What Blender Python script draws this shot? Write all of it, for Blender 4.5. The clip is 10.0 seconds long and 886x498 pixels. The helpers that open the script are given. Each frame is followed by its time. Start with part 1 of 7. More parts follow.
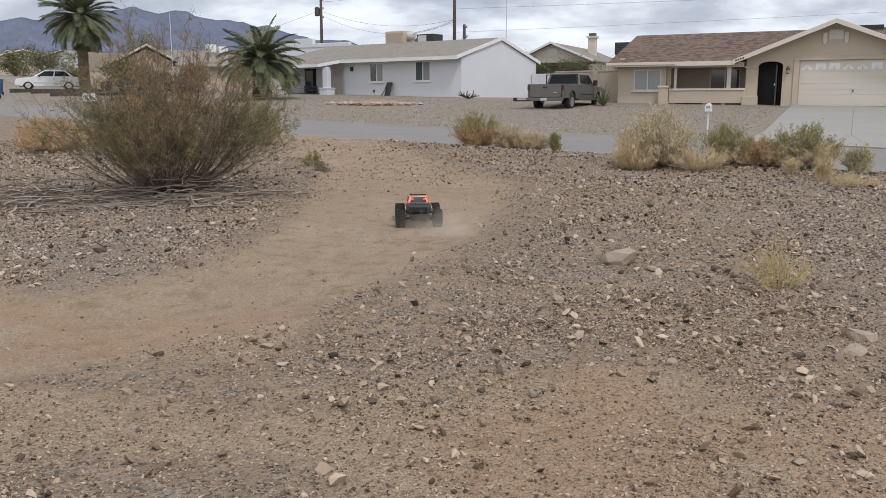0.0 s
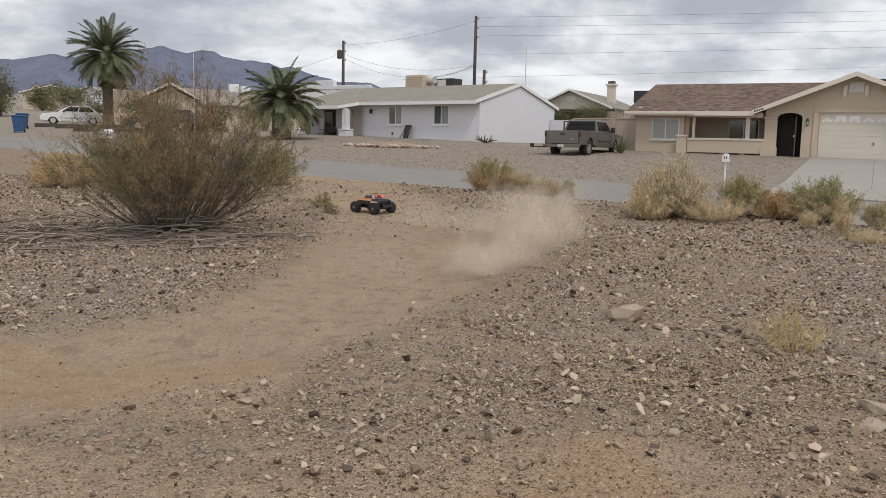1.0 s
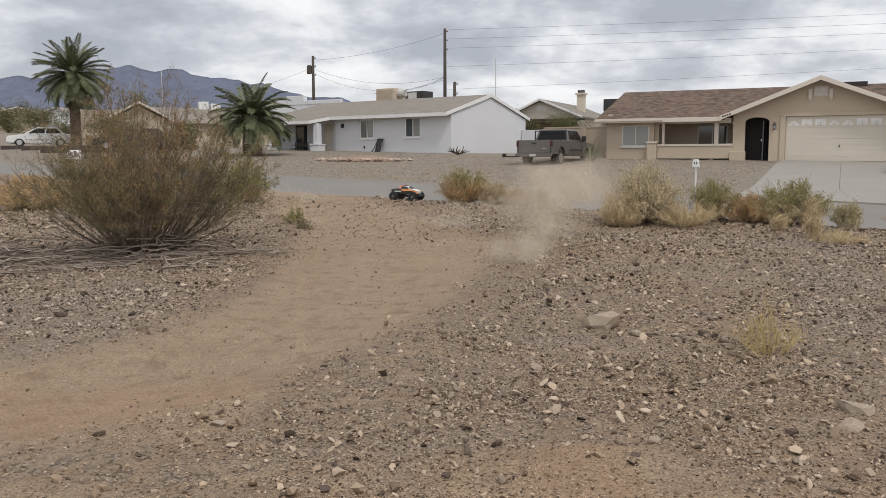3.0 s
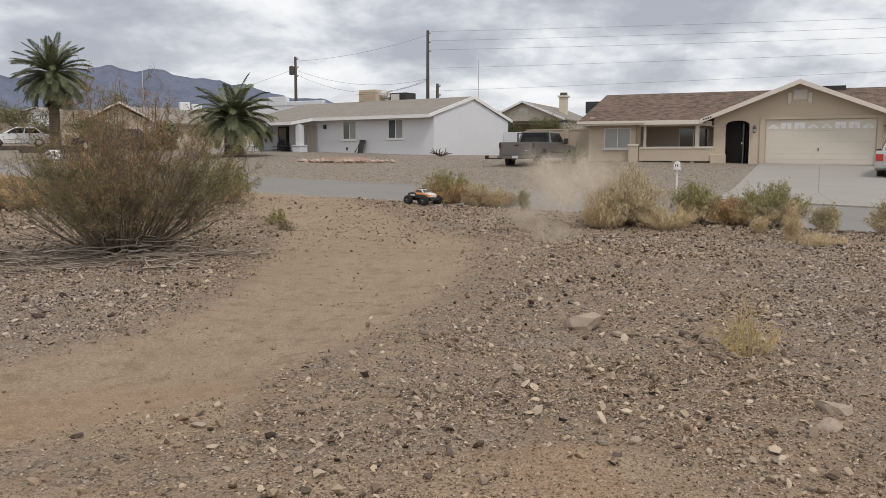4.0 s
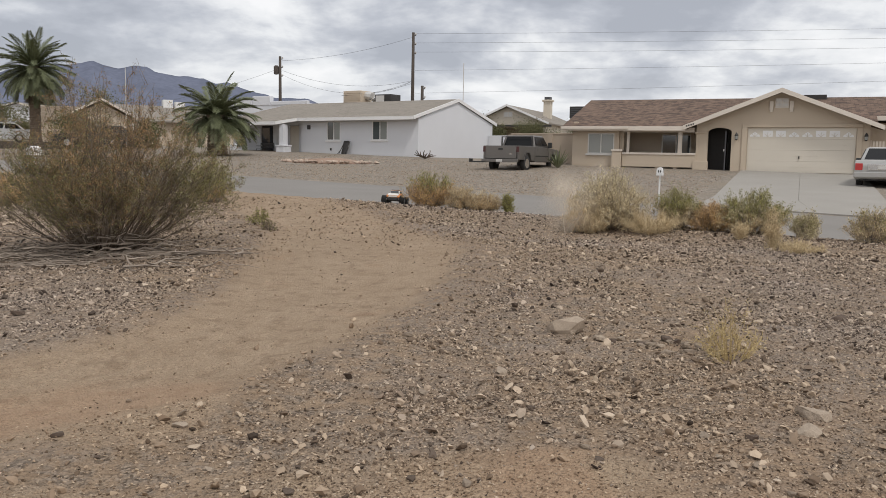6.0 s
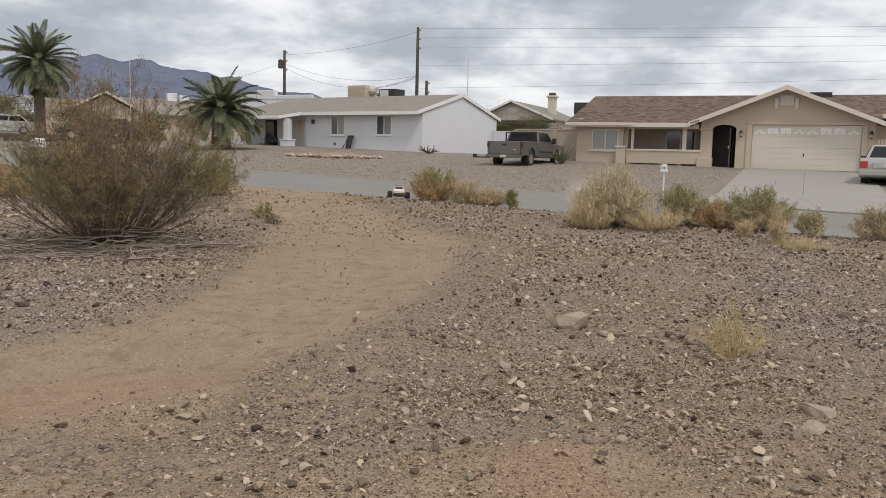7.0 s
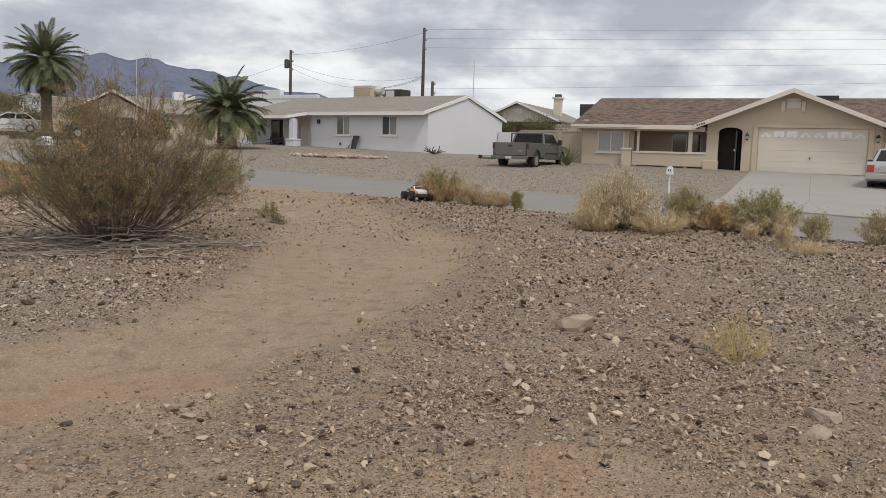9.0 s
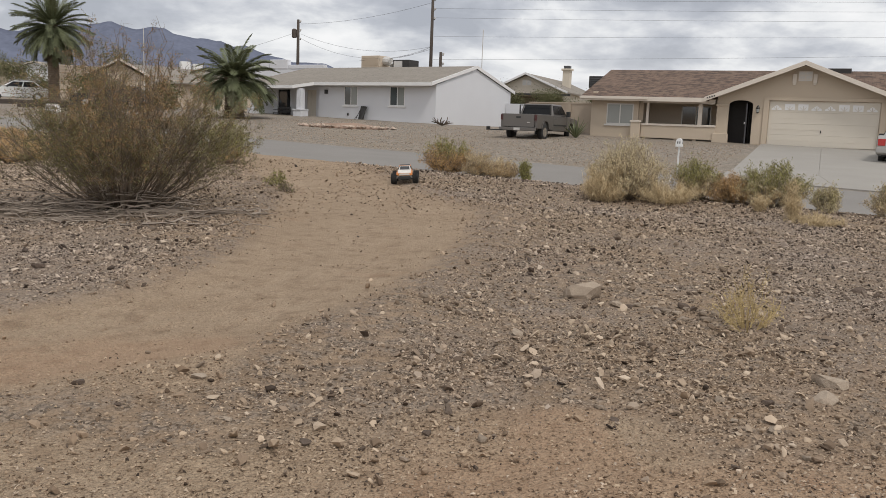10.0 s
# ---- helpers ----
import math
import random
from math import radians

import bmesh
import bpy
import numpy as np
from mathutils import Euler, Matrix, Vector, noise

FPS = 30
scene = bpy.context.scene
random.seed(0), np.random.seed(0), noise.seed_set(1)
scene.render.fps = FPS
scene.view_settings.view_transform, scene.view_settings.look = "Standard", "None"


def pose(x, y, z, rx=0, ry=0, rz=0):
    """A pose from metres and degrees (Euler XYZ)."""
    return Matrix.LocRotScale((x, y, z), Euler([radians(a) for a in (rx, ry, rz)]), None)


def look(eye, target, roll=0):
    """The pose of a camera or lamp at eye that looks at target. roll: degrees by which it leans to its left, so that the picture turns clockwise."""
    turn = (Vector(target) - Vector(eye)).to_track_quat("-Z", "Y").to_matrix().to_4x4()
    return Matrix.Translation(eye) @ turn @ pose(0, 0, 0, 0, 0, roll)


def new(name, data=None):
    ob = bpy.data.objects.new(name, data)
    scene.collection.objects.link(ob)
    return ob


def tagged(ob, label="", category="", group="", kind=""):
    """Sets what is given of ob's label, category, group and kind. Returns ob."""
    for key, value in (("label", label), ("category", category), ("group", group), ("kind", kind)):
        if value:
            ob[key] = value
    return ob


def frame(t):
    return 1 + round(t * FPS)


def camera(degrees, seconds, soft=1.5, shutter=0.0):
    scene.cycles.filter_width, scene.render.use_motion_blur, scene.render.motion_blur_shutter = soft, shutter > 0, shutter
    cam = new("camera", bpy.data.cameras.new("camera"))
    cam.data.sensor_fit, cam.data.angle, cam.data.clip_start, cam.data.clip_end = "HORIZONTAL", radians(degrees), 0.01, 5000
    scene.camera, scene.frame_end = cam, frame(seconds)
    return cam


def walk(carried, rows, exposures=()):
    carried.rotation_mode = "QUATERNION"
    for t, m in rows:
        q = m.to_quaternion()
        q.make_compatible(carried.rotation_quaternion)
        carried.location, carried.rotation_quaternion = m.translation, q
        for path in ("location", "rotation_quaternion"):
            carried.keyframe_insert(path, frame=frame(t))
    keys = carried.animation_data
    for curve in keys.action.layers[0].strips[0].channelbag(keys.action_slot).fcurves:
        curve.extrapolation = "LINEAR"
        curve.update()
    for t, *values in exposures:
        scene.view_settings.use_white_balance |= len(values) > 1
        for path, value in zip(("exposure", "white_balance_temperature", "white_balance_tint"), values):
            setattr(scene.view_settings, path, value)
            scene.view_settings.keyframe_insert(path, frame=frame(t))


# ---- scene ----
cam = camera(56.3, 10.0, soft=0.5)
PATH = [
    (0, (-0.12, 0.141, 1.343), (-0.193, 2.108, 0.9908), 0.0),
    (0.5, (-0.077, 0.262, 1.35), (-0.143, 2.232, 1.013), 0.7),
    (0.6, (-0.061, 0.286, 1.354), (-0.137, 2.257, 1.024), 0.82),
    (0.7, (-0.046, 0.31, 1.358), (-0.131, 2.282, 1.039), 0.94),
    (0.8, (-0.03, 0.333, 1.363), (-0.125, 2.308, 1.059), 1.06),
    (0.9, (-0.015, 0.357, 1.367), (-0.119, 2.334, 1.084), 1.18),
    (1, (0.001, 0.381, 1.371), (-0.114, 2.361, 1.119), 1.3),
    (1.1, (-0.004, 0.386, 1.37), (-0.121, 2.369, 1.1343), 1.14),
    (1.2, (-0.009, 0.392, 1.368), (-0.128, 2.374, 1.1356), 0.98),
    (1.5, (-0.022, 0.408, 1.365), (-0.147, 2.39, 1.1295), 0.5),
    (2, (-0.02, 0.422, 1.368), (-0.138, 2.405, 1.1366), -0.3),
    (2.5, (0.001, 0.427, 1.367), (-0.086, 2.412, 1.1406), -0.3),
    (4, (0.01, 0.437, 1.359), (-0.004, 2.425, 1.1409), 0.1),
    (4.5, (0.006, 0.438, 1.356), (0.007, 2.426, 1.1389), 0.3),
    (5, (0.001, 0.433, 1.36), (0.016, 2.421, 1.148), 0.6),
    (5.5, (-0.002, 0.431, 1.363), (0.024, 2.42, 1.1539), 0.8),
    (7, (-0.014, 0.437, 1.35), (0.007, 2.425, 1.1266), 1.4),
    (7.5, (-0.011, 0.43, 1.352), (0.008, 2.417, 1.1274), 1.5),
    (8, (-0.006, 0.432, 1.355), (0.009, 2.419, 1.1293), 1.6),
    (8.5, (-0.009, 0.442, 1.357), (0.003, 2.43, 1.1352), 1.7),
    (9, (-0.02, 0.441, 1.353), (-0.01, 2.429, 1.1311), 1.8),
    (9.5, (-0.021, 0.439, 1.35), (-0.015, 2.426, 1.124), 1.9),
    (9.6, (-0.023, 0.438, 1.341), (-0.02, 2.425, 1.1186), 1.96),
    (9.7, (-0.025, 0.437, 1.333), (-0.024, 2.423, 1.1051), 2.02),
    (9.8, (-0.027, 0.435, 1.325), (-0.027, 2.421, 1.0837), 2.08),
    (9.9, (-0.029, 0.434, 1.317), (-0.031, 2.417, 1.0562), 2.14),
    (10, (-0.031, 0.433, 1.308), (-0.035, 2.412, 1.0198), 2.2),
]
walk(cam, [(t, look(eye, target, roll)) for t, eye, target, roll in PATH], [(0.0, 0.07, 6120, 10), (0.5, -0.04, 6280, 10), (1.1, -0.03, 6460, 10), (5.0, -0.04, 6500, 10), (9.6, -0.05, 6520, 10), (10.0, -0.07, 6540, 10)])

# ---- light ----
world = bpy.data.worlds.new("world")
scene.world = world
world.use_nodes = True
wn, wl = world.node_tree.nodes, world.node_tree.links
wn.clear()


def wnode(kind, **values):
    n = wn.new(kind)
    for k, v in values.items():
        n.inputs[k].default_value = v
    return n


CLOUD_X, CLOUD_Y = 6.4, 2.2
SUN_ELEVATION, SUN_AZIMUTH = radians(56), radians(152)
w_out, w_bg = wn.new("ShaderNodeOutputWorld"), wn.new("ShaderNodeBackground")
sky = wn.new("ShaderNodeTexSky")
sky.sky_type, sky.sun_disc = "NISHITA", False
sky.sun_elevation, sky.sun_rotation = SUN_ELEVATION, SUN_AZIMUTH
w_coord = wn.new("ShaderNodeTexCoord")
w_sep = wn.new("ShaderNodeSeparateXYZ")
wl.new(w_coord.outputs["Generated"], w_sep.inputs[0])


def wmath(op, a, b):
    n = wn.new("ShaderNodeMath")
    n.operation = op
    for i, v in enumerate((a, b)):
        if isinstance(v, (int, float)):
            n.inputs[i].default_value = v
        else:
            wl.new(v, n.inputs[i])
    return n.outputs[0]


# cloud layer: the direction is carried onto a flat sheet overhead
up = wmath("MAXIMUM", w_sep.outputs["Z"], 0.0)
height = wmath("ADD", up, 0.30)
w_comb = wn.new("ShaderNodeCombineXYZ")
wl.new(wmath("DIVIDE", w_sep.outputs["X"], height), w_comb.inputs[0])
wl.new(wmath("DIVIDE", w_sep.outputs["Y"], height), w_comb.inputs[1])
w_shift = wn.new("ShaderNodeVectorMath")
w_shift.operation = "ADD"
w_shift.inputs[1].default_value = (CLOUD_X, CLOUD_Y, 0.0)
wl.new(w_comb.outputs[0], w_shift.inputs[0])
w_noise = wnode("ShaderNodeTexNoise", Scale=2.6, Detail=9.0, Roughness=0.55, Distortion=0.15)
w_wide = wnode("ShaderNodeTexNoise", Scale=0.8, Detail=2.0, Roughness=0.5)
for n in (w_noise, w_wide):
    wl.new(w_shift.outputs[0], n.inputs["Vector"])
w_cloud = wmath("ADD", wmath("MULTIPLY", w_noise.outputs["Fac"], 0.62), wmath("MULTIPLY", w_wide.outputs["Fac"], 0.38))
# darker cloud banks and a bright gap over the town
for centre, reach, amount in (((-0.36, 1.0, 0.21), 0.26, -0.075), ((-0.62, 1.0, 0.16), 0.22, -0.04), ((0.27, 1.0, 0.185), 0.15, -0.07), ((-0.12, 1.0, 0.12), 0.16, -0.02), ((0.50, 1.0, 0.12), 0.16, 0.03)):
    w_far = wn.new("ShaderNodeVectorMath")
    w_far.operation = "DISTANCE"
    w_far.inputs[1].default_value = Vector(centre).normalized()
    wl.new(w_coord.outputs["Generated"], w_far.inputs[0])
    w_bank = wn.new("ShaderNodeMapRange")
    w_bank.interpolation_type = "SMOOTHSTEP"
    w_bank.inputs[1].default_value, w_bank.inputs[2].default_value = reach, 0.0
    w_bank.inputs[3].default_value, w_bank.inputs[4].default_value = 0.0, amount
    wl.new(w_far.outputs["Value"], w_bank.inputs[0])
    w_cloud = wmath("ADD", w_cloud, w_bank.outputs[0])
w_ramp = wn.new("ShaderNodeValToRGB")
els = w_ramp.color_ramp.elements
els[0].position, els[0].color = 0.38, (0.40, 0.42, 0.47, 1)
els[1].position, els[1].color = 0.565, (0.90, 0.90, 0.905, 1)
for at, colour in ((0.43, (0.49, 0.51, 0.56, 1)), (0.475, (0.64, 0.655, 0.69, 1)), (0.51, (0.79, 0.80, 0.815, 1))):
    els.new(at).color = colour
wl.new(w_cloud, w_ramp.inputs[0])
w_low = wn.new("ShaderNodeMapRange")
w_low.inputs[1].default_value, w_low.inputs[2].default_value = 0.11, 0.01
w_low.inputs[3].default_value, w_low.inputs[4].default_value = 0.0, 0.55
wl.new(w_sep.outputs["Z"], w_low.inputs[0])
w_glow = wn.new("ShaderNodeMix")
w_glow.data_type = "RGBA"
w_glow.inputs[7].default_value = (0.84, 0.84, 0.85, 1)
wl.new(w_low.outputs[0], w_glow.inputs[0])
wl.new(w_ramp.outputs[0], w_glow.inputs[6])
w_sky = wn.new("ShaderNodeMix")
w_sky.data_type, w_sky.blend_type = "RGBA", "MIX"
w_sky.inputs[0].default_value = 0.94
w_dim = wn.new("ShaderNodeVectorMath")
w_dim.operation = "SCALE"
w_dim.inputs[3].default_value = 0.10
wl.new(sky.outputs[0], w_dim.inputs[0])
wl.new(w_dim.outputs[0], w_sky.inputs[6])
wl.new(w_glow.outputs[2], w_sky.inputs[7])
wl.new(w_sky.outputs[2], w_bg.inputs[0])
w_bg.inputs[1].default_value = 1.12
wl.new(w_bg.outputs[0], w_out.inputs[0])

sun = new("sun", bpy.data.lights.new("sun", "SUN"))
sun.data.energy, sun.data.angle, sun.data.color = 1.5, radians(10), (1.0, 0.96, 0.9)
sun.matrix_world = look((math.sin(SUN_AZIMUTH) * 50, math.cos(SUN_AZIMUTH) * 50, math.tan(SUN_ELEVATION) * 50), (0, 0, 0))
scene.view_settings.exposure = 0.0

# ---- materials ----


def mat(name, colour, rough=0.8, metal=0.0, vary=0.15, scale=6.0, bump=0.2, fine=60.0, island=0.0, per_object=0.0, tint=None, gloss=0.5, emit=None, power=0.0):
    """A surface with two scales of variation; island and per_object vary joined and single pieces."""
    m = bpy.data.materials.new(name)
    m.use_nodes = True
    t, l = m.node_tree.nodes, m.node_tree.links
    b = t["Principled BSDF"]
    b.inputs["Roughness"].default_value, b.inputs["Metallic"].default_value = rough, metal
    b.inputs["Specular IOR Level"].default_value = gloss
    if emit:
        b.inputs["Emission Color"].default_value, b.inputs["Emission Strength"].default_value = (*emit, 1), power
    tc = t.new("ShaderNodeTexCoord")
    n1, n2 = t.new("ShaderNodeTexNoise"), t.new("ShaderNodeTexNoise")
    for n, s in ((n1, scale), (n2, fine)):
        n.inputs["Scale"].default_value, n.inputs["Detail"].default_value = s, 5.0
        l.new(tc.outputs["Object"], n.inputs["Vector"])
    add = t.new("ShaderNodeMath")
    add.operation = "ADD"
    l.new(n1.outputs["Fac"], add.inputs[0])
    l.new(n2.outputs["Fac"], add.inputs[1])
    last = add.outputs[0]
    low = 0.0
    for amount, kind, socket in ((island, "ShaderNodeNewGeometry", "Random Per Island"), (per_object, "ShaderNodeObjectInfo", "Random")):
        if amount:
            g = t.new(kind)
            k = t.new("ShaderNodeMath")
            k.operation = "MULTIPLY_ADD"
            k.inputs[1].default_value = amount
            l.new(g.outputs[socket], k.inputs[0])
            l.new(last, k.inputs[2])
            last = k.outputs[0]
            low += amount
    ramp = t.new("ShaderNodeMapRange")
    ramp.inputs[1].default_value, ramp.inputs[2].default_value = 0.55, 1.45 + low
    l.new(last, ramp.inputs[0])
    mix = t.new("ShaderNodeMix")
    mix.data_type = "RGBA"
    dark = tuple(c * (1 - vary) for c in (tint or colour))
    light = tuple(min(1, c * (1 + vary)) for c in colour)
    mix.inputs[6].default_value, mix.inputs[7].default_value = (*dark, 1), (*light, 1)
    l.new(ramp.outputs[0], mix.inputs[0])
    l.new(mix.outputs[2], b.inputs["Base Color"])
    if bump:
        bp = t.new("ShaderNodeBump")
        bp.inputs["Strength"].default_value, bp.inputs["Distance"].default_value = bump, 0.02
        l.new(n2.outputs["Fac"], bp.inputs["Height"])
        l.new(bp.outputs[0], b.inputs["Normal"])
    return m


def shingle_mat(name, c1, c2, c3, width=0.33, row=0.14):
    """Roof shingles in courses, each tab of its own tone."""
    m = bpy.data.materials.new(name)
    m.use_nodes = True
    t, l = m.node_tree.nodes, m.node_tree.links
    b = t["Principled BSDF"]
    b.inputs["Roughness"].default_value = 0.95
    tc = t.new("ShaderNodeTexCoord")
    br = t.new("ShaderNodeTexBrick")
    br.inputs["Scale"].default_value = 1.0
    br.inputs["Brick Width"].default_value, br.inputs["Row Height"].default_value = width, row
    br.inputs["Mortar Size"].default_value = 0.008
    br.inputs["Color1"].default_value, br.inputs["Color2"].default_value = (*c1, 1), (*c2, 1)
    br.inputs["Mortar"].default_value = (*[c * 0.5 for c in c1], 1)
    l.new(tc.outputs["Object"], br.inputs["Vector"])
    n = t.new("ShaderNodeTexNoise")
    n.inputs["Scale"].default_value, n.inputs["Detail"].default_value = 3.4, 8.0
    l.new(tc.outputs["Object"], n.inputs["Vector"])
    mix = t.new("ShaderNodeMix")
    mix.data_type = "RGBA"
    r = t.new("ShaderNodeMapRange")
    r.inputs[1].default_value, r.inputs[2].default_value, r.inputs[4].default_value = 0.45, 0.65, 0.6
    l.new(n.outputs["Fac"], r.inputs[0])
    l.new(r.outputs[0], mix.inputs[0])
    l.new(br.outputs["Color"], mix.inputs[6])
    mix.inputs[7].default_value = (*c3, 1)
    l.new(mix.outputs[2], b.inputs["Base Color"])
    bp = t.new("ShaderNodeBump")
    bp.inputs["Strength"].default_value, bp.inputs["Distance"].default_value = 0.8, 0.02
    l.new(br.outputs["Fac"], bp.inputs["Height"])
    l.new(bp.outputs[0], b.inputs["Normal"])
    return m


def ground_mat():
    m = bpy.data.materials.new("desert_ground")
    m.use_nodes = True
    t, l = m.node_tree.nodes, m.node_tree.links
    b = t["Principled BSDF"]
    b.inputs["Roughness"].default_value, b.inputs["Specular IOR Level"].default_value = 0.95, 0.2
    tc = t.new("ShaderNodeTexCoord")

    def noise_tex(s, d=6.0, rough=0.6):
        n = t.new("ShaderNodeTexNoise")
        n.inputs["Scale"].default_value, n.inputs["Detail"].default_value, n.inputs["Roughness"].default_value = s, d, rough
        l.new(tc.outputs["Object"], n.inputs["Vector"])
        return n.outputs["Fac"]

    def blend(fac, a, bb, lo=0.0, hi=1.0):
        r = t.new("ShaderNodeMapRange")
        r.inputs[1].default_value, r.inputs[2].default_value = lo, hi
        l.new(fac, r.inputs[0])
        x = t.new("ShaderNodeMix")
        x.data_type = "RGBA"
        l.new(r.outputs[0], x.inputs[0])
        for i, v in ((6, a), (7, bb)):
            if isinstance(v, tuple):
                x.inputs[i].default_value = (*v, 1)
            else:
                l.new(v, x.inputs[i])
        return x.outputs[2]

    vor = t.new("ShaderNodeTexVoronoi")
    vor.inputs["Scale"].default_value = 62.0
    l.new(tc.outputs["Object"], vor.inputs["Vector"])
    vsep = t.new("ShaderNodeSeparateColor")
    l.new(vor.outputs["Color"], vsep.inputs[0])
    # loose gravel: pebbles of mixed grey and tan over dusty soil
    pebble = blend(vsep.outputs[0], (0.10, 0.075, 0.056), (0.40, 0.315, 0.24))
    soil = blend(noise_tex(3.5), (0.27, 0.193, 0.13), (0.375, 0.275, 0.188), 0.35, 0.65)
    gravel = blend(noise_tex(9.0), soil, pebble, 0.42, 0.58)
    gravel = blend(noise_tex(0.45, 3.0), gravel, blend(vsep.outputs[1], (0.14, 0.11, 0.09), (0.44, 0.36, 0.29)), 0.46, 0.70)
    # bare wheel-worn dirt
    dirt = blend(noise_tex(1.3), (0.335, 0.245, 0.165), (0.42, 0.316, 0.22), 0.3, 0.7)
    dirt = blend(noise_tex(38.0, 4.0), dirt, (0.50, 0.38, 0.265), 0.45, 0.75)
    dirt = blend(noise_tex(6.0, 7.0), (0.30, 0.216, 0.145), dirt, 0.32, 0.50)
    dirt = blend(noise_tex(95.0, 3.0), (0.215, 0.152, 0.102), dirt, 0.34, 0.46)
    red = blend(noise_tex(0.9, 3.0), dirt, (0.38, 0.235, 0.145), 0.63, 0.86)
    at3 = t.new("ShaderNodeAttribute")
    at3.attribute_name = "rust"
    red = blend(at3.outputs["Fac"], red, (0.39, 0.232, 0.14))
    at = t.new("ShaderNodeAttribute")
    at.attribute_name = "dirt"
    wob = t.new("ShaderNodeMath")
    wob.operation = "MULTIPLY_ADD"
    wob.inputs[1].default_value = 0.5
    l.new(noise_tex(4.0), wob.inputs[0])
    l.new(at.outputs["Fac"], wob.inputs[2])
    near = blend(wob.outputs[0], gravel, red, 0.45, 0.95)
    # yard gravel across the street, finer and greyer
    at2 = t.new("ShaderNodeAttribute")
    at2.attribute_name = "yard"
    vor2 = t.new("ShaderNodeTexVoronoi")
    vor2.inputs["Scale"].default_value = 9.0
    l.new(tc.outputs["Object"], vor2.inputs["Vector"])
    vs2 = t.new("ShaderNodeSeparateColor")
    l.new(vor2.outputs["Color"], vs2.inputs[0])
    yard = blend(vs2.outputs[0], (0.21, 0.18, 0.15), (0.37, 0.32, 0.265))
    yard = blend(noise_tex(0.35, 4.0), yard, (0.30, 0.25, 0.195), 0.45, 0.7)
    base = blend(at2.outputs["Fac"], near, yard)
    l.new(base, b.inputs["Base Color"])
    bp, bp2 = t.new("ShaderNodeBump"), t.new("ShaderNodeBump")
    bp.inputs["Strength"].default_value, bp.inputs["Distance"].default_value = 0.8, 0.02
    bp2.inputs["Strength"].default_value, bp2.inputs["Distance"].default_value = 0.9, 0.012
    l.new(vor.outputs["Distance"], bp.inputs["Height"])
    l.new(noise_tex(80.0, 4.0), bp2.inputs["Height"])
    l.new(bp.outputs[0], bp2.inputs["Normal"])
    l.new(bp2.outputs[0], b.inputs["Normal"])
    return m


def glass_mat(name, colour, rough=0.05):
    m = mat(name, colour, rough, 0.0, 0.05, 2.0, 0.0, gloss=0.9)
    return m


def gravel_mat():
    m = bpy.data.materials.new("gravel_stone")
    m.use_nodes = True
    t, l = m.node_tree.nodes, m.node_tree.links
    b = t["Principled BSDF"]
    b.inputs["Roughness"].default_value, b.inputs["Specular IOR Level"].default_value = 0.92, 0.2
    geo, tc = t.new("ShaderNodeNewGeometry"), t.new("ShaderNodeTexCoord")

    def ramp(rows, fac):
        r = t.new("ShaderNodeValToRGB")
        e = r.color_ramp.elements
        e[0].position, e[0].color = rows[0][0], (*rows[0][1], 1)
        e[1].position, e[1].color = rows[-1][0], (*rows[-1][1], 1)
        for at, c in rows[1:-1]:
            e.new(at).color = (*c, 1)
        l.new(fac, r.inputs[0])
        return r.outputs[0]

    def mix(fac, a, c):
        x = t.new("ShaderNodeMix")
        x.data_type = "RGBA"
        l.new(fac, x.inputs[0])
        l.new(a, x.inputs[6])
        l.new(c, x.inputs[7])
        return x.outputs[2]

    isl = geo.outputs["Random Per Island"]
    tan = ramp(((0.0, (0.050, 0.036, 0.027)), (0.20, (0.135, 0.099, 0.073)), (0.45, (0.345, 0.266, 0.194)), (0.85, (0.50, 0.394, 0.291)), (1.0, (0.60, 0.485, 0.37))), isl)
    grey = ramp(((0.0, (0.046, 0.035, 0.030)), (0.20, (0.13, 0.102, 0.085)), (0.45, (0.33, 0.266, 0.218)), (0.85, (0.485, 0.397, 0.324)), (1.0, (0.585, 0.485, 0.395))), isl)
    clod = ramp(((0.0, (0.12, 0.082, 0.055)), (0.3, (0.27, 0.193, 0.132)), (0.7, (0.39, 0.287, 0.198)), (1.0, (0.55, 0.42, 0.30))), isl)
    n = t.new("ShaderNodeTexNoise")
    n.inputs["Scale"].default_value, n.inputs["Detail"].default_value = 0.35, 4.0
    l.new(tc.outputs["Object"], n.inputs["Vector"])
    r = t.new("ShaderNodeMapRange")
    r.inputs[1].default_value, r.inputs[2].default_value = 0.45, 0.66
    l.new(n.outputs["Fac"], r.inputs[0])
    at = t.new("ShaderNodeAttribute")
    at.attribute_name = "soil"
    l.new(mix(at.outputs["Fac"], mix(r.outputs[0], tan, grey), clod), b.inputs["Base Color"])
    n2 = t.new("ShaderNodeTexNoise")
    n2.inputs["Scale"].default_value, n2.inputs["Detail"].default_value = 60.0, 4.0
    l.new(tc.outputs["Object"], n2.inputs["Vector"])
    bp = t.new("ShaderNodeBump")
    bp.inputs["Strength"].default_value, bp.inputs["Distance"].default_value = 0.5, 0.01
    l.new(n2.outputs["Fac"], bp.inputs["Height"])
    l.new(bp.outputs[0], b.inputs["Normal"])
    return m


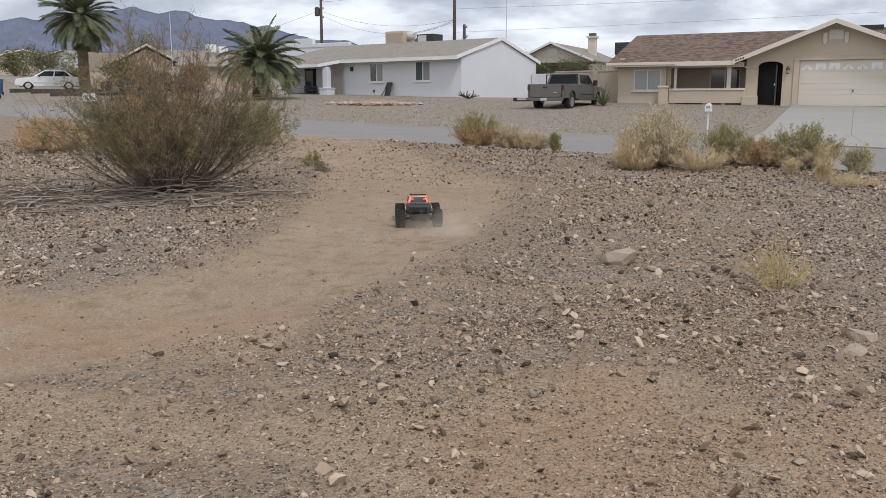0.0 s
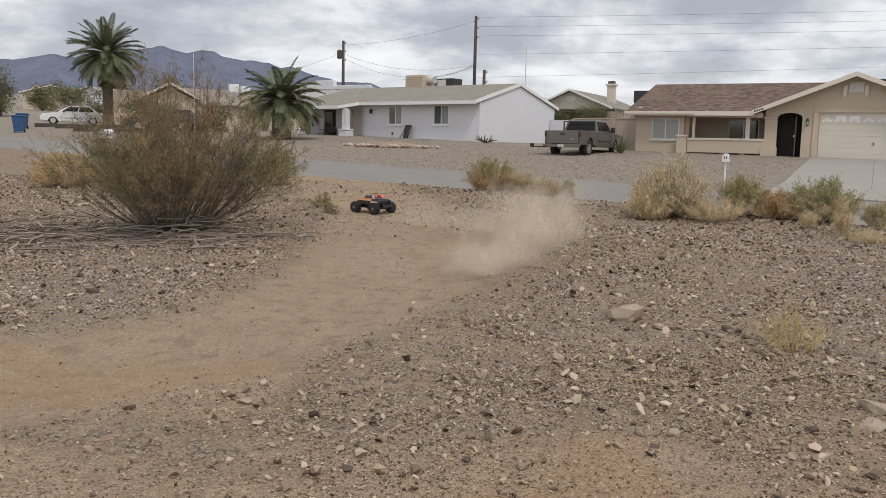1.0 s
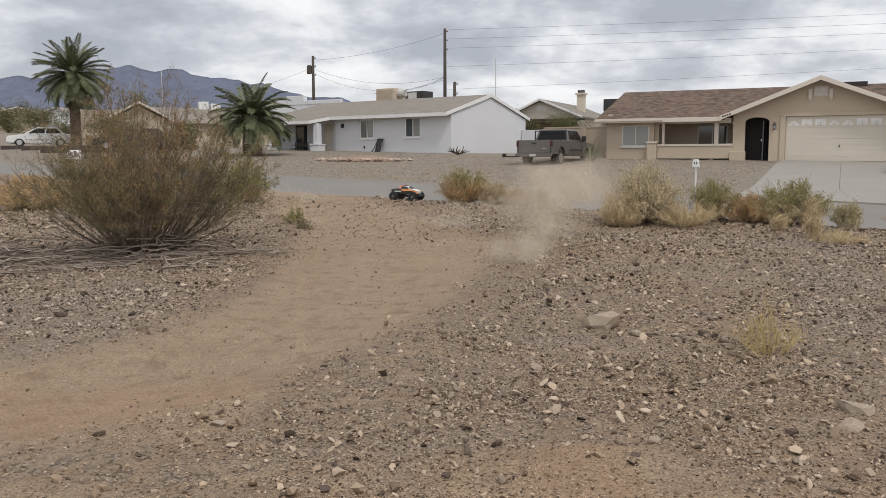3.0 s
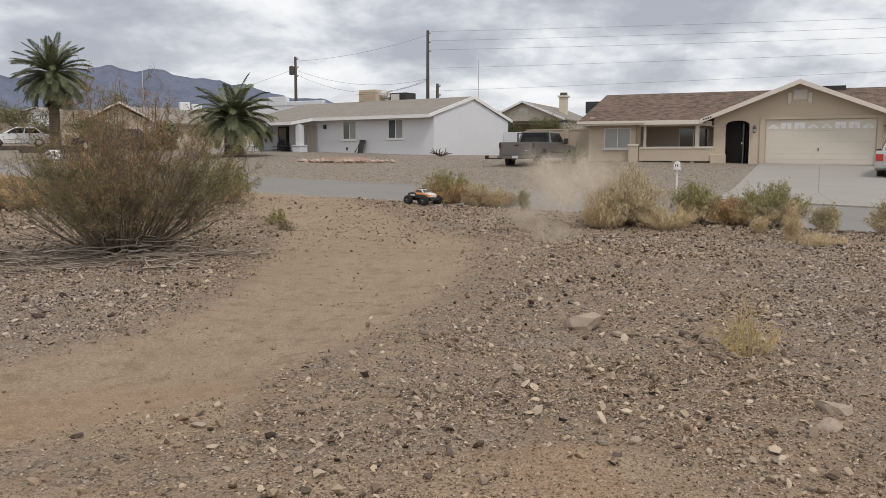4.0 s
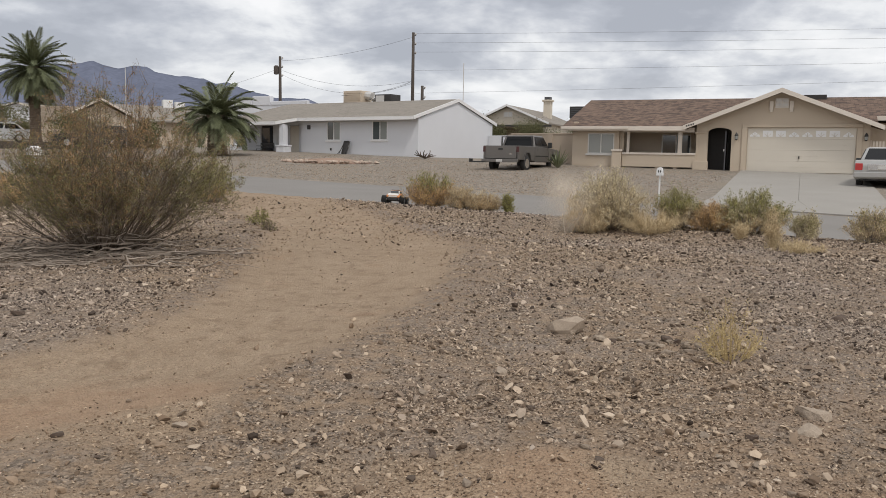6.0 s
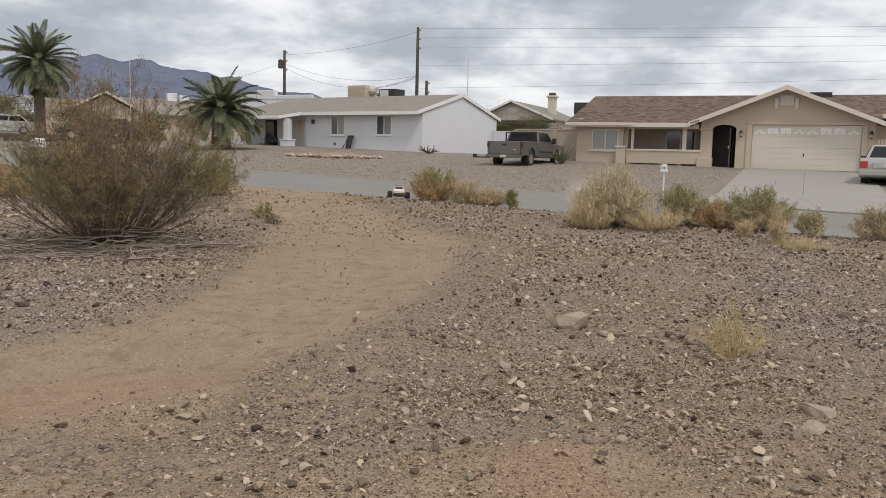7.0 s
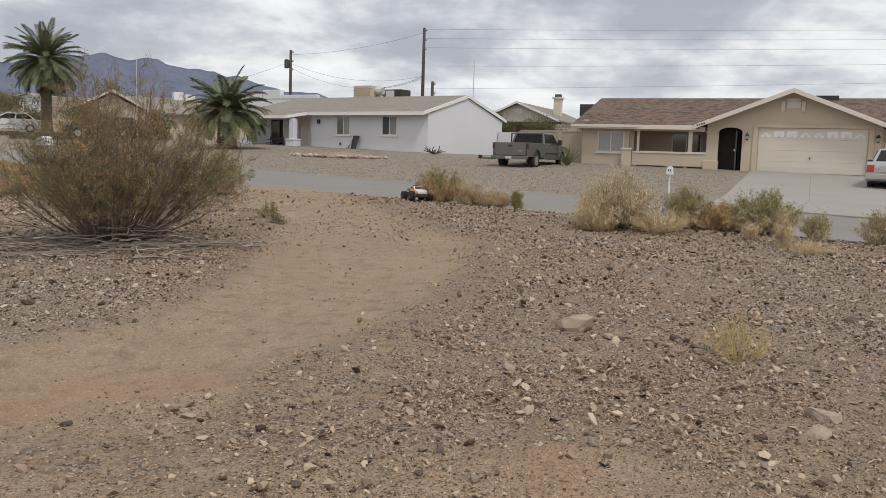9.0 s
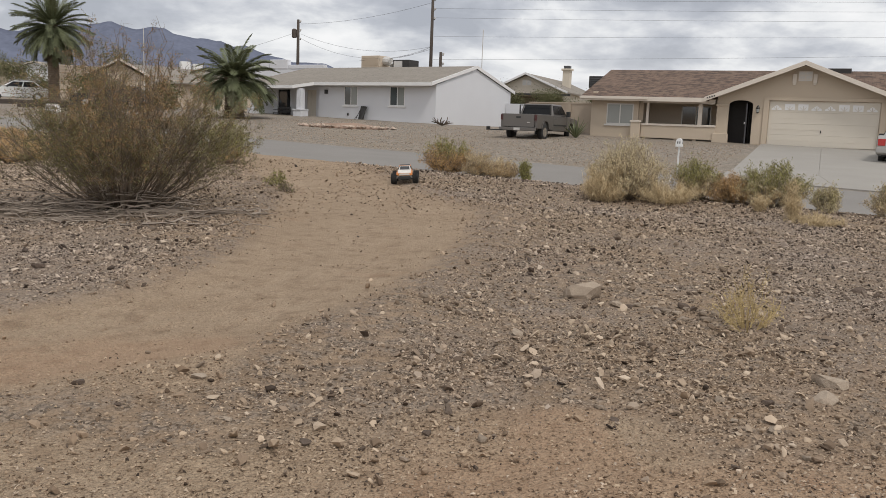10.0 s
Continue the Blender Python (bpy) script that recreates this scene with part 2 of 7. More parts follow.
M_GROUND = ground_mat()
M_GRAVEL = gravel_mat()
M_ROCK_PALE = mat("pale_stone", (0.41, 0.33, 0.255), 0.9, vary=0.28, scale=8.0, bump=0.5, fine=60.0, gloss=0.2)
M_ROCK_DARK = mat("dark_stone", (0.13, 0.095, 0.073), 0.85, vary=0.3, scale=8.0, bump=0.5, fine=60.0, gloss=0.3)
M_ROCK_MID = mat("grey_stone", (0.31, 0.248, 0.19), 0.9, vary=0.25, scale=8.0, bump=0.5, fine=60.0, gloss=0.2)
M_ROAD = mat("asphalt", (0.235, 0.218, 0.20), 0.9, vary=0.12, scale=0.5, bump=0.4, fine=40.0, gloss=0.3)
M_CONCRETE = mat("concrete", (0.31, 0.288, 0.257), 0.9, vary=0.09, scale=0.8, bump=0.2, fine=30.0)
M_STUCCO = mat("tan_stucco", (0.54, 0.45, 0.35), 0.95, vary=0.06, scale=0.8, bump=0.35, fine=45.0)
M_TRIM = mat("cream_trim", (0.68, 0.61, 0.53), 0.8, vary=0.05, scale=1.5, bump=0.1)
M_GARAGE = mat("garage_paint", (0.64, 0.585, 0.50), 0.6, vary=0.04, scale=1.0, bump=0.05)
M_WHITE = mat("white_stucco", (0.67, 0.675, 0.70), 0.9, vary=0.04, scale=0.7, bump=0.3, fine=40.0)
M_WHITE_TRIM = mat("white_trim", (0.78, 0.77, 0.76), 0.7, vary=0.05, scale=2.0, bump=0.05)
M_SHINGLE = shingle_mat("brown_shingle", (0.072, 0.048, 0.036), (0.185, 0.120, 0.088), (0.25, 0.170, 0.122))
M_ROOF_TAN = shingle_mat("tan_roofing", (0.235, 0.208, 0.176), (0.27, 0.24, 0.203), (0.295, 0.262, 0.225), 1.0, 0.3)
M_GLASS = glass_mat("window_glass", (0.10, 0.115, 0.12))
M_GLASS_PALE = glass_mat("curtained_glass", (0.30, 0.315, 0.30), 0.12)
M_GLASS_DARK = glass_mat("dark_glass", (0.02, 0.022, 0.025))
M_DARK = mat("dark_metal", (0.03, 0.027, 0.025), 0.5, vary=0.2, bump=0.05)
M_DOOR_ENTRY_SHADE = mat("door_and_entry_shade", (0.035, 0.03, 0.028), 0.6, vary=0.2, bump=0.1)
M_ALU = mat("aluminium_frame", (0.62, 0.60, 0.57), 0.45, 0.3, vary=0.05, bump=0.0)
M_WOOD_POLE = mat("weathered_pole", (0.075, 0.06, 0.05), 0.9, vary=0.3, scale=2.0, bump=0.3)
M_WIRE = mat("cable", (0.10, 0.10, 0.105), 0.6, vary=0.1, bump=0.0)
M_BLOCK = mat("block_wall", (0.42, 0.345, 0.27), 0.95, vary=0.08, scale=1.2, bump=0.3)
# the blue-grey base colour carries the distance haze; the air itself is clear
M_MOUNTAIN = mat("haze_tinted_mountain", (0.15, 0.165, 0.22), 1.0, vary=0.22, scale=0.006, bump=0.0, fine=0.05, gloss=0.0)
M_IRON = mat("grey_iron", (0.09, 0.09, 0.095), 0.5, 0.4, vary=0.2, bump=0.05)
M_TYRE = mat("rubber", (0.022, 0.021, 0.02), 0.85, vary=0.25, scale=8.0, bump=0.2)
M_STUCCO_PALE = mat("pale_stucco", (0.55, 0.46, 0.36), 0.95, vary=0.06, scale=0.8, bump=0.2)

# ---- mesh helpers ----


def finish(name, me, material, parent=None, label="", smooth=False):
    ob = new(name, me)
    if material:
        me.materials.append(material)
    if smooth:
        me.polygons.foreach_set("use_smooth", [True] * len(me.polygons))
    if parent:
        ob.parent = parent
    if label:
        tagged(ob, label)
    return ob


def part(name, bm, material, parent=None, label="", smooth=False):
    """Links a bmesh as one mesh object under a thing or part."""
    me = bpy.data.meshes.new(name)
    bmesh.ops.recalc_face_normals(bm, faces=bm.faces)
    bm.to_mesh(me)
    bm.free()
    return finish(name, me, material, parent, label, smooth)


def thing(name, m, label, category, group="", kind=""):
    ob = new(name)
    ob.empty_display_size = 0.1
    ob.matrix_basis = m
    return tagged(ob, label, category, group, kind)


def box(bm, x0, x1, y0, y1, z0, z1, bevel=0.0):
    r = bmesh.ops.create_cube(bm, size=1.0)
    vs = r["verts"]
    for v in vs:
        v.co = Vector(((x0 + x1) / 2 + v.co.x * (x1 - x0), (y0 + y1) / 2 + v.co.y * (y1 - y0), (z0 + z1) / 2 + v.co.z * (z1 - z0)))
    if bevel:
        es = list({e for v in vs for e in v.link_edges})
        bmesh.ops.bevel(bm, geom=es, offset=bevel, segments=2, profile=0.5, affect="EDGES")
    return bm


def boxes(*rows, bevel=0.0):
    bm = bmesh.new()
    for r in rows:
        box(bm, *r, bevel=bevel)
    return bm


def prism(profile, axis, a, b, bevel=0.0, bm=None):
    """Extrudes a flat outline of (p, q) along the axis from a to b."""
    bm = bm or bmesh.new()

    def at(p, q, w):
        return {"x": (w, p, q), "y": (p, w, q), "z": (p, q, w)}[axis]
    lo = [bm.verts.new(at(p, q, a)) for p, q in profile]
    hi = [bm.verts.new(at(p, q, b)) for p, q in profile]
    fs = [bm.faces.new(lo), bm.faces.new(hi[::-1])]
    n = len(profile)
    for i in range(n):
        fs.append(bm.faces.new((lo[i], hi[i], hi[(i + 1) % n], lo[(i + 1) % n])))
    if bevel:
        bmesh.ops.bevel(bm, geom=list({e for f in fs for e in f.edges}), offset=bevel, segments=2, profile=0.5, affect="EDGES")
    return bm


def tube(bm, pts, radii, n=8, cap=True):
    """A round tube along the points."""
    rings = []
    for i, p in enumerate(pts):
        p = Vector(p)
        d = (Vector(pts[min(i + 1, len(pts) - 1)]) - Vector(pts[max(i - 1, 0)])).normalized()
        s = d.orthogonal().normalized() if abs(d.z) < 0.95 else d.cross(Vector((0, 1, 0))).normalized()
        t = d.cross(s)
        r = radii[i] if hasattr(radii, "__len__") else radii
        rings.append([bm.verts.new(p + r * (math.cos(a) * s + math.sin(a) * t)) for a in (2 * math.pi * k / n for k in range(n))])
    for a, b in zip(rings, rings[1:]):
        for k in range(n):
            bm.faces.new((a[k], a[(k + 1) % n], b[(k + 1) % n], b[k]))
    if cap:
        bm.faces.new(rings[0][::-1])
        bm.faces.new(rings[-1])
    return bm


def lathe(bm, profile, n=24, axis="z", centre=(0, 0, 0)):
    """Turns (radius, height) pairs round an axis."""
    rings = []
    for r, h in profile:
        ring = []
        for k in range(n):
            a = 2 * math.pi * k / n
            c, s = r * math.cos(a), r * math.sin(a)
            p = {"z": (c, s, h), "x": (h, c, s), "y": (c, h, s)}[axis]
            ring.append(bm.verts.new(Vector(p) + Vector(centre)))
        rings.append(ring)
    for a, b in zip(rings, rings[1:]):
        for k in range(n):
            bm.faces.new((a[k], a[(k + 1) % n], b[(k + 1) % n], b[k]))
    bm.faces.new(rings[0][::-1])
    bm.faces.new(rings[-1])
    return bm


def fast_mesh(name, verts, faces):
    """A mesh from arrays of points and of faces with one number of corners."""
    me = bpy.data.meshes.new(name)
    verts, faces = np.asarray(verts, np.float32), np.asarray(faces, np.int32)
    n, k = faces.shape
    me.vertices.add(len(verts))
    me.vertices.foreach_set("co", verts.ravel())
    me.loops.add(n * k)
    me.loops.foreach_set("vertex_index", faces.ravel())
    me.polygons.add(n)
    me.polygons.foreach_set("loop_start", np.arange(0, n * k, k, dtype=np.int32))
    me.polygons.foreach_set("use_smooth", np.zeros(n, dtype=bool))
    me.update(calc_edges=True)
    me.validate()
    return me


rng = np.random.default_rng(7)
LATTICE = rng.random((256, 256))


def vnoise(x, y, size, seed=0):
    """Smooth noise of 0 to 1 whose bumps are about size metres across."""
    x, y = np.asarray(x) / size + 17.3 * seed, np.asarray(y) / size - 9.1 * seed
    i, j = np.floor(x).astype(int), np.floor(y).astype(int)
    f, g = x - i, y - j
    f, g = f * f * (3 - 2 * f), g * g * (3 - 2 * g)

    def pick(a, b):
        return LATTICE[a % 256, b % 256]
    return (pick(i, j) * (1 - f) + pick(i + 1, j) * f) * (1 - g) + (pick(i, j + 1) * (1 - f) + pick(i + 1, j + 1) * f) * g


# ---- the lie of the land ----
# the street runs along ALONG through START; ACROSS points away over it
START, ALONG, ACROSS = np.array((7.5, 15.4)), np.array((-0.832, 0.555)), np.array((0.555, 0.832))
NEAR_EDGE, FAR_EDGE = -1.8, 5.8


def smooth(a, b, x):
    t = np.clip((x - a) / (b - a), 0, 1)
    return t * t * (3 - 2 * t)


def along_across(x, y):
    dx, dy = np.asarray(x, float) - START[0], np.asarray(y, float) - START[1]
    return dx * ALONG[0] + dy * ALONG[1], dx * ACROSS[0] + dy * ACROSS[1]


def at_street(u, s):
    return START + ALONG * u + ACROSS * s


TRACK = ((-9.0, 2.6, 1.2), (-6.0, 3.5, 1.1), (-4.0, 4.1, 1.0), (-2.5, 5.0, 0.9), (-1.75, 5.9, 0.9), (-1.25, 7.2, 0.92), (-1.0, 9.0, 1.12),
         (-0.95, 11.4, 1.42), (-1.6, 14.4, 1.1), (-3.2, 18.0, 1.25), (-4.3, 19.6, 1.8))


def track_gap(x, y):
    """Distance past the edge of the worn track (negative on it)."""
    best = np.full(np.shape(x), 1e9)
    for (ax, ay, aw), (bx, by, bw) in zip(TRACK, TRACK[1:]):
        ex, ey = bx - ax, by - ay
        k = np.clip(((x - ax) * ex + (y - ay) * ey) / (ex * ex + ey * ey), 0, 1)
        best = np.minimum(best, np.hypot(x - ax - k * ex, y - ay - k * ey) - (aw + k * (bw - aw)))
    return best


def land(x, y):
    """The height of the ground, without its small relief."""
    x, y = np.asarray(x, float), np.asarray(y, float)
    u, s = along_across(x, y)
    u = np.clip(u, -40, 80)
    z = (0.15 + 0.0225 * u) * smooth(-15, -3, s) + 0.09 * np.exp(-((s + 2.7) / 1.1) ** 2)
    z = z - 0.05 * smooth(-2.2, -1.6, s) * (1 - smooth(5.4, 6.0, s))
    z = z + 0.82 * np.clip((s - 6) / 17, 0, 1)
    far = np.maximum(np.hypot(x, y) - 85, 0)
    return z + 0.043 * far


def relief(x, y):
    u, s = along_across(x, y)
    near = (1 - smooth(-3.0, -2.0, s)) * (1 - smooth(26, 40, np.hypot(x, y)))
    g = track_gap(x, y)
    z = 0.05 * (vnoise(x, y, 1.7, 1) - 0.5) + 0.022 * (vnoise(x, y, 0.5, 2) - 0.5) * smooth(-0.6, 0.3, g) + 0.020 * (vnoise(x, y, 0.17, 3) - 0.5) * smooth(-0.4, 0.3, g) + 0.012 * (vnoise(x, y, 0.07, 4) - 0.5) * smooth(-0.3, 0.4, g)
    worn = 1 - smooth(-0.5, 0.1, g)
    z = z - 0.012 * worn * (np.exp(-((g + 0.45) / 0.09) ** 2) + np.exp(-((g + 0.75) / 0.08) ** 2)) + 0.008 * worn * (vnoise(x, y, 0.22, 21) - 0.5) + 0.006 * worn * (vnoise(x, y, 0.09, 22) - 0.5)
    z = z - 0.045 * (1 - smooth(-0.7, 0.25, g)) + 0.03 * np.exp(-((g - 0.25) / 0.25) ** 2)
    return z * near


def height_at(x, y):
    return float(land(x, y) + relief(x, y))


def spaced(fine_lo, fine_hi, step, lo, hi, growth=1.09):
    mid = list(np.arange(fine_lo, fine_hi, step))
    d, a = step, fine_hi
    while a < hi:
        mid.append(a)
        d *= growth
        a += d
    mid.append(hi)
    d, a, low = step, fine_lo - step, []
    while a > lo:
        low.append(a)
        d *= growth
        a -= d
    low.append(lo)
    return np.array(low[::-1] + mid)


def grid_faces(nx, ny):
    i = (np.arange(ny - 1)[:, None] * nx + np.arange(nx - 1)[None, :]).ravel()
    return np.stack([i, i + 1, i + 1 + nx, i + nx], 1)


def build_ground():
    xs, ys = spaced(-4.2, 4.6, 0.045, -3200, 3200, 1.06), spaced(2.6, 9.5, 0.04, -400, 4200, 1.055)
    X, Y = np.meshgrid(xs, ys)
    x, y = X.ravel(), Y.ravel()
    me = fast_mesh("ground", np.stack([x, y, land(x, y) + relief(x, y)], 1), grid_faces(len(xs), len(ys)))
    g = track_gap(x, y)
    u, s = along_across(x, y)
    bare = 1 - smooth(-0.45, 0.35, g)
    patch = smooth(0.34, 0.62, vnoise(x, y, 1.1, 5)) * (1 - smooth(4.8, 7.2, y))
    bare = np.maximum(bare, 0.75 * patch)
    bare = np.maximum(bare, 0.8 * (1 - smooth(3.2, 4.4, y + 0.5 * (x < 0) * x)) * smooth(0.25, 0.6, vnoise(x, y, 0.7, 8)))
    stain = np.zeros_like(x)
    for cx, cy, rad in ((-2.05, 4.85, 0.34), (-1.55, 5.05, 0.25), (-3.3, 4.7, 0.6), (1.0, 3.3, 0.8), (0.4, 3.1, 0.5), (2.1, 3.7, 0.8), (2.35, 4.7, 0.45), (0.75, 5.9, 0.25), (1.5, 3.3, 0.7)):
        stain = np.maximum(stain, np.exp(-((x - cx) ** 2 + (y - cy) ** 2) / rad ** 2))
    stain = np.clip(1.5 * stain * smooth(0.15, 0.7, vnoise(x, y, 0.35, 15)), 0, 0.34)
    bare = np.maximum(bare, stain)
    c = me.attributes.new("rust", "FLOAT", "POINT")
    c.data.foreach_set("value", stain.astype(np.float32))
    a = me.attributes.new("dirt", "FLOAT", "POINT")
    a.data.foreach_set("value", bare.astype(np.float32))
    b = me.attributes.new("yard", "FLOAT", "POINT")
    b.data.foreach_set("value", smooth(2.0, 4.0, s).astype(np.float32))
    tagged(finish("ground", me, M_GROUND, smooth=True), "dusty tan desert gravel lot with a worn dirt track", "ground", kind="structure")


build_ground()


def build_road():
    us, ss = np.linspace(-60, 110, 180), np.linspace(NEAR_EDGE, FAR_EDGE, 12)
    U, S = np.meshgrid(us, ss)
    edge = 0.12 * (vnoise(U, S * 0, 0.9, 4) - 0.5) * ((S == ss[0]) + (S == ss[-1]))
    P = START[:, None] + ALONG[:, None] * U.ravel() + ACROSS[:, None] * (S + edge).ravel()
    z = land(P[0], P[1]) + 0.015 + 0.03 * (1 - ((S.ravel() - 2) / 3.8) ** 2)
    n = len(z)
    top = np.stack([P[0], P[1], z], 1)
    me = fast_mesh("road", top, grid_faces(len(us), len(ss)))
    tagged(finish("road", me, M_ROAD, smooth=True), "worn grey asphalt residential street", "road", kind="structure")


build_road()


def build_mountains():
    """A range far behind the town, haze put into its colour, by its skyline of bearing and slope."""
    sky_line = ((-1.6, 0.06), (-0.9, 0.085), (-0.611, 0.093), (-0.575, 0.092), (-0.546, 0.099), (-0.511, 0.095), (-0.468, 0.102), (-0.432, 0.107), (-0.404, 0.110), (-0.376, 0.103),
                (-0.362, 0.105), (-0.341, 0.105), (-0.314, 0.096), (-0.272, 0.091), (-0.259, 0.085), (-0.245, 0.087), (-0.217, 0.078), (-0.19, 0.072),
                (-0.156, 0.070), (-0.122, 0.061), (-0.088, 0.051), (0.0, 0.042), (0.4, 0.03))
    bs = np.linspace(-1.6, 0.4, 420)
    peak = np.interp(bs, [b for b, _ in sky_line], [h for _, h in sky_line])
    peak = peak + 0.0030 * (vnoise(bs * 1000, np.zeros_like(bs), 13, 31) - 0.5)
    rows = np.linspace(0, 1, 26)
    V = []
    for k in rows:
        y = 2400 + 1500 * k
        x = bs * y
        ridge = 0.55 + 0.45 * np.abs(2 * vnoise(bs * 2400, np.full_like(bs, y * 0.35), 130, 6) - 1)
        prof = k ** 1.3
        h = (0.016 + (peak - 0.016) * prof * (ridge * (1 - k) + k)) * y + 1.3
        h += (60 * (vnoise(bs * 3000, np.full_like(bs, y * 0.6), 70, 9) - 0.5) + 30 * (vnoise(bs * 3000, np.full_like(bs, y), 24, 10) - 0.5)) * (1 - 0.75 * k)
        V.append(np.stack([x, np.full_like(x, y), h], 1))
    back = np.stack([bs * 4150, np.full_like(bs, 4150), np.full_like(bs, 20)], 1)
    V.append(back)
    me = fast_mesh("mountain_range", np.concatenate(V), grid_faces(len(bs), len(rows) + 1))
    tagged(finish("mountain_range", me, M_MOUNTAIN, smooth=True), "desert mountain range on the horizon with bluish haze in its colour", "mountains", kind="structure")


build_mountains()

# ---- the tan house with the garage ----


def slope_slab(name, pts, thick, material, parent, label=""):
    """A roof plane: corner points of its top, given a thickness downwards."""
    bm = bmesh.new()
    top = [bm.verts.new(p) for p in pts]
    low = [bm.verts.new((p[0], p[1], p[2] - thick)) for p in pts]
    bm.faces.new(top)
    bm.faces.new(low[::-1])
    n = len(pts)
    for i in range(n):
        bm.faces.new((top[i], low[i], low[(i + 1) % n], top[(i + 1) % n]))
    return part(name, bm, material, parent, label)


def window_unit(parent, x0, x1, y, z0, z1, frame_mat, pane_mats, sash=0.05, sill=True):
    """A sliding window set in the wall plane at y, seen from -y."""
    w = part("window", boxes((x0, x1, y - 0.03, y + 0.05, z0, z0 + sash), (x0, x1, y - 0.03, y + 0.05, z1 - sash, z1), (x0, x0 + sash, y - 0.03, y + 0.05, z0 + sash, z1 - sash),
                             (x1 - sash, x1, y - 0.03, y + 0.05, z0 + sash, z1 - sash), ((x0 + x1) / 2 - sash / 2, (x0 + x1) / 2 + sash / 2, y - 0.025, y + 0.05, z0 + sash, z1 - sash)),
             frame_mat, parent, "sliding window with a light frame")
    mid = (x0 + x1) / 2
    for a, b, pm in ((x0 + sash, mid - sash / 2, pane_mats[0]), (mid + sash / 2, x1 - sash, pane_mats[-1])):
        part("pane", boxes((a, b, y + 0.005, y + 0.015, z0 + sash, z1 - sash)), pm, w)
    if sill:
        part("sill", boxes((x0 - 0.08, x1 + 0.08, y - 0.10, y - 0.032, z0 - 0.09, z0 - 0.004), bevel=0.01), frame_mat, w)
    return w


def wall_with_holes(parent, name, x0, x1, y0, y1, z0, z1, holes, material):
    """A wall slab along x; holes are (x0, x1, z0, z1) in order along x."""
    rows, x = [], x0
    for a, b, c, d in holes:
        rows.append((x, a, y0, y1, z0, z1))
        if c > z0:
            rows.append((a, b, y0, y1, z0, c))
        if d < z1:
            rows.append((a, b, y0, y1, d, z1))
        x = b
    if x < x1:
        rows.append((x, x1, y0, y1, z0, z1))
    for r in rows:
        part(name, boxes(r), material, parent)


def tan_house():
    base = 1.10
    h = thing("house", pose(14.4, 38.4, base, 0, 0, -24), "single-storey tan stucco house with brown shingle roof and garage", "house")
    T = 0.2
    # outer walls; the front has the window bay, the porch and the garage wing
    wall_with_holes(h, "wall", -8.2, -5.9, 0, T, -0.3, 2.0, ((-7.43, -6.13, 0.74, 1.73),), M_STUCCO)
    window_unit(h, -7.43, -6.13, 0.02, 0.74, 1.73, M_ALU, (M_GLASS_PALE, M_GLASS_PALE))
    part("wall", boxes((-8.2, -8.0, T, 11.5, -0.3, 2.3)), M_STUCCO, h)
    part("wall", boxes((-8.2, 12, 11.5, 11.7, -0.3, 2.3)), M_STUCCO, h)
    part("wall", boxes((-5.9, -5.7, T, 1.8, -0.3, 2.2)), M_STUCCO, h)
    wall_with_holes(h, "wall", -5.7, -2.3, 1.8, 2.0, -0.3, 2.4, ((-4.15, -2.75, 0.55, 1.75),), M_STUCCO)
    window_unit(h, -4.15, -2.75, 1.84, 0.55, 1.75, M_ALU, (M_GLASS_DARK, M_GLASS), sill=False)
    part("porch_floor", boxes((-5.9, -2.3, 0.0, 1.8, -0.25, 0.02)), M_CONCRETE, h)
    # porch rail wall on low feet, pier and posts
    part("rail_wall", boxes((-5.72, -2.3, -0.06, 0.14, 0.14, 0.72), bevel=0.01), M_STUCCO, h)
    part("rail_cap", boxes((-5.72, -2.3, -0.10, 0.18, 0.722, 0.82), bevel=0.012), M_TRIM, h)
    for x in (-4.15, -3.3):
        part("foot", boxes((x, x + 0.16, -0.02, 0.12, -0.2, 0.138)), M_STUCCO, h)
    part("pier", boxes((-6.19, -5.74, -0.22, 0.16, -0.3, 0.86), bevel=0.01), M_STUCCO, h)
    part("pier_cap", boxes((-6.23, -5.70, -0.26, 0.20, 0.862, 0.95), bevel=0.015), M_TRIM, h)
    part("post", boxes((-5.52, -5.40, 0.0, 0.12, 0.822, 1.95)), M_TRIM, h)
    part("post", boxes((-3.12, -2.94, -0.04, 0.12, 0.822, 1.95)), M_TRIM, h)
    part("beam", boxes((-5.7, -2.4, -0.02, 0.14, 1.78, 2.0)), M_TRIM, h)
    # garage wing: face with an arched entry and the garage opening, gable above
    top, ax0, ax1, gx0, gx1 = 2.1, -1.78, -0.74, -0.05, 4.43
    arch = [(ax1, 1.80)] + [((ax0 + ax1) / 2 + (ax1 - ax0) / 2 * math.cos(a), 1.80 + 0.20 * math.sin(a)) for a in (math.pi * k / 10 for k in range(1, 10))] + [(ax0, 1.80)]
    for r in ((-2.3, ax0, 0, T, -0.3, 2.1), (ax1, gx0, 0, T, -0.3, 2.1), (gx1, 4.96, 0, T, -0.3, 2.1), (gx0, gx1, 0, T, 2.01, 2.1)):
        part("front_wall", boxes(r), M_STUCCO, h)
    part("arch", prism([(ax0, 2.1), (ax1, 2.1)] + arch, "y", 0, T), M_STUCCO, h)
    part("gable_wall", prism([(-2.3, 2.1), (4.96, 2.1), (4.96, 2.24), (1.31, 3.56), (-2.3, 2.24)], "y", 0, T), M_STUCCO, h)
    part("wall", boxes((4.76, 4.96, T, 6.0, -0.3, 2.3)), M_STUCCO, h)
    part("wall", boxes((-2.3, -2.1, T, 2.0, -0.3, 2.2)), M_STUCCO, h)
